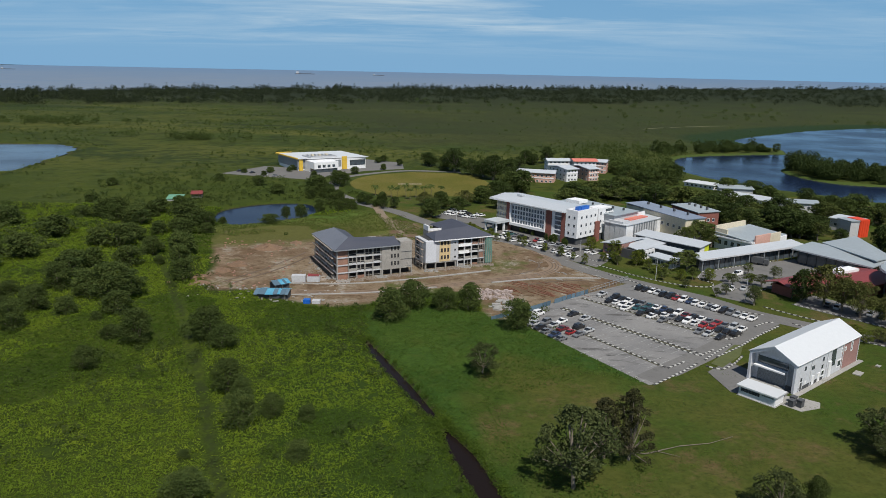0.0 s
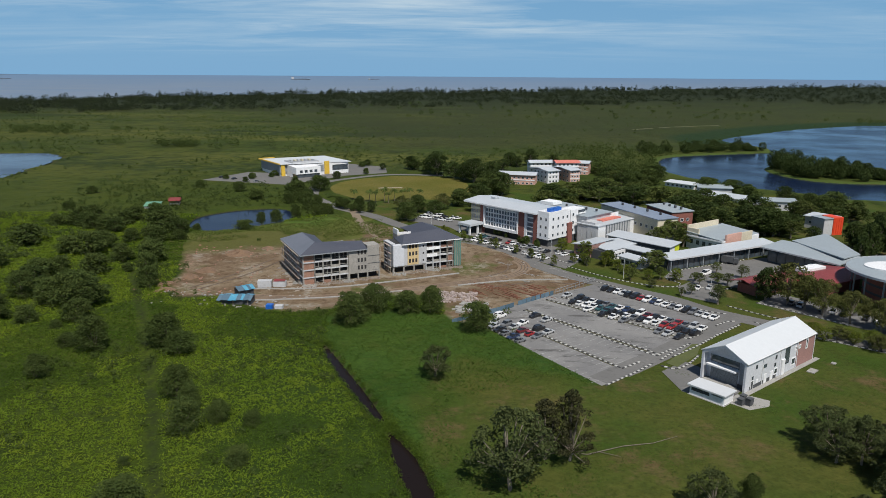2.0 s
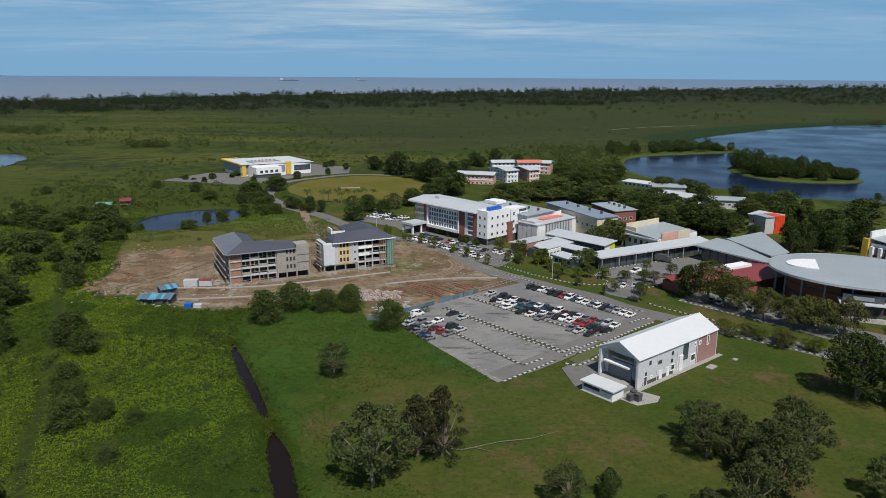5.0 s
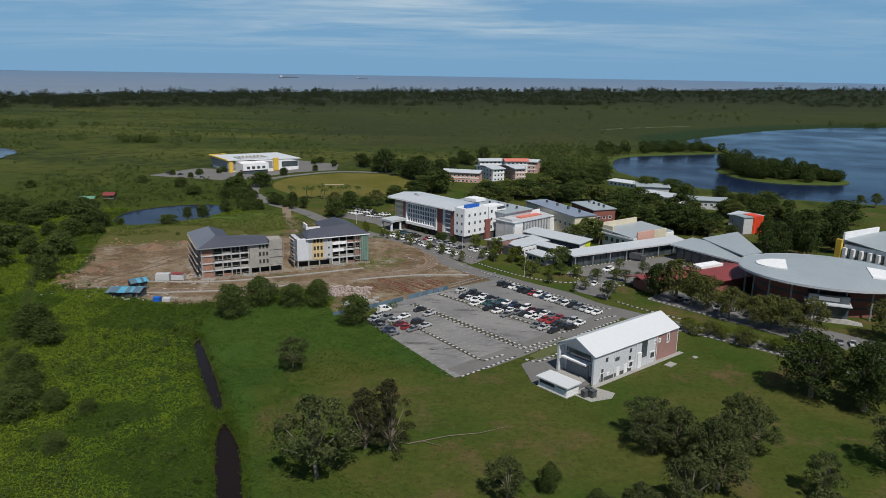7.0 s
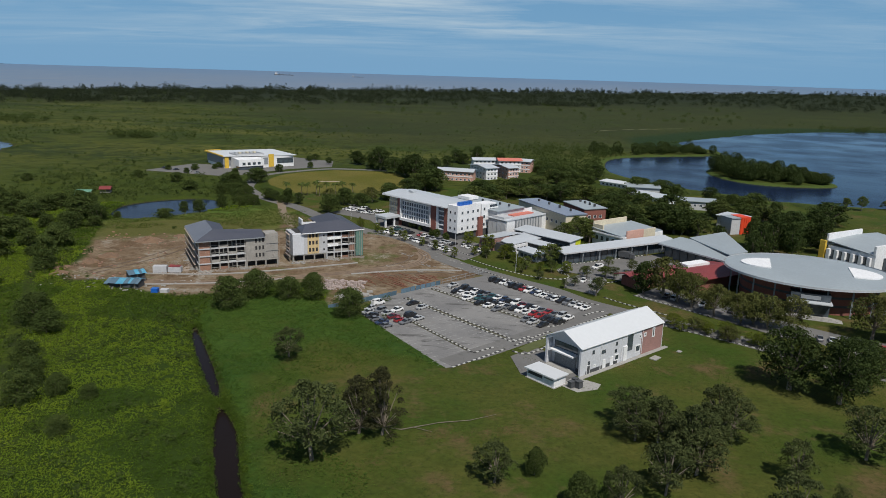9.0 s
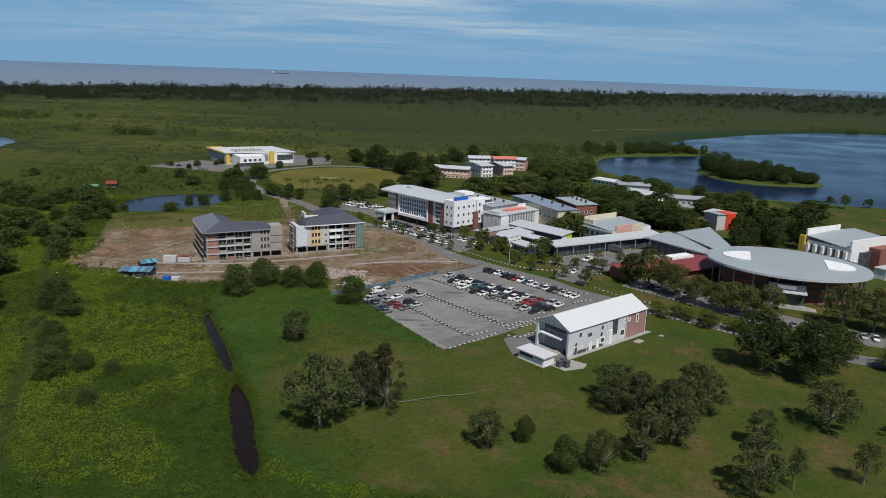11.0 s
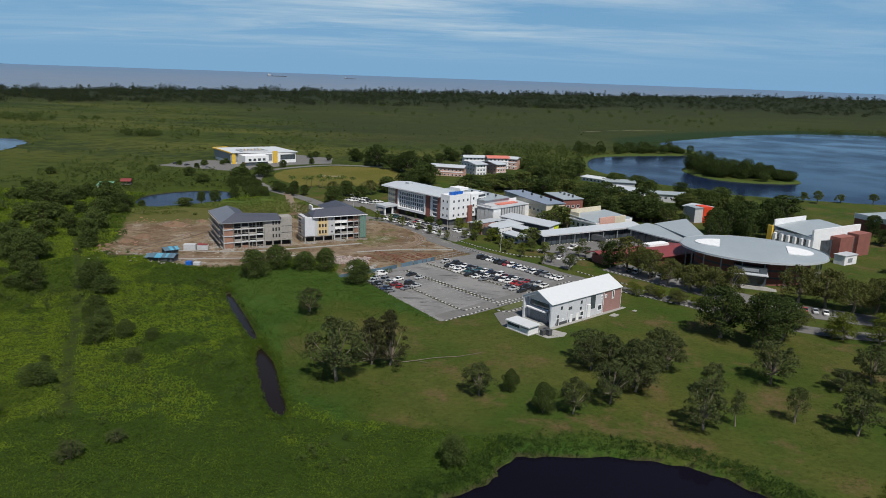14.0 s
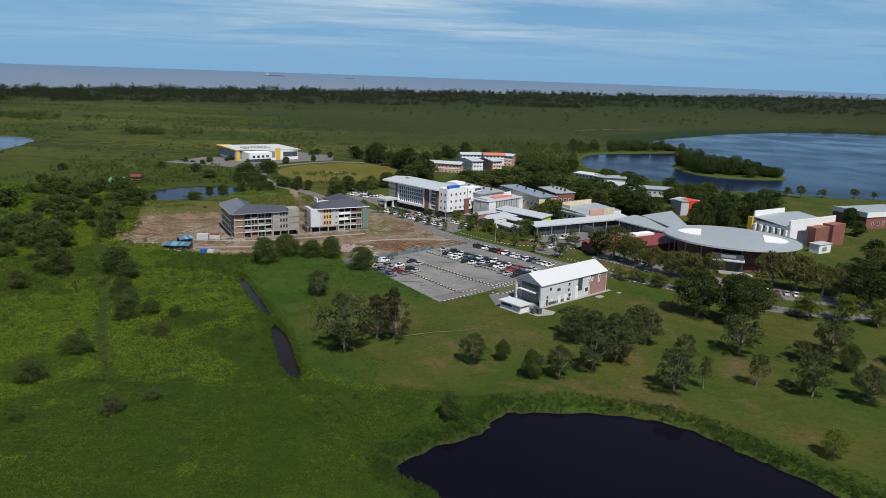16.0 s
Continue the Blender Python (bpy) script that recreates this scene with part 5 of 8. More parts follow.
def pink_hall():
    t = thing("pink_hall", "hall with grey metal roof behind a pink plaster parapet", "hall", 123.0, 306.6, 0, 38)
    part("wall", boxes((0, 27, 0, 19, -0.2, 6.3)), WHITE, t)
    part("roof", shell([(-1.0, 0.7, 6.5), (28, 0.7, 6.5), (28, 19.6, 7.8), (-1.0, 19.6, 7.8)], 0.3), METALROOF, t)
    part("parapet", boxes((1, 12.5, -0.3, 0.4, 3.2, 9.0)), PINK, t, "pink plaster parapet")
    part("parapet", boxes((12.52, 21, -0.25, 0.38, 3.2, 8.7)), OFFWHITE, t)
    part("parapet", boxes((-0.3, 0.5, 13, 19, 6, 9.4)), OFFWHITE, t, "cream rear parapet")
    part("parapet", boxes((0.6, 24, 19.2, 19.8, 6, 10.2)), OFFWHITE, t)
    part("gutter_box", boxes((-1.2, -0.3, 0, 19, 5.6, 6.2)), WHITE, t)
    window_row(t, "x0", 2, 18, 5, 2.2, 1.8, 2.2, 0, WHITE, GLASS)
    return t


pink_hall()


def covered_walk():
    t = thing("covered_walkway", "long pale flat-roofed walkway with dark glazed side", "walkway", 91.8, 278.5, 0, 30)
    part("roof", shell([(-0.8, -1.2, 5.2), (62, -1.2, 5.6), (62, 6.0, 6.5), (-0.8, 6.0, 6.1)], 0.35), PALEROOF, t, "pale grey metal roof")
    part("glazing", boxes((0, 60, 0.6, 5.2, -0.2, 4.9)), GLASS, t, "dark glazed wall")
    for k in range(21):
        part("mullion", boxes((3 * k - 0.08, 3 * k + 0.08, 0.38, 0.59, 0, 4.9)), DARKGREY, t)
    part("fascia", boxes((-0.8, 61, -1.35, -1.2, 4.75, 5.3)), PALE, t)
    for k in range(7):
        part("column", boxes((9 * k + 0.5, 9 * k + 0.85, -0.9, -0.6, 0, 4.85)), MIDGREY, t)
    return t


covered_walk()


def canopy_hall(label, x, y, yaw, lx, ly, h, rise):
    t = thing("canopy_hall", label, "hall", x, y, 0, yaw)
    part("roof", shell([(-1, -1, h), (lx + 1, -1, h), (lx + 1, ly + 1, h + rise), (-1, ly + 1, h + rise)], 0.4), METALROOF, t)
    part("glazing", boxes((1.2, lx - 1.2, 1.2, ly - 1.2, -0.2, h - 0.45)), GLASS, t)
    for k in range(int(lx / 4) + 1):
        part("mullion", boxes((1.2 + 4 * k, 1.4 + 4 * k, 1.0, 1.19, 0, h - 0.5)), DARKGREY, t)
    part("fascia", boxes((-1, lx + 1, -1.15, -1.0, h - 0.55, h + 0.02)), PALE, t)
    return t


canopy_hall("grey-roofed canteen with dark glazed walls", 136.7, 297.4, -56, 32, 12.6, 6.4, 1.3)
t = thing("canopy_hall", "second grey monopitch roof above the canteen", "hall", 0, 0, 0, 0)
part("roof", shell([(150.5, 303.5, 8.0), (157.5, 273.5, 8.0), (167, 279.5, 8.2), (168.5, 311, 9.6)], 0.4), METALROOF, t)
part("glazing", slab([(153.0, 302), (159.5, 276.5), (165.5, 281), (166.5, 308)], -0.2, 7.4), GLASS, t, "dark glazed wall")


def red_pavilion():
    t = thing("red_roofed_pavilion", "low brick pavilion with dark red metal roofs", "pavilion", 109.2, 254.0, 0, 30)
    part("wall", boxes((1.2, 22, -8.6, -0.8, -0.2, 3.4)), BRICK, t)
    part("roof", shell([(-1, -10.4, 3.9), (24, -10.4, 3.9), (24, -4.6, 5.4), (-1, -4.6, 5.4)], 0.25), REDROOF, t)
    part("roof", shell([(-1, -4.6, 5.4), (24, -4.6, 5.4), (24, 1.2, 3.9), (-1, 1.2, 3.9)], 0.25), REDROOF, t)
    part("wall", boxes((22.5, 44, -19.5, -2.0, -0.2, 4.4)), BRICK, t)
    part("roof", shell([(21.5, -21.0, 4.6), (46, -21.0, 4.6), (46, -11.0, 6.2), (21.5, -11.0, 6.2)], 0.25), REDROOF, t)
    part("roof", shell([(21.5, -11.0, 6.2), (46, -11.0, 6.2), (46, -0.8, 4.6), (21.5, -0.8, 4.6)], 0.25), REDROOF, t)
    part("roof_lantern", boxes((26, 38, -9.4, -5.0, 5.6, 6.9)), WHITE, t, "white roof lantern")
    for k in range(5):
        part("post", boxes((0.2 + 5 * k, 0.45 + 5 * k, -10.0, -9.75, 0, 3.7)), DARKGREY, t)
    window_row(t, "y0", 2, 21, 5, 1.0, 2.4, 1.6, -8.6, DARKGREY)
    return t


red_pavilion()


def oval_hall():
    t = thing("oval_hall", "oval hall with wide grey disc roof and two white skylights", "hall", 174.9, 243.5, 0, -20)
    A, B, n = 28.6, 23.5, 72
    bm = bmesh.new()
    rings = []
    for s, z in ((1.0, 9.9), (1.0, 10.5), (0.97, 10.7), (0.7, 11.2), (0.4, 11.6), (0.12, 11.7)):
        rings.append([bm.verts.new((A * s * math.cos(2 * math.pi * k / n), B * s * math.sin(2 * math.pi * k / n), z)) for k in range(n)])
    for r0, r1 in zip(rings[:-1], rings[1:]):
        for k in range(n):
            bm.faces.new((r0[k], r0[(k + 1) % n], r1[(k + 1) % n], r1[k]))
    bm.faces.new(rings[-1])
    bm.faces.new(rings[0][::-1])
    part("roof", bm, METALROOF, t, "wide grey metal disc roof")
    bm = bmesh.new()
    for k in range(n):
        c, s, c2, s2 = (math.cos(2 * math.pi * k / n), math.sin(2 * math.pi * k / n), math.cos(2 * math.pi * (k + 1) / n), math.sin(2 * math.pi * (k + 1) / n))
        q = [bm.verts.new(p) for p in ((A * 1.012 * c, B * 1.012 * s, 9.95), (A * 1.012 * c2, B * 1.012 * s2, 9.95), (A * 1.012 * c2, B * 1.012 * s2, 10.75), (A * 1.012 * c, B * 1.012 * s, 10.75))]
        bm.faces.new(q)
    part("roof_rim", bm, PALEROOF, t, "pale curved roof edge")
    for sx in (-1, 1):
        pts = []
        for ang in np.linspace(-math.pi * 0.5, math.pi * 0.5, 15):
            pts.append((sx * (13.0 + 10.0 * math.cos(ang)), 7.2 * math.sin(ang)))
        bm = bmesh.new()
        vs = []
        for px, py in pts:
            s = math.hypot(px / A, py / B)
            z = np.interp(s, (0.12, 0.4, 0.7, 0.97), (11.7, 11.6, 11.2, 10.7)) + 0.35
            vs.append(bm.verts.new((px, py, float(z))))
        f = bm.faces.new(vs)
        ext = bmesh.ops.extrude_face_region(bm, geom=[f])
        for v in ext["geom"]:
            if isinstance(v, bmesh.types.BMVert):
                v.co.z -= 0.9
        bmesh.ops.recalc_face_normals(bm, faces=bm.faces[:])
        part("skylight", bm, WHITE, t, "white half-round skylight")
    bm = slab([(22.5 * math.cos(2 * math.pi * k / 40), 18.0 * math.sin(2 * math.pi * k / 40)) for k in range(40)], -0.2, 9.8)
    part("drum_wall", bm, BRICK, t, "brown brick drum wall")
    for z in (2.6, 5.6, 8.4):
        part("drum_band", slab([(22.6 * math.cos(2 * math.pi * k / 40), 18.1 * math.sin(2 * math.pi * k / 40)) for k in range(40)], z, z + 0.8), DARKGREY, t)
    for k in range(20):
        a = 2 * math.pi * (k + 0.5) / 20
        px, py = 26.2 * math.cos(a), 21.0 * math.sin(a)
        part("column", boxes((px - 0.25, px + 0.25, py - 0.25, py + 0.25, -0.2, 9.95)), MIDGREY, t)
    part("entrance", boxes((-7, 5, -22.5, -16.5, -0.2, 8.0)), GLASS, t, "dark glazed entrance")
    part("entrance_canopy", boxes((-8, 5.5, -25.5, -18, 5.3, 5.6)), PALEROOF, t, "pale thin entrance canopy")
    part("entrance_sign", boxes((-4, 2, -22.8, -22.52, 6.2, 7.4)), MIDGREY, t)
    for k in range(4):
        part("step", boxes((-6 - k, 6 + k, -24.5 - 0.6 * k, -22.6, -0.2, 0.68 - 0.17 * k)), PAVE, t)
    return t


oval_hall()


def auditorium():
    t = thing("auditorium", "white auditorium with grey sloping roof and brick wing", "building", 214.3, 271.9, 0, 31.6)
    part("wall", boxes((0, 36.5, 0, 20, -0.2, 10.2)), WHITE, t)
    part("roof", shell([(-0.6, 1.0, 10.4), (20, 1.0, 11.2), (20, 20.5, 13.0), (-0.6, 20.5, 12.2)], 0.35), METALROOF, t)
    part("roof", shell([(20, 1.0, 11.2), (36.9, 1.0, 10.4), (36.9, 20.5, 12.2), (20, 20.5, 13.0)], 0.35), METALROOF, t)
    part("parapet", boxes((-0.4, 36.9, 0.0, 0.9, 10.21, 13.7)), WHITE, t, "tall white front parapet")
    part("parapet", boxes((-0.4, 24, 20.0, 20.7, 10.21, 15.0)), WHITE, t)
    part("clerestory", boxes((-0.2, -0.02, 1.5, 19, 4.6, 8.6)), GLASS, t)
    for k in range(6):
        part("pier", boxes((-1.6, -0.22, 1.2 + 3.4 * k, 2.5 + 3.4 * k, -0.2, 8.9)), WHITE, t)
    part("lower_wall", boxes((-1.0, -0.23, 1.0, 19.5, -0.2, 4.5)), WHITE, t)
    part("yellow_screen", boxes((-1.8, -0.6, 20.2, 22.6, -0.2, 12.0)), YELLOW, t, "yellow pierced screen")
    part("brick_wing", boxes((13, 24, -5.0, -0.02, -0.2, 10.0)), BRICK, t, "red brick wing")
    part("brick_wing", boxes((26.5, 37, -5.6, -0.02, -0.2, 10.6)), BRICK, t)
    part("link_glass", boxes((24.02, 26.48, -4.0, -0.02, -0.2, 9.0)), GLASS, t)
    part("stair_glass", boxes((6, 12.9, -1.2, -0.02, -0.2, 8.4)), GLASS, t)
    part("kiosk", boxes((3.5, 13.0, -13.6, -8.6, -0.2, 4.2)), WHITE, t, "white flat-roofed kiosk")
    part("kiosk_roof", boxes((3.2, 13.3, -13.9, -8.3, 4.21, 4.5)), PALEROOF, t)
    part("grille", boxes((6, 9.5, -13.68, -13.61, 1.0, 3.0)), MIDGREY, t)
    return t


auditorium()
t = flat_house("red brick block with rounded white parapet", 280.8, 324.0, 22, 40, 22, 9.0, BRICK, METALROOF, 0.3, 0.2)
part("parapet", boxes((-0.5, 40, -0.5, -0.02, 7.4, 10.2), (-0.5, -0.02, 0, 22, 7.4, 10.2)), WHITE, t)
window_row(t, "y0", 3, 38, 8, 2.4, 1.6, 2.2, 0)

t = thing("orange_block", "small grey block with an orange pierced end wall", "building", 186, 350, 0, 20)
part("wall", boxes((0, 5.5, 0, 8, -0.2, 8.2)), PALE, t)
part("orange_wall", boxes((5.52, 11.5, -0.4, 7.6, -0.2, 8.8)), ORANGE, t, "bright orange pierced wall")
for k in range(4):
    part("screen_rib", boxes((6.0 + 1.4 * k, 6.3 + 1.4 * k, -0.55, -0.41, 0.5, 8.4)), ORANGE, t)
part("roof", boxes((-0.4, 5.5, -0.4, 8.4, 8.21, 8.6)), METALROOF, t)

# roofs among the trees by the lake
for (x, y, yaw, lx, ly, h, wm, rm, lab) in (
        (186, 370.4, -52, 13, 9, 6.0, PALE, PALEROOF, "pale grey house among the dark trees"),
        (156, 444.2, -48, 28, 12, 4.5, WHITE, PALEROOF, "long white lakeside building with pale roof"),
        (158, 458.6, -10, 20, 10, 6.5, PALE, METALROOF, "pale lakeside block with grey roof"),
        (180, 419.6, -10, 22, 9, 5.0, PALE, METALROOF, "grey flat-roofed lakeside building"),
        (148, 502.7, -45, 22, 8, 3.5, WHITE, WHITEROOF, "white-roofed bungalow by the lake")):
    t = flat_house(lab, x, y, yaw, lx, ly, h, wm, rm, 0.7, 0.8, "lakeside_building")
    window_row(t, "y0", 1, lx - 1, max(3, int(lx / 3.5)), h * 0.4, 1.8, 1.5, 0)
    window_row(t, "x0", 1, ly - 1, 2, h * 0.4, 1.8, 1.5, 0)


# hostels by the field
def hostel(label, x, y, yaw, lx, ly, h, storeys, roof, wall):
    t = thing("hostel", label, "building", x, y, 0, yaw)
    part("wall", boxes((0, lx, 0, ly, -0.2, h)), wall, t)
    gable_roof(t, lx, ly, h + 0.2, h + 1.5, 1.0, roof)
    fh = h / storeys
    for f in range(storeys):
        window_row(t, "y0", 0.8, lx - 0.8, max(3, int(lx / 3.2)), f * fh + 0.9, 1.7, 1.4, 0, WHITE)
        window_row(t, "x0", 0.8, ly - 0.8, max(2, int(ly / 4)), f * fh + 0.9, 1.5, 1.4, 0, WHITE)
        if f:
            part("floor_band", boxes((-0.12, lx + 0.12, -0.25, -0.02, f * fh - 0.25, f * fh + 0.35)), WHITE, t)
    return t


hostel("two-storey pink-walled hostel with pale blue-grey roof", 31, 504, -12, 26, 12, 7.6, 2, PALEROOF, PINK)
hostel("three-storey white hostel with grey roof", 66.5, 509, 32, 10, 22, 9.2, 3, PALEROOF, WHITE)
hostel("three-storey white hostel with grey roof", 83, 514, 32, 9, 22, 9.2, 3, PALEROOF, PINK)
hostel("three-storey hostel with coral red roof", 78, 556, 8, 18, 12, 9.6, 3, CORALROOF, WHITE)
hostel("pink-walled hostel end block with pale roof", 91, 560, -20, 12, 11, 9.4, 3, PALEROOF, PINK)
hostel("three-storey white hostel with pale metal roof", 58, 560.2, 10, 18, 10, 9.0, 3, PALEROOF, WHITE)


def yellow_edged():
    t = thing("yellow_edged_building", "low white and grey building with yellow roof edge", "building", -127.7, 522.7, 0, 38.5)
    part("wall", boxes((6, 54, 0, 44, -0.2, 8.2)), WHITE, t)
    part("left_wall", boxes((0, 5.98, 8, 44, 2.6, 9.0)), MIDGREY, t, "dark grey metal-clad wall")
    part("left_base", boxes((0.8, 5.97, 9, 44, -0.2, 2.59)), WHITE, t)
    part("roof", shell([(-1.0, 7.0, 9.3), (56, -1.5, 8.9), (56, 45, 8.9), (-1.0, 46, 9.6)], 0.35), WHITEROOF, t)
    part("roof_edge", shell([(-1.2, 6.8, 9.8), (-0.2, 6.8, 9.8), (-0.2, 46.2, 10.1), (-1.2, 46.2, 10.1)], 0.9), YELLOW, t, "yellow roof edge")
    part("roof_edge", boxes((-1.0, 12, 45.2, 46.2, 9.7, 10.2)), YELLOW, t)
    part("yellow_panel", boxes((1.0, 4.0, 7.2, 7.98, 0, 9.2)), YELLOW, t)
    part("yellow_panel", boxes((33, 37, -1.0, -0.02, 0.5, 10.2)), YELLOW, t, "yellow entrance panel")
    part("entrance_box", boxes((6, 26, -8.0, -0.02, 2.8, 7.8)), WHITE, t)
    part("entrance_glass", boxes((6.6, 25.4, -7.4, -0.03, -0.2, 2.79)), GLASS, t)
    window_row(t, "y0", 8, 24, 4, 3.6, 2.6, 2.2, -8.0)
    part("side_glass", boxes((40, 53.5, -0.12, -0.01, 2.8, 7.0)), GLASS, t)
    part("grey_panel", boxes((27, 32.5, -0.2, -0.01, 2.5, 7.8)), MIDGREY, t)
    part("roof_well", boxes((10, 32, 6, 6.5, 8.6, 10.3), (10, 32, 21.5, 22, 8.6, 10.3), (10, 10.5, 6.52, 21.48, 8.6, 10.3), (31.5, 32, 6.52, 21.48, 8.6, 10.3)), PALE, t, "pale parapet round the roof well")
    part("roof_well_floor", boxes((10.52, 31.48, 6.52, 21.48, 9.0, 9.75)), MIDGREY, t)
    for k in range(6):
        part("roof_unit", boxes((12.5 + 3 * k, 14.2 + 3 * k, 15.0, 18.0, 9.76, 10.9)), OFFWHITE if k % 2 else PALE, t)
    return t


yellow_edged()

# sheds out in the marsh
t = thing("green_shed", "green-roofed shed with a small red kiosk in the marsh", "shed", -174, 391, 0, 10)
part("wall", boxes((0, 8, 0, 7, -0.2, 2.0)), PALE, t)
part("roof", shell([(-0.5, -0.5, 2.1), (8.5, -0.5, 2.1), (8.5, 7.5, 3.4), (-0.5, 7.5, 3.4)], 0.15), surf("green_sheet_roof", (0.14, 0.33, 0.22), (0.10, 0.25, 0.17), 0.3, 2.0, 0.6, dirt=(0.30, 0.34, 0.28)), t)
t = thing("red_kiosk", "red-roofed lookout kiosk on posts", "kiosk", -164, 402, 0, 15)
for px, py in ((0, 0), (5.4, 0), (0, 5.4), (5.4, 5.4)):
    part("post", boxes((px, px + 0.3, py, py + 0.3, -0.2, 3.6)), DARKGREY, t)
part("deck", boxes((0, 5.7, 0, 5.7, 1.2, 1.5)), PAVE, t)
gable_roof(t, 5.7, 5.7, 3.6, 4.8, 0.5, REDROOF)
part("wall", boxes((0.4, 5.3, 0.4, 5.3, 1.51, 3.2)), DARKGREY, t)


# ships on the horizon
def ship(label, az, r, length, yaw):
    a = radians(az)
    z = float(land_z(np.array(r))) - 1.2
    t = thing("cargo_ship", label, "ship", r * math.sin(a), r * math.cos(a), z, yaw, "ships on the horizon")
    h = length * 0.03
    part("hull", slab([(-length / 2, -h), (length * 0.42, -h), (length / 2, 0), (length * 0.42, h), (-length / 2, h)], -1.0, h * 1.1), DARKGREY, t)
    part("bridge", boxes((-length * 0.46, -length * 0.34, -h * 0.8, h * 0.8, h * 1.1, h * 4.2)), PALE, t)
    for k in range(4):
        u = length * (-0.24 + 0.17 * k)
        part("crane", boxes((u, u + h * 0.4, -h * 0.2, h * 0.2, h * 1.1, h * 3.0)), DARKGREY, t)
    return t


ship("dark cargo ship far out at sea", -13.3, 3900, 100, 4)
ship("dark cargo ship far out at sea", -7.67, 3900, 62, -3)
ship("small dark vessel far out at sea", -33.3, 3900, 60, 20)


# ---- plants ----
def leaf_cards(centres, sizes, rnd, flat=0.0, fold=0.25, slim=1.0, outward=None):
    """A folded diamond leaf spray at each centre, turned at random. Returns vertices and faces."""
    m = len(centres)
    th, ph = rnd.uniform(0, 2 * np.pi, m), np.arccos(rnd.uniform(-1, 1, m))
    ph = ph * (1 - flat) + (np.pi / 2) * flat * 0 + flat * rnd.normal(0, 0.45, m)
    nrm = np.stack([np.sin(ph) * np.cos(th), np.sin(ph) * np.sin(th), np.cos(ph)], 1)
    if outward is not None:
        nrm = nrm + outward * 1.0
        nrm /= np.linalg.norm(nrm, axis=1)[:, None] + 1e-9
    ref = np.where(np.abs(nrm[:, 2:3]) > 0.9, np.array([[1.0, 0, 0]]), np.array([[0, 0, 1.0]]))
    u = np.cross(nrm, ref)
    u /= np.linalg.norm(u, axis=1)[:, None]
    v = np.cross(nrm, u)
    a = rnd.uniform(0, 2 * np.pi, m)[:, None]
    u, v = u * np.cos(a) + v * np.sin(a), -u * np.sin(a) + v * np.cos(a)
    s = np.asarray(sizes)[:, None]
    wide = rnd.uniform(0.42, 0.75, m)[:, None] * slim
    p0, p2 = centres - u * s * 0.5, centres + u * s * 0.5
    p1, p3 = centres + v * s * 0.5 * wide + nrm * s * fold * 0.5, centres - v * s * 0.5 * wide + nrm * s * fold * 0.5
    verts = np.stack([p0, p1, p2, p3], 1).reshape(-1, 3)
    k = np.arange(m) * 4
    faces = np.concatenate([np.stack([k, k + 1, k + 2], 1), np.stack([k, k + 2, k + 3], 1)])
    return verts, faces


def mesh_of(name, verts, faces, material):
    me = bpy.data.meshes.new(name)
    me.from_pydata(np.asarray(verts).tolist(), [], np.asarray(faces).tolist())
    me.materials.append(material)
    return me


def limb(bm, p, q, r0, r1, n=6):
    """A tapered branch from p to q."""
    p, q = Vector(p), Vector(q)
    d = (q - p).normalized()
    u = d.orthogonal().normalized()
    w = d.cross(u)
    a = [bm.verts.new(p + (u * math.cos(2 * math.pi * k / n) + w * math.sin(2 * math.pi * k / n)) * r0) for k in range(n)]
    b = [bm.verts.new(q + (u * math.cos(2 * math.pi * k / n) + w * math.sin(2 * math.pi * k / n)) * r1) for k in range(n)]
    for k in range(n):
        bm.faces.new((a[k], a[(k + 1) % n], b[(k + 1) % n], b[k]))
    bm.faces.new(b)


def crown_points(rnd, lobes, per_lobe, shell_depth):
    out, ways = [], []
    for c, r in lobes:
        d = rnd.normal(size=(per_lobe, 3))
        d /= np.linalg.norm(d, axis=1)[:, None]
        d[:, 2] = np.where(d[:, 2] < -0.55, -d[:, 2], d[:, 2])
        rad = r * (1 - shell_depth * rnd.random((per_lobe, 1)) ** 1.5)
        out.append(np.asarray(c) + d * rad * np.array([1, 1, 0.85]))
        ways.append(d)
    return np.concatenate(out), np.concatenate(ways)


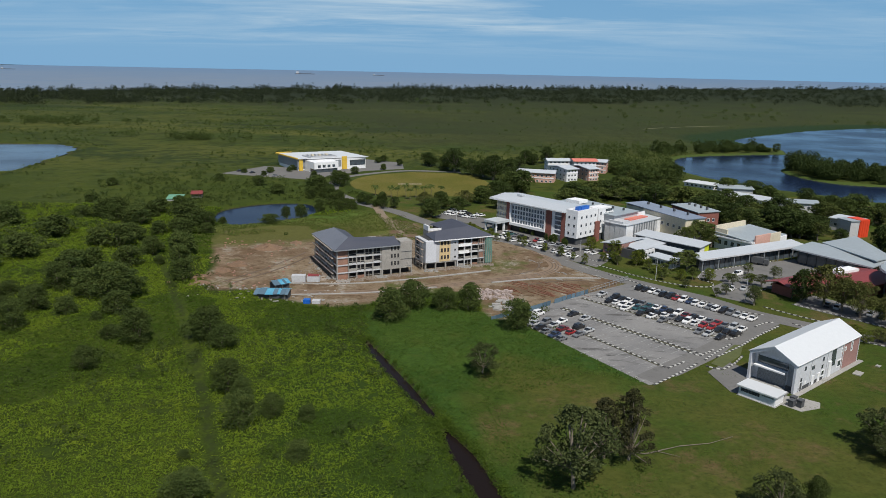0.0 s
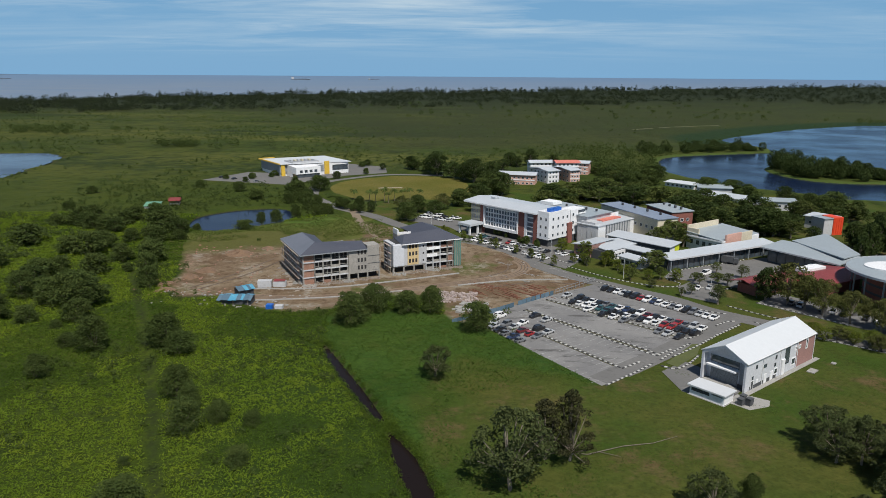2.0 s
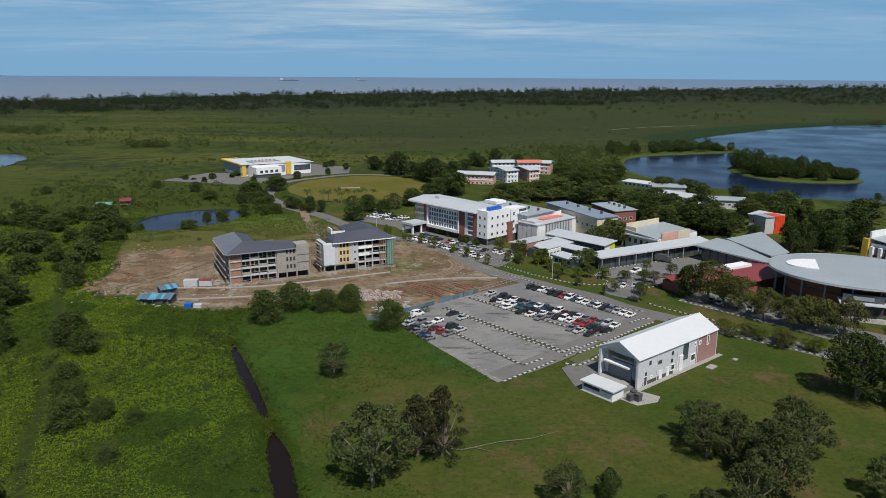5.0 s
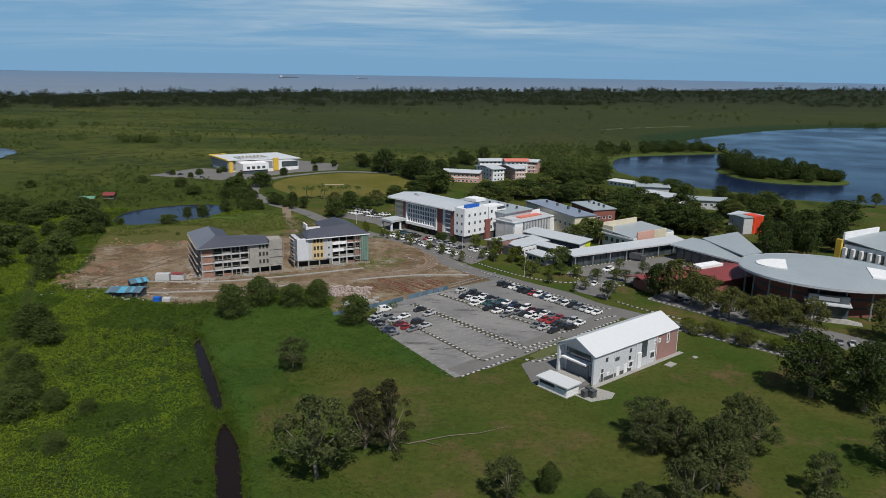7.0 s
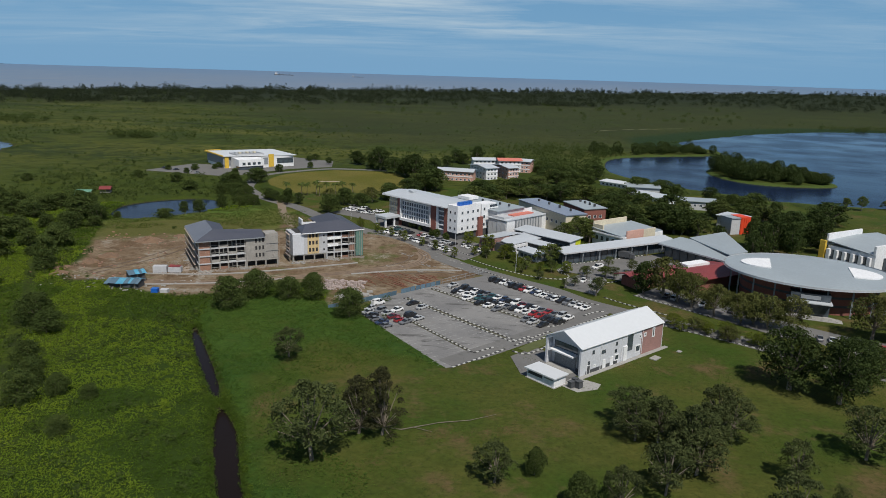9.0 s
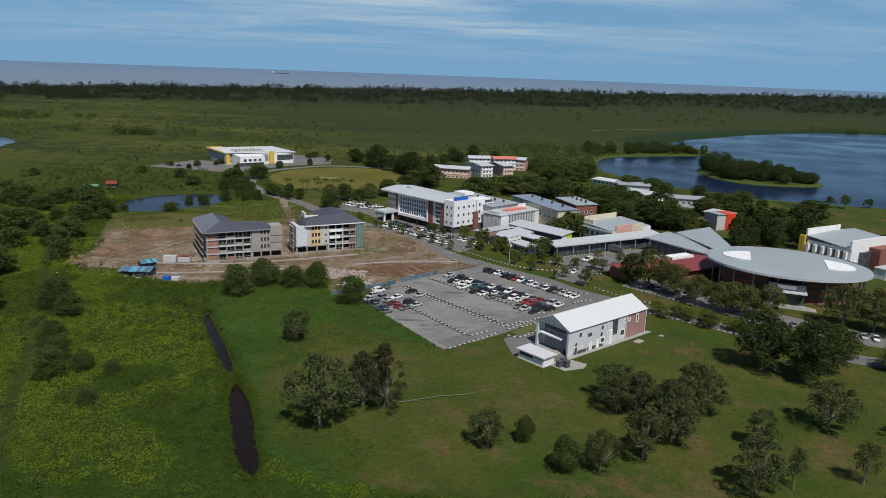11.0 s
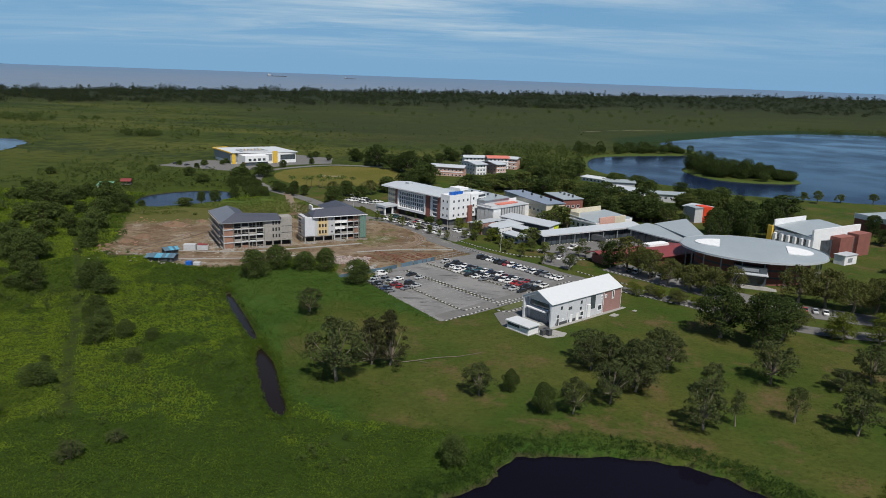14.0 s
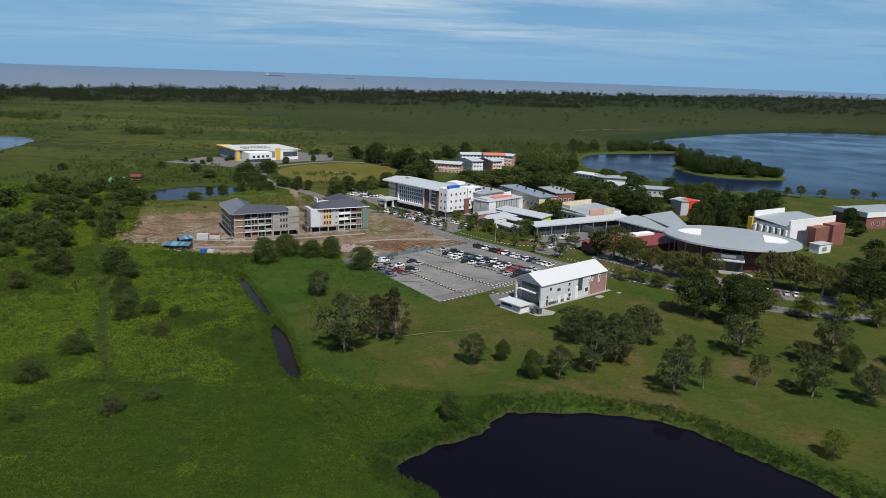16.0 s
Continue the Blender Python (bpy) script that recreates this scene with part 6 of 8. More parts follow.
def make_tree(kind, seed, thin=1.0):
    """A tree about 10 m wide and 10 m high, at the origin, out of sight until copied: trunk, limbs and crown."""
    rnd = np.random.default_rng(seed)
    py = random.Random(seed)
    spec = {
        'a': dict(leaf=LEAF, base=0.2, top=9.6, lobes=26, per=230, size=0.42, trunk=0.22, r=(1.5, 2.3), spread=3.5),
        'b': dict(leaf=LEAFGREY, base=1.5, top=10, lobes=38, per=120, size=0.34, trunk=0.20, r=(0.6, 1.5), spread=4.1),
        'c': dict(leaf=NEEDLE, base=0.3, top=10.5, lobes=56, per=110, size=0.26, trunk=0.20, r=(0.5, 1.1), spread=4.4),
        'd': dict(leaf=LEAFGREY, base=2.6, top=10, lobes=16, per=130, size=0.36, trunk=0.26, r=(1.1, 1.9), spread=3.0),
        'e': dict(leaf=LEAFDARK, base=0.8, top=10, lobes=36, per=160, size=0.36, trunk=0.30, r=(0.9, 1.8), spread=3.9),
        'f': dict(leaf=LEAFBRIGHT, base=0.8, top=10, lobes=22, per=150, size=0.36, trunk=0.22, r=(1.1, 1.9), spread=3.6),
        'o': dict(leaf=LEAFOLIVE, base=1.6, top=10, lobes=34, per=130, size=0.36, trunk=0.26, r=(0.8, 1.6), spread=4.0),
        'u': dict(leaf=LEAFUMBRELLA, base=2.8, top=9.8, lobes=26, per=140, size=0.38, trunk=0.30, r=(0.9, 1.4), spread=4.2),
    }[kind]
    lobes = []
    for k in range(spec['lobes']):
        f = (k + 0.5) / spec['lobes']
        z = spec['base'] + (spec['top'] - spec['base']) * (0.12 + 0.80 * f)
        if kind == 'c':
            env = spec['spread'] * (1.0 - 0.80 * f ** 1.3) * py.uniform(0.1, 1.0)
        elif kind == 'u':
            env = spec['spread'] * math.sqrt(max(0.05, 1 - f ** 3)) * py.uniform(0.2, 1.0)
        else:
            env = spec['spread'] * math.sqrt(max(0.08, 1 - (1.75 * f - 0.72) ** 2)) * py.uniform(0.35, 1.0)
        a = k * 2.39996 + py.uniform(-0.5, 0.5)
        r = py.uniform(*spec['r']) * (0.8 if f > 0.85 else 1)
        lobes.append(((env * math.cos(a), env * math.sin(a), min(z, spec['top'] - r * 0.8)), r))
    pts, ways = crown_points(rnd, lobes, int(spec['per'] * thin), 0.55)
    ways, pts = ways[pts[:, 2] > 0.1], pts[pts[:, 2] > 0.1]
    size = spec['size'] * thin ** -0.5 * rnd.uniform(0.6, 1.5, len(pts))
    cv, cf = leaf_cards(pts, size, rnd, outward=ways)
    root = thing("tree", "tree", "tree", 0, 0, -200)
    bm = bmesh.new()
    tr = spec['trunk']
    lean = (py.uniform(-0.5, 0.5), py.uniform(-0.5, 0.5))
    fork = Vector((lean[0], lean[1], spec['base'] + 0.9))
    limb(bm, (0, 0, -0.4), fork, tr * 1.25, tr)
    for c, r in lobes[::2]:
        limb(bm, fork, Vector(c) * 0.96, tr * 0.55, 0.05, 5)
    part("trunk", bm, BARK, root)
    crown = new("crown", mesh_of("crown", cv, cf, spec['leaf']))
    crown.parent = root
    return root


def make_palm(seed):
    rnd = random.Random(seed)
    root = thing("palm_tree", "palm", "palm", 0, 0, -200)
    bm = bmesh.new()
    limb(bm, (0, 0, -0.3), (0.15, 0.1, 4.2), 0.28, 0.22, 8)
    limb(bm, (0.15, 0.1, 4.2), (0.3, 0.1, 8.0), 0.22, 0.17, 8)
    part("trunk", bm, BARK, root)
    for k in range(16):
        a, dr = k * 2.39996, rnd.uniform(-0.4, 0.9)
        bm = bmesh.new()
        prev = None
        for s in range(7):
            t = s / 6
            rr, zz = 4.6 * t, 8.0 + 2.0 * math.sin(t * 2.2) * dr + 0.8 * t - 2.6 * t * t
            w = 0.75 * math.sin(math.pi * (0.12 + 0.85 * t))
            ca, sa = math.cos(a), math.sin(a)
            row = [bm.verts.new((0.3 + rr * ca - w * sa, 0.1 + rr * sa + w * ca, zz - w * 0.5)), bm.verts.new((0.3 + rr * ca, 0.1 + rr * sa, zz)), bm.verts.new((0.3 + rr * ca + w * sa, 0.1 + rr * sa - w * ca, zz - w * 0.5))]
            if prev:
                bm.faces.new((prev[0], prev[1], row[1], row[0]))
                bm.faces.new((prev[1], prev[2], row[2], row[1]))
            prev = row
        part("frond", bm, LEAF, root)
    return root


KINDS = {k: [make_tree(k, 11 * i + ord(k)) for i in range(n)] for k, n in (('a', 4), ('b', 4), ('c', 2), ('d', 2), ('e', 3), ('f', 2), ('o', 3), ('u', 2))}
FARKINDS = {k: [make_tree(k, 11 * i + ord(k), 0.45) for i in range(3)] for k in 'abeufo'}
KINDS['p'] = [make_palm(3), make_palm(8)]
LABELS = {
    'a': "dense rounded green bush tree with leaves to the ground", 'b': "grey-green broad tree with an open uneven crown",
    'c': "tall wispy casuarina with thin dark needles", 'd': "small tree with a bare leaning trunk", 'e': "large dark green rain tree with a dense crown",
    'f': "bright yellow-green roadside tree", 'o': "olive-brown roadside shade tree", 'u': "flat-topped dark umbrella tree", 'p': "tall palm with drooping fronds"}
pick = random.Random(21)


def plant(rows_, group):
    for x, y, w, h, k in rows_:
        if group == "trees on the lawn" and k == 'b':
            w, h = w * 1.1, h * 1.08
        src = pick.choice(FARKINDS[k] if y > 235 and k in FARKINDS else KINDS[k])
        m = pose(x, y, -0.05, 0, 0, pick.uniform(0, 360)) @ Matrix.Diagonal((w / 9.2, w / 9.2, h / 9.8, 1))
        ob = copy_thing(src, m)
        tagged(ob, LABELS[k], "palm" if k == 'p' else "tree", group)


plant([(21, 120, 15.0, 16.0, 'b'), (28.5, 131.8, 14.5, 12.8, 'c'), (33.5, 131.3, 12.5, 15.2, 'c'), (57, 114.9, 8.4, 7.9, 'b'), (65, 118, 4.7, 6.1, 'a'), (72, 106.7, 6.7, 7.9, 'a'),
       (79, 106.7, 7.5, 8.7, 'b'), (89, 112.8, 9.6, 10.6, 'b'), (88, 133.4, 9.3, 8.7, 'b'), (97, 123.1, 11.6, 12.3, 'b'), (109, 141.6, 10.4, 9.1, 'b'), (108, 101.5, 10.8, 11.0, 'b'),
       (116, 119, 7.2, 8.7, 'b'), (116, 103.6, 5.0, 9.0, 'd'), (135, 129.2, 11.8, 11.2, 'b')], "trees on the lawn")
plant([(131, 106.7, 7.3, 9.0, 'd'), (152, 126.2, 9.0, 5.6, 'b'), (163, 131.3, 11.0, 10.2, 'b'),
       (143, 101.5, 10.2, 11.2, 'b'), (162, 119, 6.9, 8.4, 'a'), (156, 98.5, 9.9, 9.3, 'b'), (133, 70.8, 7.0, 6.6, 'f'), (51, 82.1, 7.2, 6.8, 'a'), (4, 170.3, 9.8, 8.2, 'b'),
       (102, 130.3, 9.0, 9.6, 'b'), (95, 137.5, 7.5, 7.0, 'b'), (172, 111.8, 8.0, 8.0, 'b'), (180, 124.1, 9.0, 8.0, 'b'), (188, 103.6, 10.0, 10.0, 'b')], "trees on the lawn")
plant([(15, 205.2, 11.4, 9.8, 'a'), (0, 220.6, 9.7, 9.9, 'a'), (-8, 219.5, 9.7, 8.3, 'a'), (-19, 219.5, 12.0, 10.5, 'a'), (-24.5, 208.3, 12.6, 11.3, 'a')], "bushes along the building site")
plant([(-49, 137.5, 8.6, 9.0, 'a'), (-43.4, 142.6, 6.0, 6.2, 'a'), (-35, 141.6, 5.0, 4.4, 'a'), (-33, 125.1, 6.2, 5.0, 'a'), (-50, 110.8, 9.3, 6.0, 'a'), (-52, 92.3, 8.4, 6.5, 'a'),
       (-25, 78, 7.0, 4.3, 'b'), (-19, 85.1, 5.0, 3.1, 'b'), (-74, 186.7, 12.6, 10.8, 'a'), (-68, 181.6, 9.8, 7.4, 'a'), (-119, 220.6, 17.0, 13.0, 'a'), (-93, 182.6, 11.0, 11.0, 'a'),
       (-98, 164.1, 7.2, 7.0, 'a'), (-108, 250.3, 9.7, 12.4, 'a'), (-142, 227.7, 11.2, 10.6, 'a')], "bushes in the marsh")
plant([(-44, 72.8, 4.3, 2.5, 'a'), (-102, 184.7, 7.0, 4.7, 'a'), (-113, 198, 4.7, 3.8, 'a'), (-126, 204.1, 8.8, 6.2, 'a'), (-133, 188.8, 9.5, 9.9, 'a'),
       (-136, 205.2, 10.1, 9.5, 'a'), (-128, 220.6, 12.4, 10.6, 'a'), (-57, 153.9, 8.4, 9.5, 'a'), (-51, 145.7, 6.6, 8.6, 'a'), (-56, 124.1, 3.0, 2.4, 'a'),
       (-121, 281.1, 12.3, 10.3, 'a'), (-150, 287.3, 15.6, 11.0, 'a'), (-178, 264.7, 15.4, 10.9, 'a'), (-150, 251.3, 14.2, 8.5, 'a'), (-139, 333.4, 17.3, 12.4, 'a')], "bushes in the marsh")
plant([(-132, 279, 9.9, 8.1, 'a'), (-187, 303.7, 17.1, 10.3, 'a'), (-222, 323.2, 15.6, 10.0, 'a'), (-101, 343.5, 11.6, 5.0, 'a'), (-96.5, 357, 6.0, 6.6, 'a'), (-89, 358.6, 7.8, 7.6, 'a'),
       (-83, 376, 7.7, 7.6, 'a'), (-73, 379, 6.2, 7.0, 'a'), (-123.6, 340, 5.3, 3.6, 'a'), (-98, 441.2, 19.0, 10.7, 'a'), (-89, 465.8, 17.0, 10.2, 'a'), (-120, 427.8, 10.5, 5.7, 'a'), (-144, 467.8, 9.6, 5.3, 'a')], "bushes round the pond")
plant([(53, 306.7, 8.2, 6.6, 'f'), (62, 298.5, 8.5, 7.3, 'f'), (70, 287.3, 7.5, 6.5, 'a'), (87, 279, 13.6, 8.6, 'u'), (109, 325.2, 19.0, 10.3, 'u'), (98, 237, 8.3, 6.7, 'd'), (88, 245.2, 4.2, 3.5, 'd'),
       (80, 255.4, 5.4, 3.4, 'd'), (103, 372.4, 7.7, 9.5, 'p'), (109, 368.3, 7.0, 8.6, 'p'), (-50, 427.8, 6.1, 8.0, 'p'), (-41, 428.8, 5.8, 9.6, 'p'), (-35, 429.9, 6.4, 8.6, 'p'), (-30, 432.9, 6.0, 8.0, 'p')], "campus trees")
plant([(-22, 371.4, 14.0, 10.4, 'a'), (-18, 396, 12.5, 10.3, 'a'), (-8, 389.9, 12.3, 8.5, 'a'), (5, 417.6, 16.4, 10.6, 'a'), (-28, 403.2, 10, 8, 'o'), (118, 269.8, 7, 5.5, 'd'), (110, 276, 6, 5, 'd'),
       (-4, 407.3, 13, 9, 'o'), (14, 401.1, 12, 10, 'e'), (20, 411.4, 14, 11, 'e'), (60, 288.3, 4.5, 4.5, 'f'), (76, 269.8, 5, 3.5, 'u'), (100, 290.3, 9, 6, 'u')], "campus trees")
plant([(134, 163.1, 17.5, 16.5, 'e'), (143, 155.9, 16.0, 17.0, 'e'), (153, 163.1, 15.0, 13.4, 'e'), (122, 238, 14.2, 15.0, 'o'), (129, 227.7, 12.4, 12.1, 'o'), (134, 219.5, 11.6, 10.9, 'o'),
       (140, 212.4, 11.4, 10.7, 'o'), (147, 208.3, 11.4, 10.7, 'o'), (153, 206.2, 12.4, 11.7, 'o'), (176, 202.1, 15.0, 14.1, 'o'), (184, 198, 16.4, 14.5, 'o'), (191, 192.9, 15.2, 12.1, 'o')], "roadside trees")
plant([(197, 177.5, 17.0, 18.4, 'e'), (206, 175.4, 16.3, 20.4, 'e'), (173, 165.2, 11.8, 9.0, 'f'), (183, 162.1, 13.1, 9.8, 'f'), (193, 159, 12.1, 9.1, 'f'), (126, 205.2, 6, 3.6, 'f'), (131, 201.1, 7, 4.6, 'f'),
       (137, 193.9, 7, 4.0, 'f'), (144, 186.7, 8, 5.0, 'f'), (150, 181.6, 8, 5, 'o'), (214, 191.8, 16, 15, 'o'), (222, 183.6, 15, 15, 'e'), (206, 195.9, 14, 13, 'o'), (163, 173.4, 9, 7, 'o'), (202, 165.2, 10, 7, 'f'), (212, 165.2, 11, 8, 'f')], "roadside trees")
plant([(205, 323.2, 20.3, 17.8, 'e'), (218, 329.3, 17.7, 17.8, 'e'), (190, 320.1, 15.6, 12.0, 'e'), (250, 382.7, 24.3, 12.7, 'e'), (230, 355, 16, 13, 'e'), (196, 308.8, 9, 8, 'f'), (273, 327.3, 10.8, 12.1, 'e'),
       (288, 436, 8.7, 7.5, 'u'), (296, 432.9, 7.9, 9.3, 'u'), (314, 437.1, 8.1, 6.8, 'u'), (339, 442.2, 8.3, 7.0, 'u'), (352, 440.1, 6.5, 5.3, 'u'), (266, 304.7, 10, 9, 'e'), (242, 247.2, 14, 11, 'e'), (252, 237, 14, 12, 'e'), (236, 234.9, 12, 10, 'o')], "trees by the east lawn")

plant([(-145.6, 258, 10, 8, 'a'), (-132, 258, 13, 9, 'a'), (-104, 243, 9, 9, 'a'), (-118, 277, 13, 10, 'a'), (-122, 263, 5, 4, 'a'), (-131, 311, 12, 9, 'a'), (-165, 349, 14, 8, 'a'), (-152, 365, 12, 8, 'a'),
       (-176, 339, 12, 8, 'a'), (-197, 343, 10, 7, 'a'), (-214, 385, 10, 6, 'a'), (-171, 469, 9, 6, 'a'), (-140, 457, 9, 6, 'a'), (-121, 428, 10, 7, 'a'), (-230, 440, 9, 6, 'a'), (-140, 345, 12, 8, 'e'), (-128, 330, 11, 8, 'e'),
       (-114, 221, 15, 10, 'e'), (-110, 206, 11, 8, 'a'), (-146, 240, 14, 9, 'e'), (-160, 330, 12, 8, 'e'), (-144, 312, 10, 7, 'a')], "bushes in the marsh")
plant([(175, 294, 9, 14, 'e'), (181, 299, 10, 17, 'e'), (190, 309, 13, 19, 'e'), (196, 303, 12, 17, 'e'), (203, 318, 14, 18, 'e'), (214, 314, 13, 15, 'e'), (217, 329, 15, 18, 'e'), (186, 322, 12, 13, 'e'),
       (105, 331, 19, 11, 'u'), (99, 323, 12, 9, 'u'), (110, 322, 11, 8, 'u')], "dark trees behind the canteen")
plant([(126, 233, 12, 12, 'o'), (144, 212, 12, 11, 'o'), (199, 193, 14, 13, 'o'), (116, 242, 11, 12, 'e'), (170, 166, 9, 7, 'f'), (155, 182, 8, 6, 'f')], "roadside trees")
plant([(95.6, 125.3, 10, 9, 'b'), (102.2, 129.8, 11, 10, 'b'), (88.7, 139.3, 12, 9, 'b'), (92.9, 132.9, 10, 10, 'b'), (109.7, 136.0, 11, 9, 'b'), (97.1, 120.6, 12, 10, 'b')], "trees on the lawn")
plant([(-112, 493, 7, 6, 'a'), (-100, 507, 6, 5, 'a'), (-88, 521, 7, 6, 'a'), (-70, 548, 6, 5, 'a'), (-60, 572, 7, 6, 'e'), (-150, 500, 5, 4, 'a'), (-168, 512, 6, 4, 'a'), (-76, 596, 8, 6, 'a')], "trees round the far car park")
plant([(-46, 424, 6, 8.6, 'p'), (-38, 423, 5.6, 7.8, 'p'), (-26, 436, 6, 8.2, 'p'), (-20, 437, 5.6, 7.4, 'p'), (-60, 430, 6, 7.6, 'p')], "palms by the sports field")
plant([(172, 353, 13, 10, 'e'), (167, 342, 12, 9, 'u'), (176, 338, 9, 7, 'e'), (74, 265, 4, 3.2, 'u'), (92, 248, 6, 4, 'd'), (101, 246, 6.5, 4.5, 'd'), (106, 262, 7, 4.5, 'u')], "campus trees")
# denser belts, planted along lines and patches with chance gaps
belt = random.Random(33)


def tree_belt(rows_, label):
    """Far trees that merge into one another: trunks and crowns in one mesh."""
    V, F, M, mats = [], [], [], []
    base = 0
    for x, y, w, h, k in rows_:
        m = np.array(pose(x, y, -0.05, 0, 0, pick.uniform(0, 360)) @ Matrix.Diagonal((w / 9.2, w / 9.2, h / 9.8, 1)))
        for ob in pick.choice(FARKINDS[k]).children:
            me = ob.data
            if me.materials[0] not in mats:
                mats.append(me.materials[0])
            co = np.empty(len(me.vertices) * 3)
            me.vertices.foreach_get("co", co)
            V.append(co.reshape(-1, 3) @ m[:3, :3].T + m[:3, 3])
            for p in me.polygons:
                F.append([v + base for v in p.vertices])
                M.append(mats.index(me.materials[0]))
            base += len(me.vertices)
    me = bpy.data.meshes.new("tree_belt")
    me.from_pydata(np.concatenate(V).tolist(), [], F)
    for mt in mats:
        me.materials.append(mt)
    me.polygons.foreach_set("material_index", np.array(M, np.int32))
    tagged(new("tree_belt", me), label, "woods", kind="stuff")


def belt_of(n, spots, jitter, w, h, kinds, group, joined=False):
    rows_ = []
    P = np.array(spots, float)
    for i in range(n):
        t = (i + belt.random()) / n * (len(P) - 1)
        j = min(int(t), len(P) - 2)
        p = P[j] + (P[j + 1] - P[j]) * (t - j)
        s = belt.uniform(0.75, 1.3)
        rows_.append((p[0] + belt.uniform(-jitter, jitter), p[1] + belt.uniform(-jitter, jitter), w * s, h * s * belt.uniform(0.85, 1.1), belt.choice(kinds)))
    if joined:
        tree_belt(rows_, group)
    else:
        plant(rows_, group)


belt_of(10, [(30, 452.4), (22, 483.2), (-4, 534.5), (-20, 563.2), (-40, 575.6)], 5, 17, 14, 'eea', "trees along the sports field")
belt_of(7, [(14, 437.1), (18, 455), (26, 466)], 6, 14, 9, 'eau', "trees along the sports field")
belt_of(34, [(58, 411.4), (70, 442.2), (96, 452.4), (128, 431.9), (150, 415.5)], 10, 18, 9, 'uue', "thick dark umbrella trees behind the wings", True)
belt_of(26, [(128, 382.7), (140, 360.1), (156, 349), (163, 364), (150, 396)], 9, 17, 11, 'eeu', "dark dense trees behind the canteen", True)
belt_of(16, [(100, 493.5), (125, 514), (145, 534.5), (160, 560.2)], 8, 14, 9, 'eau', "green trees along the lake shore", True)
belt_of(12, [(168, 483.2), (185, 462.7), (215, 431.9), (232, 411.4)], 8, 14, 9, 'ea', "green trees along the lake shore", True)
belt_of(10, [(112, 563.2), (122, 538.6), (104, 507.8)], 8, 13, 10, 'ea', "dark green trees round the hostels", True)
belt_of(8, [(10, 514), (24, 560.2), (46, 601.2), (80, 616.6)], 8, 14, 12, 'e', "dark green trees round the hostels", True)
belt_of(9, [(186, 396), (204, 388), (230, 374)], 7, 13, 8, 'eua', "green trees between the roofs and the lake", True)
belt_of(9, [(114, 452), (126, 474), (134, 500), (142, 530)], 6, 12, 7, 'eua', "dark trees on the lake side of the campus", True)
belt_of(12, [(-4, 339.6), (14, 321.1), (34, 300.6), (50, 282.1)], 1.5, 3.0, 4.2, 'df', "young street trees")
belt_of(10, [(18, 347.8), (34, 327.3), (46, 312.9)], 2.0, 3.2, 3.4, 'a', "shrubs before the white block")
belt_of(14, [(-150, 514), (-128, 530.4), (-108, 555), (-80, 591)], 8, 6, 4, 'a', "low shrubs round the far car park", True)
belt_of(20, [(-230, 257.5), (-190, 247.2), (-160, 308.8), (-200, 349.8), (-150, 360.1), (-118, 308.8)], 12, 11, 8, 'a', "bushes in the marsh")
belt_of(14, [(-175, 221.6), (-150, 211.3), (-160, 185.7), (-128, 170.3)], 8, 8, 6, 'a', "bushes in the marsh")
belt_of(10, [(-100, 452.4), (-96, 421.7), (-80, 403.2), (-62, 382.7)], 4, 8, 7, 'a', "bushes round the pond")

belt_of(12, [(-92, 448), (-78, 418), (-58, 400), (-44, 392)], 5, 7, 6, 'ae', "bushes along the far road")
belt_of(14, [(112, 208), (128, 200), (146, 187), (160, 176)], 2, 6, 4.6, 'fo', "shrubs along the road verge")
belt_of(14, [(54, 296), (68, 281), (80, 270), (97, 262), (112, 261)], 4, 5.5, 4.8, 'ufd', "street trees before the pavilions")

for roots in (*KINDS.values(), *FARKINDS.values()):
    for root in roots:
        for ob in (*root.children_recursive, root):
            bpy.data.objects.remove(ob)


# ---- stuff that nobody could count ----
srng = np.random.default_rng(77)


def height_at(x, y):
    """The land's height, by the grid."""
    i = np.clip(np.searchsorted(gx, x) - 1, 0, len(gx) - 2)
    j = np.clip(np.searchsorted(gy, y) - 1, 0, len(gy) - 2)
    f, g = (x - gx[i]) / (gx[i + 1] - gx[i]), (y - gy[j]) / (gy[j + 1] - gy[j])
    return (Z[j, i] * (1 - f) + Z[j, i + 1] * f) * (1 - g) + (Z[j + 1, i] * (1 - f) + Z[j + 1, i + 1] * f) * g


def tufts(name, label, x, y, per, spread_, size, lift, material, flat=0.35, slim=1.0):
    m = len(x)
    cx, cy = np.repeat(x, per) + srng.normal(0, spread_, m * per), np.repeat(y, per) + srng.normal(0, spread_, m * per)
    cz = height_at(cx, cy) + srng.random(m * per) ** 1.2 * np.repeat(lift * np.ones(m), per)
    s = np.repeat(size * np.ones(m), per) * srng.uniform(0.6, 1.4, m * per)
    v, f = leaf_cards(np.stack([cx, cy, cz], 1), s, srng, flat, 0.25, slim)
    ob = new(name, mesh_of(name, v, f, material))
    return tagged(ob, label, "plants", kind="stuff")


def free_of_water(x, y, gap=1.0):
    ok = np.ones(len(x), bool)
    for p in (FRONT_POND, SITE_POND, LEFT_LAKE, DITCH):
        ok &= side_dist(p, x, y) < -gap
    lake = np.minimum(side_dist(RIGHT_LAKE, x, y), -np.maximum(side_dist(ISLE, x, y), side_dist(SPIT, x, y)))
    return ok & (lake < -gap)


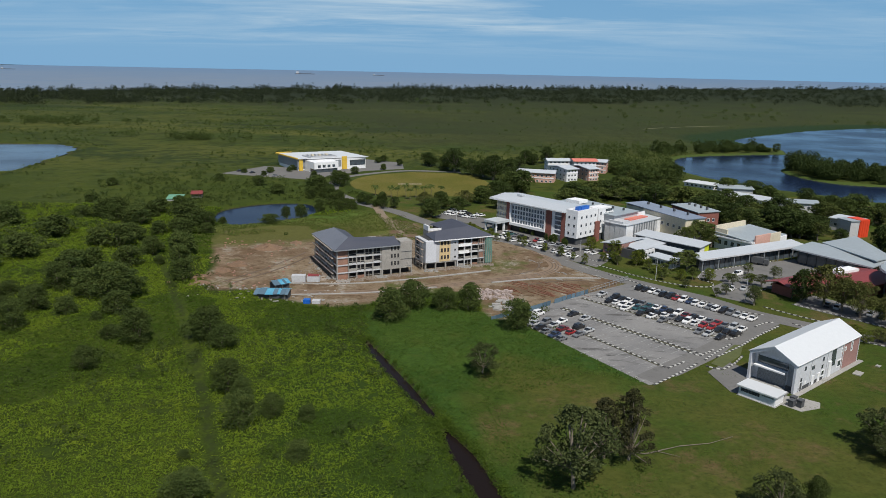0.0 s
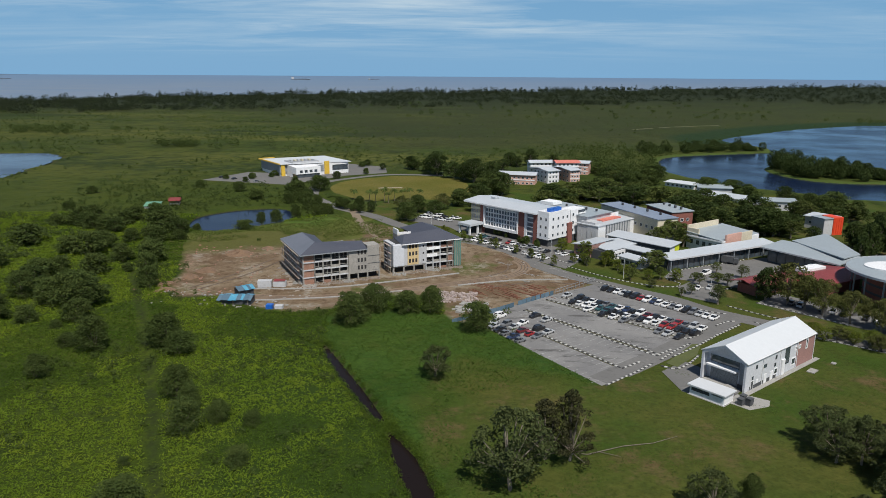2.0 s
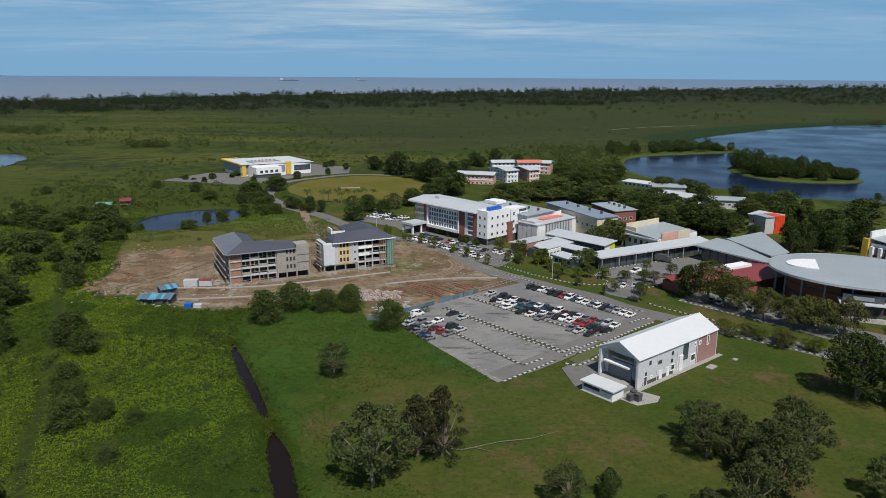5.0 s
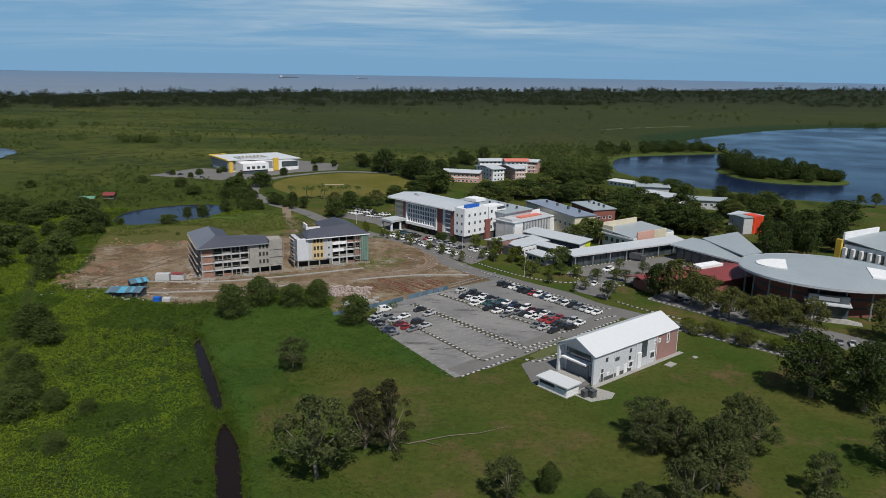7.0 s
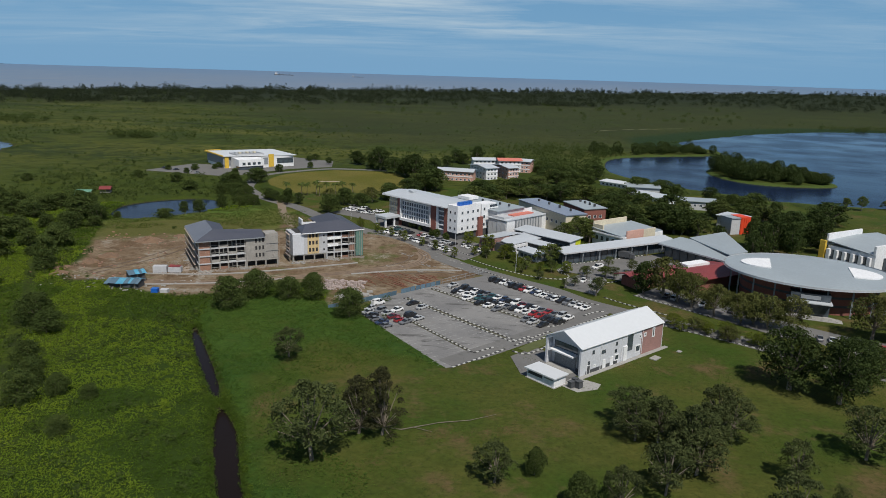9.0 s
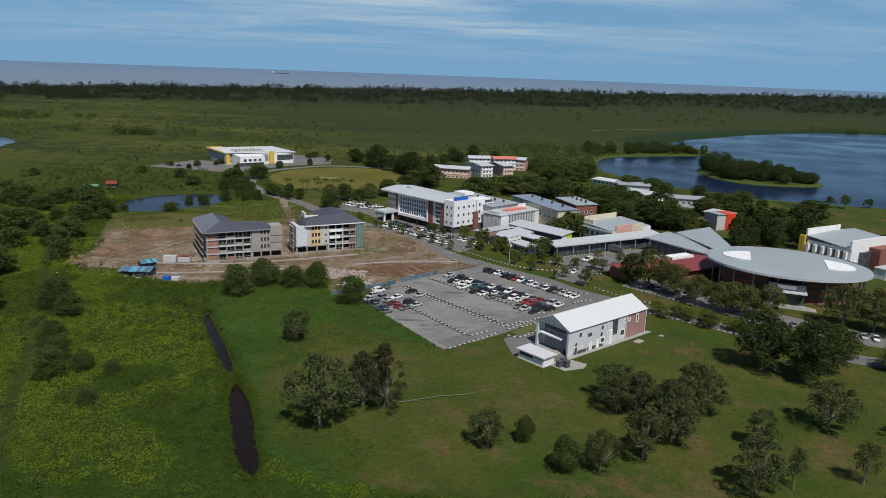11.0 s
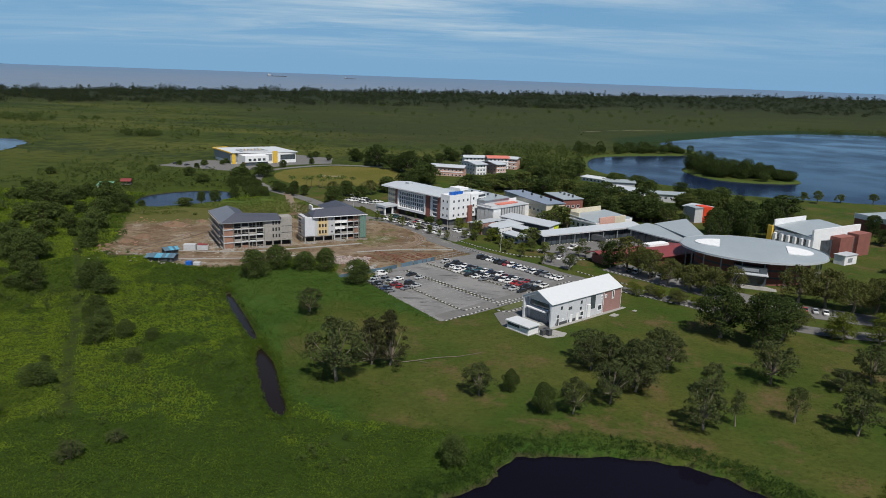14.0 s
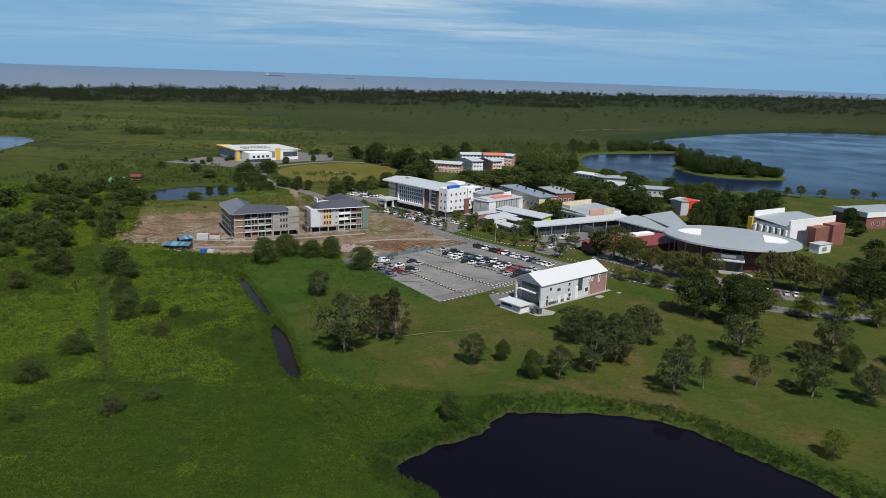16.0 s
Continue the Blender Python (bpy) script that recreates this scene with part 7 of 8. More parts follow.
# fern carpet of the marsh, thick near the camera's line, in low domes
n = 235000
yy = 34 + 342 * srng.random(n) ** 1.5
xx = 62 - (100 + (yy + 70) * 0.78) * srng.random(n)
ok = (side_dist(SITE, xx, yy) < -2) & (side_dist(LAWN, xx, yy) < -1) & free_of_water(xx, yy, 0.3) & ((xx < 24) | (yy < 100)) & (side_dist(LUSH, xx, yy) + 5 * (bumps(xx, yy, 4, 49) - 0.5) < 0)
dome = bumps(xx, yy, 3.2, 41) * 0.6 + bumps(xx, yy, 1.7, 44) * 0.4
ok &= (side_dist(MEADOW, xx, yy) < 0) & ((xx < -62) | (yy < 300)) & (bumps(xx, yy, 9, 40) + 0.9 * dome > 0.42) & (side_dist(CARPARK, xx, yy) < -0.5) & ((line_dist(TRACK, xx, yy) > 1.3 + 1.6 * bumps(xx, yy, 7, 52)) | (yy < 96) | (srng.random(n) < 0.06))
xx, yy, dome = xx[ok], yy[ok], dome[ok]
deep = bumps(xx, yy, 26, 43) + 0.55 * bumps(xx, yy, 8, 46) + 0.02 * np.clip(side_dist(DEEP, xx, yy), -8, 8) > 0.80
tufts("marsh_fern", "bright yellow-green fern and sedge carpet", xx[~deep], yy[~deep], 3, 0.40, 0.33 + yy[~deep] * 0.0026, 0.12 + 1.5 * np.clip(dome[~deep] - 0.2, 0, 1), FERN, 0.5, 0.42)
tufts("marsh_sedge", "deep green sedge and creeper carpet", xx[deep], yy[deep], 3, 0.40, 0.33 + yy[deep] * 0.0026, 0.12 + 1.3 * np.clip(dome[deep] - 0.2, 0, 1), SEDGE, 0.5, 0.42)
def woods(name, label, x, y, per, wide, tall, size, material=LEAFDARK):
    m = len(x)
    base = height_at(x, y)
    hh = tall * srng.uniform(0.6, 1.25, m)
    d = srng.normal(size=(m * per, 3))
    d /= np.linalg.norm(d, axis=1)[:, None] / srng.uniform(0.7, 1.0, (m * per, 1))
    c = np.stack([np.repeat(x, per), np.repeat(y, per), np.repeat(base + hh * 0.52, per)], 1) + d * np.stack([np.repeat(wide * np.ones(m), per), np.repeat(wide * np.ones(m), per), np.repeat(hh * 0.5, per)], 1)
    v, f = leaf_cards(c, size * srng.uniform(0.6, 1.4, m * per), srng, 0.0, outward=d)
    ob = new(name, mesh_of(name, v, f, material))
    return tagged(ob, label, "woods", kind="stuff")


# darker shrubs in the carpet and round the banks
n = 5200
yy = 60 + 420 * srng.random(n)
xx = 30 - (70 + (yy + 70) * 0.75) * srng.random(n)
ok = (side_dist(SITE, xx, yy) < 1.5) & (side_dist(LAWN, xx, yy) < -1) & (side_dist(LUSH, xx, yy) < -1) & free_of_water(xx, yy) & (xx + 0.95 * yy < 240) & (bumps(xx, yy, 30, 42) + 0.5 * bumps(xx, yy, 8, 45) > 0.84)
ok &= (side_dist(FARPARK, xx, yy) < -2) & (line_dist(MAIN_ROAD, xx, yy) > 7) & (side_dist(MEADOW, xx, yy) < -1) & ((yy > 165) | (srng.random(n) < 0.3))
woods("marsh_shrubs", "low dark shrubs scattered in the marsh", xx[ok], yy[ok], 34, srng.uniform(0.7, 1.7, ok.sum()), 2.0, 0.55, LEAF)
# rough bank round the dark pond
k = np.arange(2600)
pp = np.array(FRONT_POND)[(k * 7) % len(FRONT_POND)]
cc = np.mean(np.array(FRONT_POND), 0)
out_ = (pp - cc) / np.linalg.norm(pp - cc, axis=1)[:, None]
pp = pp + out_ * srng.uniform(0.3, 6.0, (2600, 1)) + srng.normal(0, 1.2, (2600, 2))
ok = free_of_water(pp[:, 0], pp[:, 1], 0.1) & (pp[:, 1] > 40)
woods("bank_reeds", "rough green reeds along the pond bank", pp[ok, 0], pp[ok, 1], 14, srng.uniform(0.3, 0.8, ok.sum()), 0.9, 0.30, REED)
# ragged sedge along the ditch
pp = np.array(DITCH)[(np.arange(1800) * 5) % len(DITCH)] + srng.normal(0, 0.8, (1800, 2))
ok = free_of_water(pp[:, 0], pp[:, 1], 0.0)
woods("ditch_sedge", "ragged sedge hanging over the ditch banks", pp[ok, 0], pp[ok, 1], 14, srng.uniform(0.4, 0.9, ok.sum()), 1.5, 0.30, SEDGE)
k = 70
gx_, gy_ = srng.normal(-5.6, 1.3, k), srng.normal(144.0, 2.6, k)
woods("ditch_sedge", "green sedge closing the ditch between its two pools", gx_, gy_, 22, 0.8, 2.0, 0.34, SEDGE)
# rough grass on the lawn and the lush bank
n = 130000
yy = 48 + 175 * srng.random(n) ** 1.2
xx = -60 + 270 * srng.random(n)
tall_ = np.maximum(side_dist(LUSH, xx, yy), side_dist(BANKGREEN, xx, yy)) > 0
ok = ((side_dist(LAWN, xx, yy) > 0.5) | tall_) & (side_dist(CARPARK, xx, yy) < -0.5) & free_of_water(xx, yy, 0.4) & (bumps(xx, yy, 12, 47) + 0.6 * bumps(xx, yy, 3, 48) > np.where(tall_, 0.45, 1.05))
tufts("rough_grass", "uneven tussocks of grass in the lawn", xx[ok], yy[ok], 2, 0.5, np.where(tall_[ok], 0.55, 0.34), np.where(tall_[ok], 0.5, 0.12), GRASS, 0.6, 0.45)
# rough grass on the strip between the pond and the building site
n = 15000
xx, yy = srng.uniform(-126, 14, n), srng.uniform(308, 382, n)
ok = (side_dist(MEADOW, xx, yy) + 8 * (bumps(xx, yy, 6, 53) - 0.5) > 0) & free_of_water(xx, yy, 0.5) & (bumps(xx, yy, 9, 54) > 0.35)
tufts("meadow_grass", "rough yellow-green grass between pond and building site", xx[ok], yy[ok], 3, 0.7, 0.8, 0.5, leafy("dry_grass", (0.120, 0.160, 0.036), (0.190, 0.190, 0.060), (0.084, 0.120, 0.026)), 0.5, 0.5)
# scrub on the far plain
n = 18000
rr_, aa_ = 330 + 1300 * srng.random(n) ** 1.5, np.radians(srng.uniform(-44, 44, n))
xx, yy = rr_ * np.sin(aa_), rr_ * np.cos(aa_)
ok = free_of_water(xx, yy, 3) & (side_dist(PITCH, xx, yy) < -6) & ((xx + 0.9 * yy < 250) | (yy > 600) | (xx < -70)) & (bumps(xx, yy, 70, 50) + 0.55 * bumps(xx, yy, 19, 51) > 0.74)
ok &= ~((xx > -190) & (xx < -50) & (yy > 485) & (yy < 615)) & ~((xx > 0) & (xx < 130) & (yy > 470) & (yy < 600))
ok &= (side_dist(FARPARK, xx, yy) < -2) & (line_dist(MAIN_ROAD, xx, yy) > 7) & (line_dist(FIELD_LANE, xx, yy) > 5) & (side_dist(MEADOW, xx, yy) < -1)
ok &= (side_dist(DARKPLAIN, xx, yy) < 0) | (srng.random(n) < 0.12)
big = srng.random(ok.sum()) ** 3
woods("plain_scrub", "dark scrub bushes dotted over the far plain", xx[ok], yy[ok], 26, 1.1 + 2.4 * big, 1.6 + 3.4 * big, 0.85, LEAF)


# coastal forest belt
n = 6400
aa_ = srng.uniform(-46, 46, n)
gone = srng.random(n)
ss = shore(aa_) - 30 - (shore(aa_) - wood_edge(aa_) + 60) * gone
keep = bumps(aa_ * 30, ss, 60, 60) + 0.5 * bumps(aa_ * 90, ss, 60, 61) > 0.25 + 0.55 * gone
aa_, ss = np.radians(aa_[keep]), ss[keep]
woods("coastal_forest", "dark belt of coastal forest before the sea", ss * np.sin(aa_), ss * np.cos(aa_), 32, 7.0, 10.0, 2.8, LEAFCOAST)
n = 900
aa_ = srng.uniform(-46, 46, n)
ss = shore(aa_) - 25 - 90 * srng.random(n)
keep = bumps(aa_ * 40, ss * 0, 60, 62) + 0.4 * bumps(aa_ * 160, ss * 0, 60, 63) > 0.62
aa_, ss = np.radians(aa_[keep]), ss[keep]
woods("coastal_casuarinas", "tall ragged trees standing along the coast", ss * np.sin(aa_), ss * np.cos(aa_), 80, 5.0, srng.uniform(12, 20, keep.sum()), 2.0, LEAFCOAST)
# islet, spit and lake shore
n = 900
xx, yy = srng.uniform(250, 345, n), srng.uniform(525, 640, n)
ok = side_dist(ISLE, xx, yy) > 5
woods("islet_woods", "thick green trees on the lake islet", xx[ok][:80], yy[ok][:80], 700, srng.uniform(3.5, 6.5, 80), np.interp(xx[ok][:80], (255, 290, 340), (14.5, 13, 6)) * srng.uniform(0.7, 1.1, 80), 1.05, LEAFDARK)
n = 900
xx, yy = srng.uniform(165, 325, n), srng.uniform(690, 775, n)
ok = side_dist(SPIT, xx, yy) > 4
woods("spit_woods", "green trees along the lake spit", xx[ok][:56], yy[ok][:56], 460, srng.uniform(3.5, 6.0, 56), srng.uniform(5, 12.5, 56), 1.1, LEAFDARK)
xx = np.concatenate([srng.uniform(100, 168, 60), srng.uniform(100, 190, 50), srng.uniform(640, 900, 60)])
yy = np.concatenate([srng.uniform(560, 640, 60), srng.uniform(650, 760, 50), srng.uniform(1190, 1230, 60)])
ok = free_of_water(xx, yy, 4)
woods("shore_woods", "green thickets along the lake shore", xx[ok], yy[ok], 100, 4.5, 8.0, 1.1, LEAF)
# clumps on the plain at the left
xx = np.concatenate([srng.normal(-560, 60, 60), srng.normal(-300, 12, 14), srng.normal(-285, 40, 24), srng.uniform(-1000, 700, 150)])
yy = np.concatenate([srng.normal(900, 25, 60), srng.normal(735, 8, 14), srng.normal(745, 14, 24), srng.uniform(1250, 1900, 150)])
woods("plain_thickets", "thickets standing on the open plain", xx, yy, 80, 5.0, 7.0, 1.5, LEAF)


# ---- vehicles ----
CAR_PAINT = {
    "white": (0.72, 0.72, 0.72), "silver": (0.40, 0.41, 0.42), "grey": (0.15, 0.155, 0.165), "black": (0.018, 0.018, 0.020),
    "dark blue": (0.025, 0.040, 0.090), "red": (0.30, 0.030, 0.032), "teal": (0.030, 0.085, 0.092), "dark red": (0.14, 0.020, 0.024)}


def paint_of(name, c):
    m, nt, n, l, b = nodes_of(name.replace(" ", "_") + "_car_paint")
    pos = n.new("ShaderNodeNewGeometry").outputs["Position"]
    l.new(mixc(n, l, ramp(n, l, noise_node(n, l, pos, 1.5, 3), 0.35, 0.75), c, tuple(v * 0.8 for v in c)), b.inputs["Base Color"])
    b.inputs["Roughness"].default_value = 0.32
    b.inputs["Coat Weight"].default_value = 0.5
    return m


def loft(sections, closed=True):
    """Skin a row of cross sections, each a list of points."""
    bm = bmesh.new()
    rings = [[bm.verts.new(p) for p in s] for s in sections]
    for a, b in zip(rings[:-1], rings[1:]):
        for k in range(len(a)):
            bm.faces.new((a[k], a[(k + 1) % len(a)], b[(k + 1) % len(b)], b[k]))
    bm.faces.new(rings[0][::-1])
    bm.faces.new(rings[-1])
    bmesh.ops.recalc_face_normals(bm, faces=bm.faces[:])
    return bm


def car_master(shape, colour, material):
    L, W, H, hood, deck, cab0, cab1 = {"saloon": (4.5, 1.76, 1.45, 0.86, 0.95, -0.15, 0.95), "hatch": (3.8, 1.68, 1.50, 0.88, 1.0, -0.2, 1.55), "suv": (4.6, 1.86, 1.75, 1.05, 1.12, -0.15, 1.95), "van": (4.9, 1.84, 2.0, 1.10, 1.9, 0.55, 2.3)}[shape]
    t = thing("car", "car", "car")
    hw = W / 2

    def ring(y, z, w):
        return [(-w, y, 0.28), (w, y, 0.28), (w * 1.02, y, z * 0.62), (w * 0.94, y, z), (-w * 0.94, y, z), (-w * 1.02, y, z * 0.62)]
    part("body", loft([ring(-L / 2, hood * 0.72, hw * 0.80), ring(-L / 2 + 0.25, hood * 0.9, hw * 0.96), ring(-L / 2 + 1.1, hood, hw), ring(0.2, hood + 0.04, hw), ring(L / 2 - 0.7, deck, hw), ring(L / 2 - 0.15, deck * 0.96, hw * 0.95), ring(L / 2, deck * 0.75, hw * 0.82)]), material, t)
    y0, y1 = -L / 2 + 1.15, min(cab1 + 0.75, L / 2 - 0.12)

    def cab(y, z, w):
        return [(-w, y, hood - 0.02), (w, y, hood - 0.02), (w * 0.86, y, z), (-w * 0.86, y, z)]
    part("glasshouse", loft([cab(y0, hood + 0.04, hw * 0.88), cab(y0 + 0.75, H - 0.06, hw * 0.90), cab(cab1 - 0.35, H - 0.06, hw * 0.90), cab(y1, deck + 0.04, hw * 0.86)]), CARGLASS, t, "dark car windows")
    part("roof", boxes((-hw * 0.77, hw * 0.77, y0 + 0.72, cab1 - 0.3, H - 0.062, H)), material, t)
    for s in (-1, 1):
        part("pillar", boxes((s * hw * 0.82 - 0.05, s * hw * 0.82 + 0.05, 0.05, 0.2, hood, H - 0.05)), material, t)
        part("headlight", boxes((s * hw * 0.62 - 0.18, s * hw * 0.62 + 0.18, -L / 2 + 0.02, -L / 2 + 0.12, 0.52, 0.66)), PALE, t)
        part("tail_light", boxes((s * hw * 0.66 - 0.15, s * hw * 0.66 + 0.15, L / 2 - 0.10, L / 2 - 0.01, 0.6, 0.74)), REDROOF, t)
        for yy_ in (-L / 2 + 0.85, L / 2 - 0.85):
            bm = bmesh.new()
            pts = [(0.31 * math.cos(a), 0.31 * math.sin(a)) for a in np.linspace(0, 2 * math.pi, 13)[:-1]]
            x0, x1 = s * (hw - 0.16), s * (hw + 0.02)
            a_ = [bm.verts.new((x0, yy_ + p, 0.31 + q)) for p, q in pts]
            b_ = [bm.verts.new((x1, yy_ + p, 0.31 + q)) for p, q in pts]
            for k in range(12):
                bm.faces.new((a_[k], a_[(k + 1) % 12], b_[(k + 1) % 12], b_[k]))
            bm.faces.new(a_[::-1])
            bm.faces.new(b_)
            part("wheel", bm, TYRE, t)
    return t


CARS = {}
for cname, c in CAR_PAINT.items():
    pm = paint_of(cname, c)
    for shp in ("saloon", "hatch", "suv", "van"):
        if shp == "van" and cname != "white":
            continue
        CARS[(shp, cname)] = car_master(shp, cname, pm)
drive = random.Random(9)
SHAPES = {"saloon": "saloon car", "hatch": "hatchback", "suv": "tall sport utility car", "van": "passenger van"}
PARKED = []


def park(x, y, yaw, colour=None, shape=None, where="parked in a car park bay", z=0.088):
    colour = colour or drive.choices(list(CAR_PAINT), (9, 5, 5, 7, 2, 1.2, 0.8, 0.8))[0]
    shape = shape or drive.choice(("saloon", "saloon", "hatch", "suv"))
    ob = copy_thing(CARS[(shape, colour)], pose(x, y, z, 0, 0, yaw - 90 + drive.uniform(-2.5, 2.5) + drive.choice((0, 180))))
    tagged(ob, f"{colour} {SHAPES[shape]} {where}", "car", "cars on the campus")


def park_row(p, q, n, yaw, gaps=(), colours=(), z=0.088, where="parked in a car park bay"):
    for k in range(n):
        if k in gaps:
            continue
        f = (k + 0.5) / n
        park(p[0] + (q[0] - p[0]) * f, p[1] + (q[1] - p[1]) * f, yaw, colours[k] if k < len(colours) and colours[k] else None, None, where, z)


W, K, S, G, R, B, T = "white", "black", "silver", "grey", "red", "dark blue", "teal"
park_row((61.4, 252.2), (92.6, 220.4), 18, 44, (), (K, K, W, S, K, K, R, W, B, W, W, G, W, K, G, S, W, W))
park_row((46.0, 243.4), (85.6, 209.9), 20, -44 + 90, (1,), (S, None, K, K, W, K, G, T, W, B, K, W, None, K, W, G, R, G, S, W))
park_row((43.5, 239.4), (82.2, 205.6), 20, -44 + 90, (0, 1), (None, None, K, W, W, W, T, T, K, K, W, G, None, W, W, R, R, K, K, K))
for x, y, c, s in ((22.4, 218.7, W, "van"), (20.4, 212.8, S, None), (24.0, 210.9, G, None), (26.6, 208.9, S, "saloon"), (29.3, 212.5, W, None), (28.8, 205.8, "dark red", None), (30.9, 202.9, R, "hatch"),
                   (33.0, 201.3, G, None), (34.0, 207.8, K, "suv"), (36.6, 205, S, None), (33.8, 219.8, K, None), (37.2, 216, S, None)):
    park(x, y, 45, c, s)
for x, y, c in ((20.4, 209.3, S), (21.9, 206, K), (23.6, 203.1, G), (25.7, 200.2, B), (27.6, 197.4, G)):
    park(x, y, 40, c)
for x, y, c in ((52.2, 227.5, W), (56.4, 223, K), (59.3, 220.5, W), (62.0, 217.1, G), (70.8, 207.8, G), (72.8, 205.8, S), (75.6, 203.3, K)):
    park(x, y, 45, c)
park(105.4, 274.5, 28, W, "van", "standing in the forecourt", 0.095)
park(96.4, 254.4, 60, W, None, "parked beside the road", 0.02)
park(101.0, 255.4, 60, S, None, "parked beside the road", 0.02)
x0_, y0_ = camp(-15, 25.6)
x1_, y1_ = camp(-15, -19.5)
park_row((x0_, y0_), (x1_, y1_), 14, 45, (5,), z=0.093, where="parked before the white block")
x0_, y0_ = camp(-13, -21.6)
x1_, y1_ = camp(-13, -38)
park_row((x0_, y0_), (x1_, y1_), 5, 45, (2,), (W, W, None, W, S), z=0.02, where="parked before the white block")
park_row((13, 328.5), (45, 293.5), 17, 45, (4, 11), (W, W, S, W, None, W, W, G, W, W, K, None, W, S, W, W, W), z=0.087, where="parked along the campus road")
park_row((-16, 381.6), (2, 370.4), 8, 30, (3,), (S, W, W, None, G, W, W, S), z=0.093, where="parked beside the porch")
park_row((-13, 387.8), (6, 376.5), 8, 30, (5,), (W, S, W, W, K, None, W, W), z=0.093, where="parked beside the porch")
park_row((122, 239), (150, 216.5), 11, 50, (2, 6), z=0.097, where="parked under roadside trees")
park_row((158, 201.1), (182, 189.8), 8, 70, (3,), z=0.097, where="parked under roadside trees")
park_row((205, 185.7), (235, 181.6), 8, 80, (2, 5), z=0.097, where="parked under roadside trees")
park_row((-176, 520), (-140, 498), 9, 60, (1, 2, 4, 5, 7), z=0.093, where="in the far car park")
x0_, y0_ = camp(62, -72.9)
for k in range(5):
    park(x0_ + 2.7 * k, y0_ + 2.5 * k, -45, W if k % 2 else None, None, "behind the dark classroom wing", 0.02)
for m_ in CARS.values():
    for ob in (*m_.children_recursive, m_):
        bpy.data.objects.remove(ob)

t = thing("lorry", "dark covered lorry standing in the forecourt", "lorry", 121, 292.4, 0.092, 60)
part("cab", loft([[(-1.1, -3.4, 0.5), (1.1, -3.4, 0.5), (1.0, -3.2, 2.5), (-1.0, -3.2, 2.5)], [(-1.1, -1.6, 0.5), (1.1, -1.6, 0.5), (1.05, -1.6, 2.6), (-1.05, -1.6, 2.6)]]), DARKGREY, t)
part("load_box", boxes((-1.2, 1.2, -1.4, 3.4, 0.8, 3.2)), DARKGREY, t)
for sx in (-1, 1):
    for wy in (-2.6, 1.4, 2.5):
        part("wheel", boxes((sx * 1.0 - 0.15, sx * 1.0 + 0.15, wy - 0.42, wy + 0.42, 0, 0.84)), TYRE, t)

# ---- painted kerbs and bay lines ----
KW = boxes((-0.46, 0.46, -0.16, 0.16, -0.1, 0.16))
KERB_W = bpy.data.meshes.new("kerb_stone")
KW.to_mesh(KERB_W)
KW.free()
KERB_K = KERB_W.copy()
KERB_W.materials.append(KERBWHITE)
KERB_K.materials.append(KERBBLACK)


def kerb(pts, z=0.09, smooth=True, fat=1.0):
    """A run of black and white kerb stones along a line."""
    t = thing("kerb", "black and white painted concrete kerb", "kerb", kind="structure")
    P = np.array(smooth_line(pts, 8) if smooth and len(pts) > 2 else pts, float)
    seg = np.linalg.norm(np.diff(P, axis=0), axis=1)
    total = np.concatenate([[0], np.cumsum(seg)])
    m = int(total[-1] / 0.94)
    for k in range(m):
        s = (k + 0.5) * 0.94
        x, y = np.interp(s, total, P[:, 0]), np.interp(s, total, P[:, 1])
        x2, y2 = np.interp(min(s + 0.4, total[-1]), total, P[:, 0]), np.interp(min(s + 0.4, total[-1]), total, P[:, 1])
        ob = new("kerb_stone", KERB_W if k % 2 else KERB_K)
        ob.parent = t
        ob.matrix_basis = pose(x, y, z, 0, 0, math.degrees(math.atan2(y2 - y, x2 - x))) @ Matrix.Diagonal((1, fat, 1, 1))
    return t


for pts in ([(39.3, 238.6), (77.8, 202.5)], [(30.4, 226.1), (65.2, 188.6)], [(30.6, 208.4), (53.8, 179.2)], [(44.8, 241.4), (84.0, 207.6)], [(60, 255), (94, 221.6)],
            [(53.8, 179.2), (60.0, 184.4)], [(65.2, 188.6), (71.0, 194.2)], [(77.8, 202.5), (83.6, 207.2)], [(90.0, 214.4), (94.5, 218.6), (98.5, 219.5)],
            [(47.4, 167.9), (56.5, 176.6), (63.4, 183.6)], [(69.6, 188.2), (78.5, 196.4), (88, 206.5), (99, 217)], [(64.8, 181.8), (68.2, 179.9), (72.4, 183.2), (77.8, 190.4)], [(65.6, 185.7), (72.0, 193.3), (78, 199.4)]):
    kerb(pts, fat=1.6)
kerb([(31.6, 227.2), (66.4, 189.7)], fat=1.4)
BEDSOIL = surf("weedy_bed_soil", (0.060, 0.058, 0.036), (0.085, 0.078, 0.050), 0.4, 2.5, 0.95, dirt=(0.045, 0.062, 0.018))
for p, q, w in (((31.0, 226.7), (65.8, 189.2), 1.1), ((39.3, 238.6), (77.8, 202.5), 1.9), ((30.6, 208.4), (53.8, 179.2), 1.5)):
    tagged(raw("pavement_bed", *ribbon([p, ((p[0] + q[0]) / 2, (p[1] + q[1]) / 2), q], w, -0.2, 0.096), BEDSOIL), "dark weedy soil strip between car park kerbs", "planting bed", kind="structure")
kerb([(103.5, 219.1), (112, 209.7), (124, 200.7), (137, 190.8), (151, 177.1)])
kerb([(52, 283.8), (64, 270), (77, 259.6), (88, 256.9), (92, 261.6), (88.6, 268.2), (92, 276)])
kerb([(54.0, 270.2), (67.0, 254.6), (79, 242.3), (91, 229.8), (97.5, 226.5)])
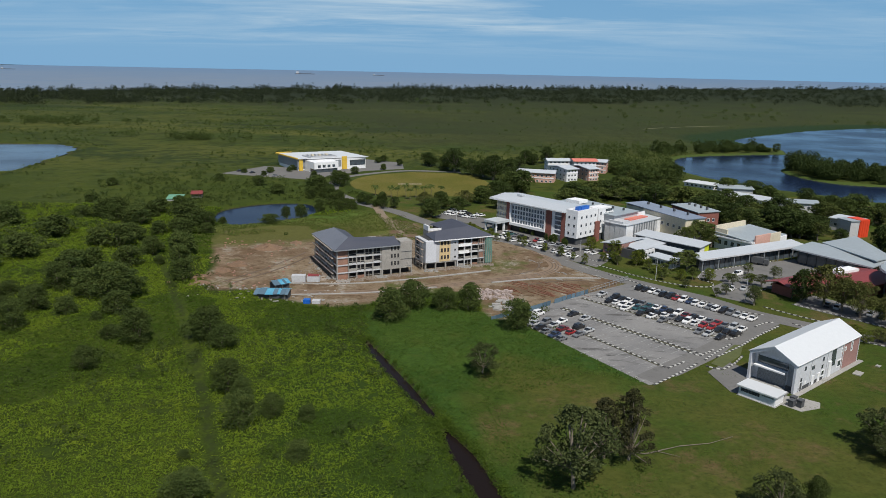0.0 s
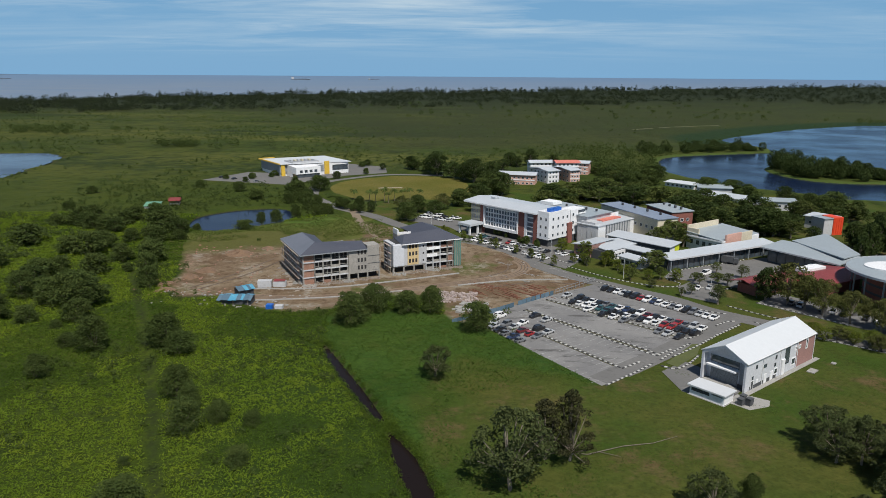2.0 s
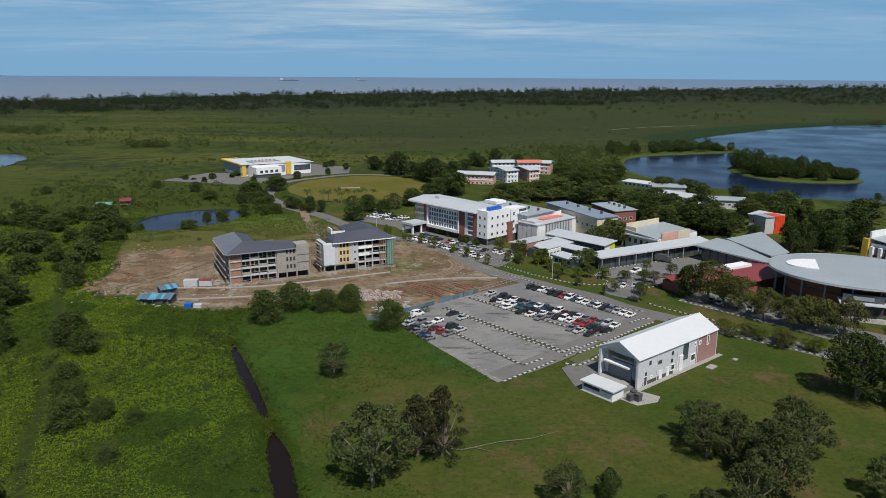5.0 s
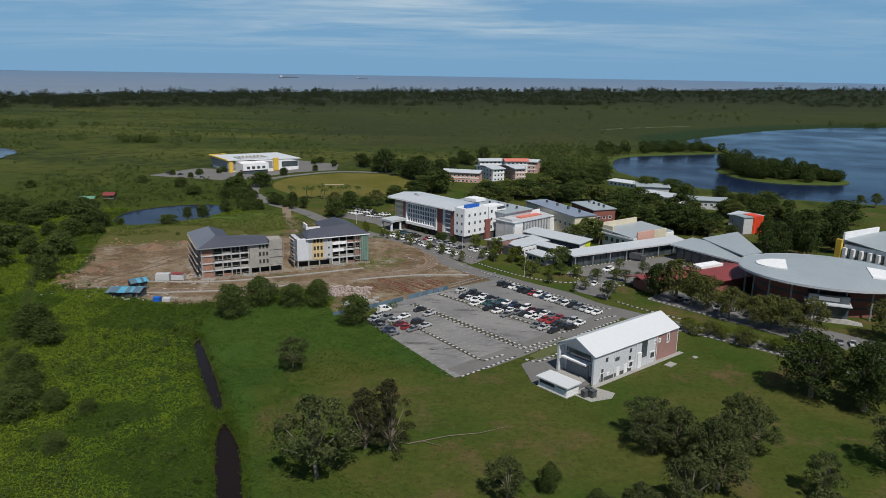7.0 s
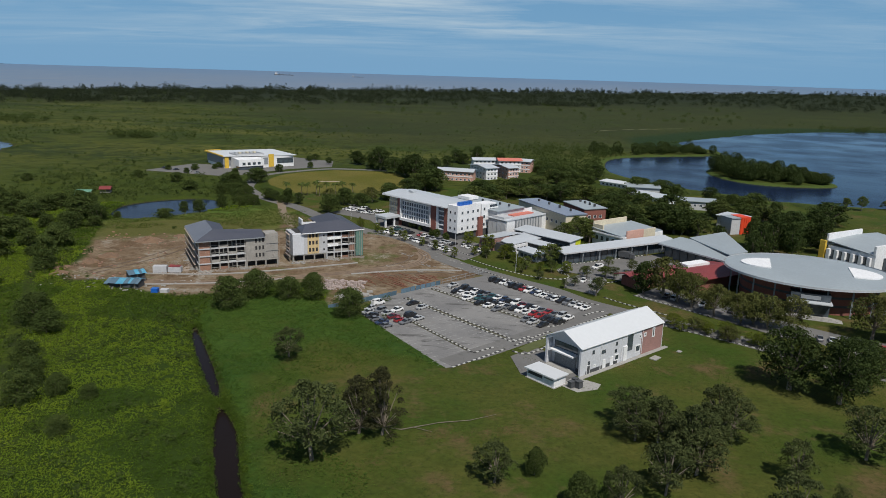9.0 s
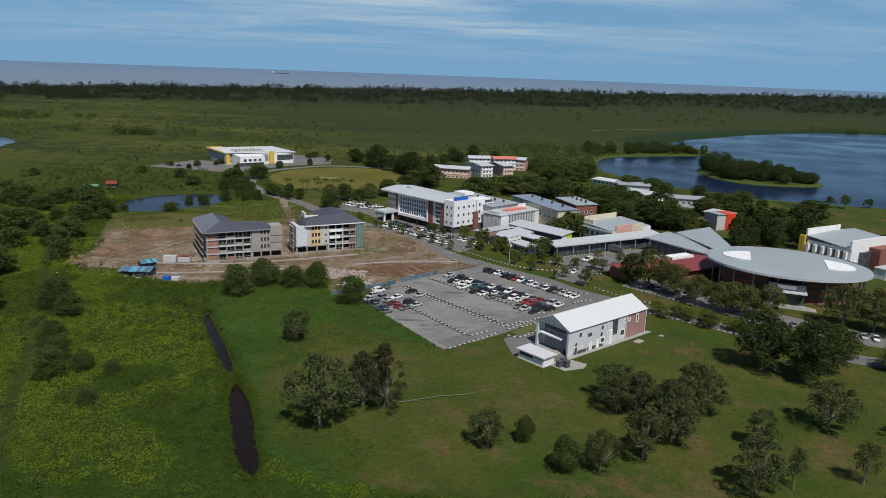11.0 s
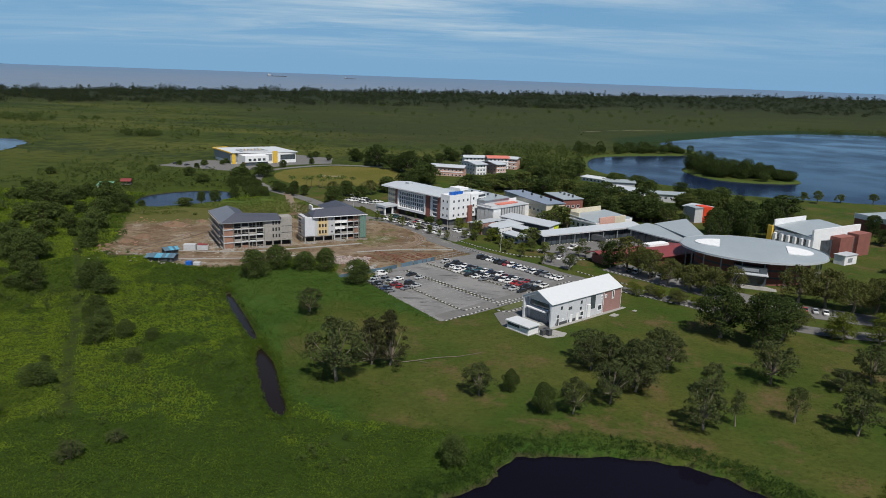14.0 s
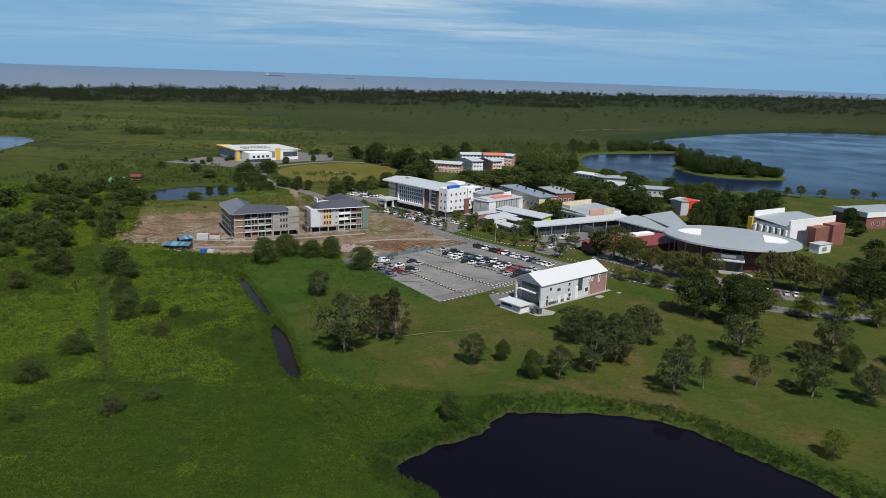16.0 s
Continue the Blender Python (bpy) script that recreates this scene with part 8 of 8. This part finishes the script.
kerb([(92, 277.8), (104, 284.6), (118, 292.4), (131, 300.2)])
kerb([(94, 258.5), (104, 254.4), (110.5, 257.1)])
kerb([(100.6, 235.5), (108.4, 227.1), (119.0, 217.7)])
kerb([(112, 239.6), (121, 230.8), (133, 217.5)])
kerb([(26, 320.1), (44, 299.6), (54, 287.3)])


def bay_lines(label, p, q, n, length, yaw, z):
    """Worn parking bay lines across a row."""
    bm = bmesh.new()
    c, s = math.cos(radians(yaw)), math.sin(radians(yaw))
    for k in range(n + 1):
        f = k / n
        x, y = p[0] + (q[0] - p[0]) * f, p[1] + (q[1] - p[1]) * f
        h = length / 2
        v = [bm.verts.new((x + c * a - s * b, y + s * a + c * b, z)) for a, b in ((-h, -0.07), (h, -0.07), (h, 0.07), (-h, 0.07))]
        bm.faces.new(v)
    return tagged(part("trim_bay_lines", bm, LINEPAINT), label, "markings", kind="structure")


bay_lines("worn white parking bay lines", (61.4, 252.2), (92.6, 220.4), 18, 4.6, 44, 0.091)
bay_lines("worn white parking bay lines", (44.6, 241.4), (84, 207.6), 20, 9.5, 46, 0.091)
bay_lines("worn white parking bay lines", (38.0, 240.0), (76.6, 203.6), 20, 9.5, 46, 0.091)
bay_lines("worn white parking bay lines", (30.4, 226.1), (64.4, 188.9), 19, 9.5, 42, 0.091)
bay_lines("worn white parking bay lines", (30.6, 208.4), (53.5, 179.7), 14, 9.5, 38, 0.091)
bay_lines("worn white parking bay lines", (19.6, 205.2), (45.4, 170.6), 16, 4.4, 36, 0.091)

# verge beds inside the car park's east end
pavement("narrow grass verge with kerb", [(66.6, 183.6), (69.0, 181.2), (77.0, 190.2), (80.6, 198.4), (78, 198.4)], 0.15, surf("verge_grass", (0.09, 0.10, 0.03), (0.07, 0.085, 0.025), 0.4, 2.0, 0.95), "pavement_verge")


# ---- building site ----
def shack(label, x, y, yaw, lx, ly, h, roof, wall):
    t = thing("site_shack", label, "shack", x, y, 0, yaw)
    part("wall", boxes((0.3, lx - 0.3, 0.3, ly - 0.3, -0.2, h)), wall, t)
    r = random.Random(int(lx * 10))
    m = max(4, round(lx / 1.3))
    for k in range(m):
        a, b, dz = lx * k / m - r.uniform(0.02, 0.14), lx * (k + 1) / m + r.uniform(0.02, 0.14), r.uniform(0.0, 0.22)
        lo, hi = h + 0.1 + dz, h + 0.95 + dz + r.uniform(-0.1, 0.1)
        part("roof_sheet", shell([(a, -r.uniform(0.1, 0.9), lo), (b, -r.uniform(0.1, 0.9), lo), (b, ly * 0.55, hi), (a, ly * 0.55, hi)], 0.05), roof if r.random() < 0.75 else HOARDING, t)
        part("roof_sheet", shell([(a, ly * 0.55, hi + 0.06), (b, ly * 0.55, hi + 0.06), (b, ly + r.uniform(0, 0.6), lo + 0.1), (a, ly + r.uniform(0, 0.6), lo + 0.1)], 0.05), roof, t)
    part("doorway", boxes((lx * 0.4, lx * 0.4 + 1.0, 0.22, 0.31, 0, 2.0)), VOIDSHADE, t)
    for k in range(3):
        part("post", boxes((lx * (0.05 + 0.42 * k), lx * (0.05 + 0.42 * k) + 0.12, -0.4, -0.28, -0.2, h)), BARK, t)
    return t


shack("low workers' shack with patched blue sheet roof", -72.4, 223.8, 2, 11.5, 6.0, 2.3, BLUEROOF, DARKGREY)
shack("small shack with blue sheet roof", -67.5, 231.3, 38, 6.0, 5.2, 3.1, BLUEROOF, DARKGREY)
SCRAPS = ((-60.5, 221.5), (-58.6, 222.6), (-61.8, 219.4), (-57.2, 220.4), (-63.5, 218.2), (-55.8, 224.0))
for k, (x, y) in enumerate(SCRAPS):
    t = thing("roof_sheet_scrap", "bent pale sheet lying beside the shacks", "metal sheet", x, y, 0.05, 37 * k, "scraps beside the shacks")
    part("sheet", shell([(0, 0, 0.25), (1.9, 0, 0.1), (2.1, 1.2, 0.4), (0.1, 1.1, 0.15)], 0.05), PALE if k % 3 else BLUEROOF, t)


def container(label, x, y, yaw, lx, ly, h, m):
    t = thing("site_container", label, "container", x, y, 0, yaw)
    part("body", boxes((0, lx, 0, ly, 0.15, h)), m, t)
    for k in range(int(lx / 0.5)):
        part("rib", boxes((0.1 + 0.5 * k, 0.3 + 0.5 * k, -0.05, -0.002, 0.25, h - 0.1)), m, t)
    part("skid", boxes((0, lx, 0.2, 0.5, -0.1, 0.14), (0, lx, ly - 0.5, ly - 0.2, -0.1, 0.14)), RUST, t)
    return t


container("pale grey site container", -65.2, 245.6, 6, 5.0, 2.5, 2.6, PALE)
container("pale site container with a red load", -59.8, 246.6, 4, 4.6, 2.4, 2.2, PALE)
t = thing("red_tarpaulin", "red tarpaulin lying over the container", "tarpaulin", -59.6, 246.7, 2.2, 4)
part("sheet", shell([(0, 0, 0.1), (4.2, 0, 0.3), (4.2, 2.2, 0.25), (0, 2.2, 0.5)], 0.08), REDROOF, t)
container("blue and white site toilet", -54.8, 219.9, 2, 2.2, 2.0, 2.2, TANKBLUE)
container("small white site toilet cabin", -52.0, 220.4, 2, 2.6, 2.0, 1.8, PALE)


def heap(name, label, x, y, r, h, m, seed, cat="heap"):
    rr_ = random.Random(seed)
    bm = bmesh.new()
    rings = []
    for f in (1.0, 0.7, 0.4, 0.12):
        rings.append([bm.verts.new((r * f * math.cos(a) * rr_.uniform(0.8, 1.2), r * f * math.sin(a) * rr_.uniform(0.7, 1.1), h * (1 - f) ** 0.8 * rr_.uniform(0.7, 1.2) - 0.15 * (f == 1.0))) for a in np.linspace(0, 2 * math.pi, 15)[:-1]])
    for a, b in zip(rings[:-1], rings[1:]):
        for k in range(14):
            bm.faces.new((a[k], a[(k + 1) % 14], b[(k + 1) % 14], b[k]))
    bm.faces.new(rings[-1])
    ob = part(name, bm, m)
    ob.matrix_basis = pose(x, y, 0.1, 0, 0, rr_.uniform(0, 360))
    return tagged(ob, label, cat, "heaps on the building site")


EARTH = surf("dug_earth", (0.20, 0.125, 0.075), (0.15, 0.095, 0.06), 0.3, 1.5, 0.95)
for k, (x, y, r, h) in enumerate(((-88, 294.4, 6, 2.2), (-92, 266.7, 4.5, 1.8), (-95, 257.5, 4, 1.5), (-100, 247.2, 5, 1.4), (-78, 304.7, 4, 1.2), (-97, 239, 5, 1.6))):
    heap("earth_heap", "heap of brown dug earth", x, y, r, h, EARTH, k)


def scatter_blocks(name, label, n, x0, x1, y0, y1, size, m, seed, along=None):
    """Loose building material, too many to count."""
    rr_ = np.random.default_rng(seed)
    bm = bmesh.new()
    for k in range(n):
        x, y, a = rr_.uniform(x0, x1), rr_.uniform(y0, y1), rr_.uniform(0, 6.28) if along is None else radians(along) + rr_.normal(0, 0.12)
        lx, ly, lz = size[0] * rr_.uniform(0.5, 1.4), size[1] * rr_.uniform(0.6, 1.3), size[2] * rr_.uniform(0.5, 1.5)
        s0 = len(bm.verts)
        z0 = float(height_at(np.array([x]), np.array([y]))[0]) - 0.05
        box(bm, -lx / 2, lx / 2, -ly / 2, ly / 2, z0, z0 + lz)
        bm.verts.ensure_lookup_table()
        mt = Matrix.Translation((x, y, 0)) @ Matrix.Rotation(a, 4, 'Z')
        for v in bm.verts[s0:]:
            v.co = mt @ v.co
    return tagged(part(name, bm, m), label, "debris", kind="stuff")


scatter_blocks("block_stacks", "stacks of pale concrete blocks", 190, -1, 15, 232.9, 244.2, (0.9, 0.6, 0.6), surf("pinkish_blocks", (0.44, 0.36, 0.33), (0.36, 0.30, 0.28), 0.5, 2.0, 0.9), 1, -30)
scatter_blocks("pale_pallets", "pale stacked slabs and pallets", 26, 8, 19, 222.6, 232.9, (2.6, 1.6, 0.5), PAVE, 2)
scatter_blocks("steel_bundles", "rusty steel bars laid in rows", 70, 14, 40, 240, 256, (6.0, 0.35, 0.2), RUST, 3, -42)
scatter_blocks("timber", "loose timber and planks", 60, -66, -44, 243.1, 255.4, (2.4, 0.3, 0.25), RUBBLE, 4)
SITERUBBLE = surf("site_rubble", (0.30, 0.265, 0.225), (0.22, 0.175, 0.14), 0.4, 2.0, 0.9)
for px_, py_, ux_, uy_, n_, seed_ in ((-49.0, 248.6, 0.883, 0.469, 30, 5), (-50.4, 251.0, -0.469, 0.883, 28, 6), (-17.5, 266.4, 0.880, 0.474, 30, 7)):
    for k in range(6):
        cx_, cy_ = px_ + ux_ * n_ * (k + 0.5) / 6, py_ + uy_ * n_ * (k + 0.5) / 6
        scatter_blocks("rubble", "broken concrete and brick along the foot of the frame", 70, cx_ - 2.6, cx_ + 2.6, cy_ - 2.2, cy_ + 1.2, (0.55, 0.35, 0.3), SITERUBBLE if k % 3 else PAVE, seed_ * 10 + k)
scatter_blocks("rubble", "broken concrete and brick on the side yard", 110, -66, -56, 254.4, 284, (0.45, 0.3, 0.25), SITERUBBLE, 6)
scatter_blocks("pipes", "pale pipes and forms lying on the earth", 40, 20, 52, 259.6, 298.5, (2.6, 0.25, 0.2), PAVE, 8, -40)
scatter_blocks("litter", "scraps and stones on the shack yard", 60, -96, -44, 220.6, 239, (0.9, 0.5, 0.3), PAVE, 9)
scatter_blocks("bricks", "red brick scraps on the mud", 90, -112, -70, 232.9, 308.8, (0.9, 0.6, 0.3), BLOCK, 10)

# blue hoarding
t = thing("site_fence", "faded blue metal hoarding round the site", "fence", kind="structure")
FP = [(7.0, 211.3), (13.0, 217.1), (21.4, 223.6), (32.0, 234.4), (42.4, 244.1)]
for (ax, ay), (bx, by) in zip(FP[:-1], FP[1:]):
    m = max(1, round(math.hypot(bx - ax, by - ay) / 2.2))
    for k in range(m):
        f = (k + 0.5) / m
        if drive.random() < 0.12:
            continue
        p_ = part("panel", boxes((-1.05, 1.05, -0.04, 0.04, 0.0, 1.7)), HOARDING, t)
        p_.matrix_basis = pose(ax + (bx - ax) * f, ay + (by - ay) * f, 0, drive.uniform(-4, 4), 0, math.degrees(math.atan2(by - ay, bx - ax)) + drive.uniform(-3, 3))
t = thing("wire_fence", "grey chain-link fence beside the car park", "fence", kind="structure")
for k in range(11):
    f = k / 10
    part("post", boxes((43 + 17 * f - 0.05, 43 + 17 * f + 0.05, 244.6 + 17.5 * f - 0.05, 244.6 + 17.5 * f + 0.05, -0.2, 2.0)), MIDGREY, t)
part("rail", loft([[(43, 244.6, 1.9), (43.1, 244.5, 1.9), (43.1, 244.5, 1.98), (43, 244.6, 1.98)], [(60, 262.1, 1.9), (60.1, 262.0, 1.9), (60.1, 262.0, 1.98), (60, 262.1, 1.98)]]), MIDGREY, t)
part("rail", loft([[(43, 244.6, 0.9), (43.1, 244.5, 0.9), (43.1, 244.5, 0.96), (43, 244.6, 0.96)], [(60, 262.1, 0.9), (60.1, 262.0, 0.9), (60.1, 262.0, 0.96), (60, 262.1, 0.96)]]), MIDGREY, t)


def excavator(x, y, yaw):
    t = thing("excavator", "small yellow excavator standing on the earth", "excavator", x, y, 0.1, yaw)
    for s in (-1, 1):
        part("track", boxes((-1.6, 1.6, s * 0.95 - 0.25, s * 0.95 + 0.25, 0, 0.75)), TYRE, t)
    part("body", boxes((-1.5, 1.2, -1.0, 1.0, 0.8, 1.9)), YELLOW, t)
    part("cab", boxes((0.1, 1.3, 0.1, 1.0, 1.91, 2.9)), CARGLASS, t)
    part("boom", loft([[(1.2, -0.3, 1.3), (1.2, 0.0, 1.3), (1.2, 0.0, 1.7), (1.2, -0.3, 1.7)], [(4.2, -0.3, 3.2), (4.2, 0.0, 3.2), (4.2, 0.0, 3.5), (4.2, -0.3, 3.5)]]), YELLOW, t)
    part("arm", loft([[(4.1, -0.28, 3.4), (4.4, -0.28, 3.4), (4.4, -0.02, 3.4), (4.1, -0.02, 3.4)], [(5.2, -0.28, 0.8), (5.45, -0.28, 0.8), (5.45, -0.02, 0.8), (5.2, -0.02, 0.8)]]), YELLOW, t)
    part("bucket", boxes((4.8, 5.5, -0.5, 0.2, 0.1, 0.8)), DARKGREY, t)


excavator(-62, 298.5, 40)


# lamp posts and small fixtures
def lamp_post(x, y, yaw, z=0.0):
    t = thing("street_lamp", "tall grey street lamp on a thin pole", "street lamp", x, y, z, yaw, "street lamps")
    bm = bmesh.new()
    limb(bm, (0, 0, -0.3), (0, 0, 8.0), 0.11, 0.07, 8)
    limb(bm, (0, 0, 7.9), (1.6, 0, 8.5), 0.06, 0.05, 6)
    part("pole", bm, PALE, t)
    part("lamp_head", boxes((1.4, 2.2, -0.16, 0.16, 8.42, 8.58)), MIDGREY, t)


for x, y, yaw in ((71.5, 266, 225), (96.5, 241, 225), (47, 298.5, 225), (-8, 355, 225)):
    lamp_post(x, y, yaw)
t = thing("fallen_branch", "long bare fallen branch on the lawn", "branch", 37.5, 133.6, 0.0, 22)
bm = bmesh.new()
limb(bm, (0, 0, 0.25), (9, 0.6, 0.2), 0.13, 0.09)
limb(bm, (9, 0.6, 0.2), (16, -0.3, 0.15), 0.12, 0.08)
limb(bm, (16, -0.3, 0.15), (23, 0.6, 0.1), 0.08, 0.04)
limb(bm, (3, 0.1, 0.25), (6, -3.4, 0.5), 0.09, 0.04)
limb(bm, (0, 0, 0.25), (-3, 1.8, 0.4), 0.10, 0.05)
part("branch", bm, surf("dry_wood", (0.17, 0.145, 0.11), (0.13, 0.11, 0.085), 0.5, 3.0, 0.9), t)
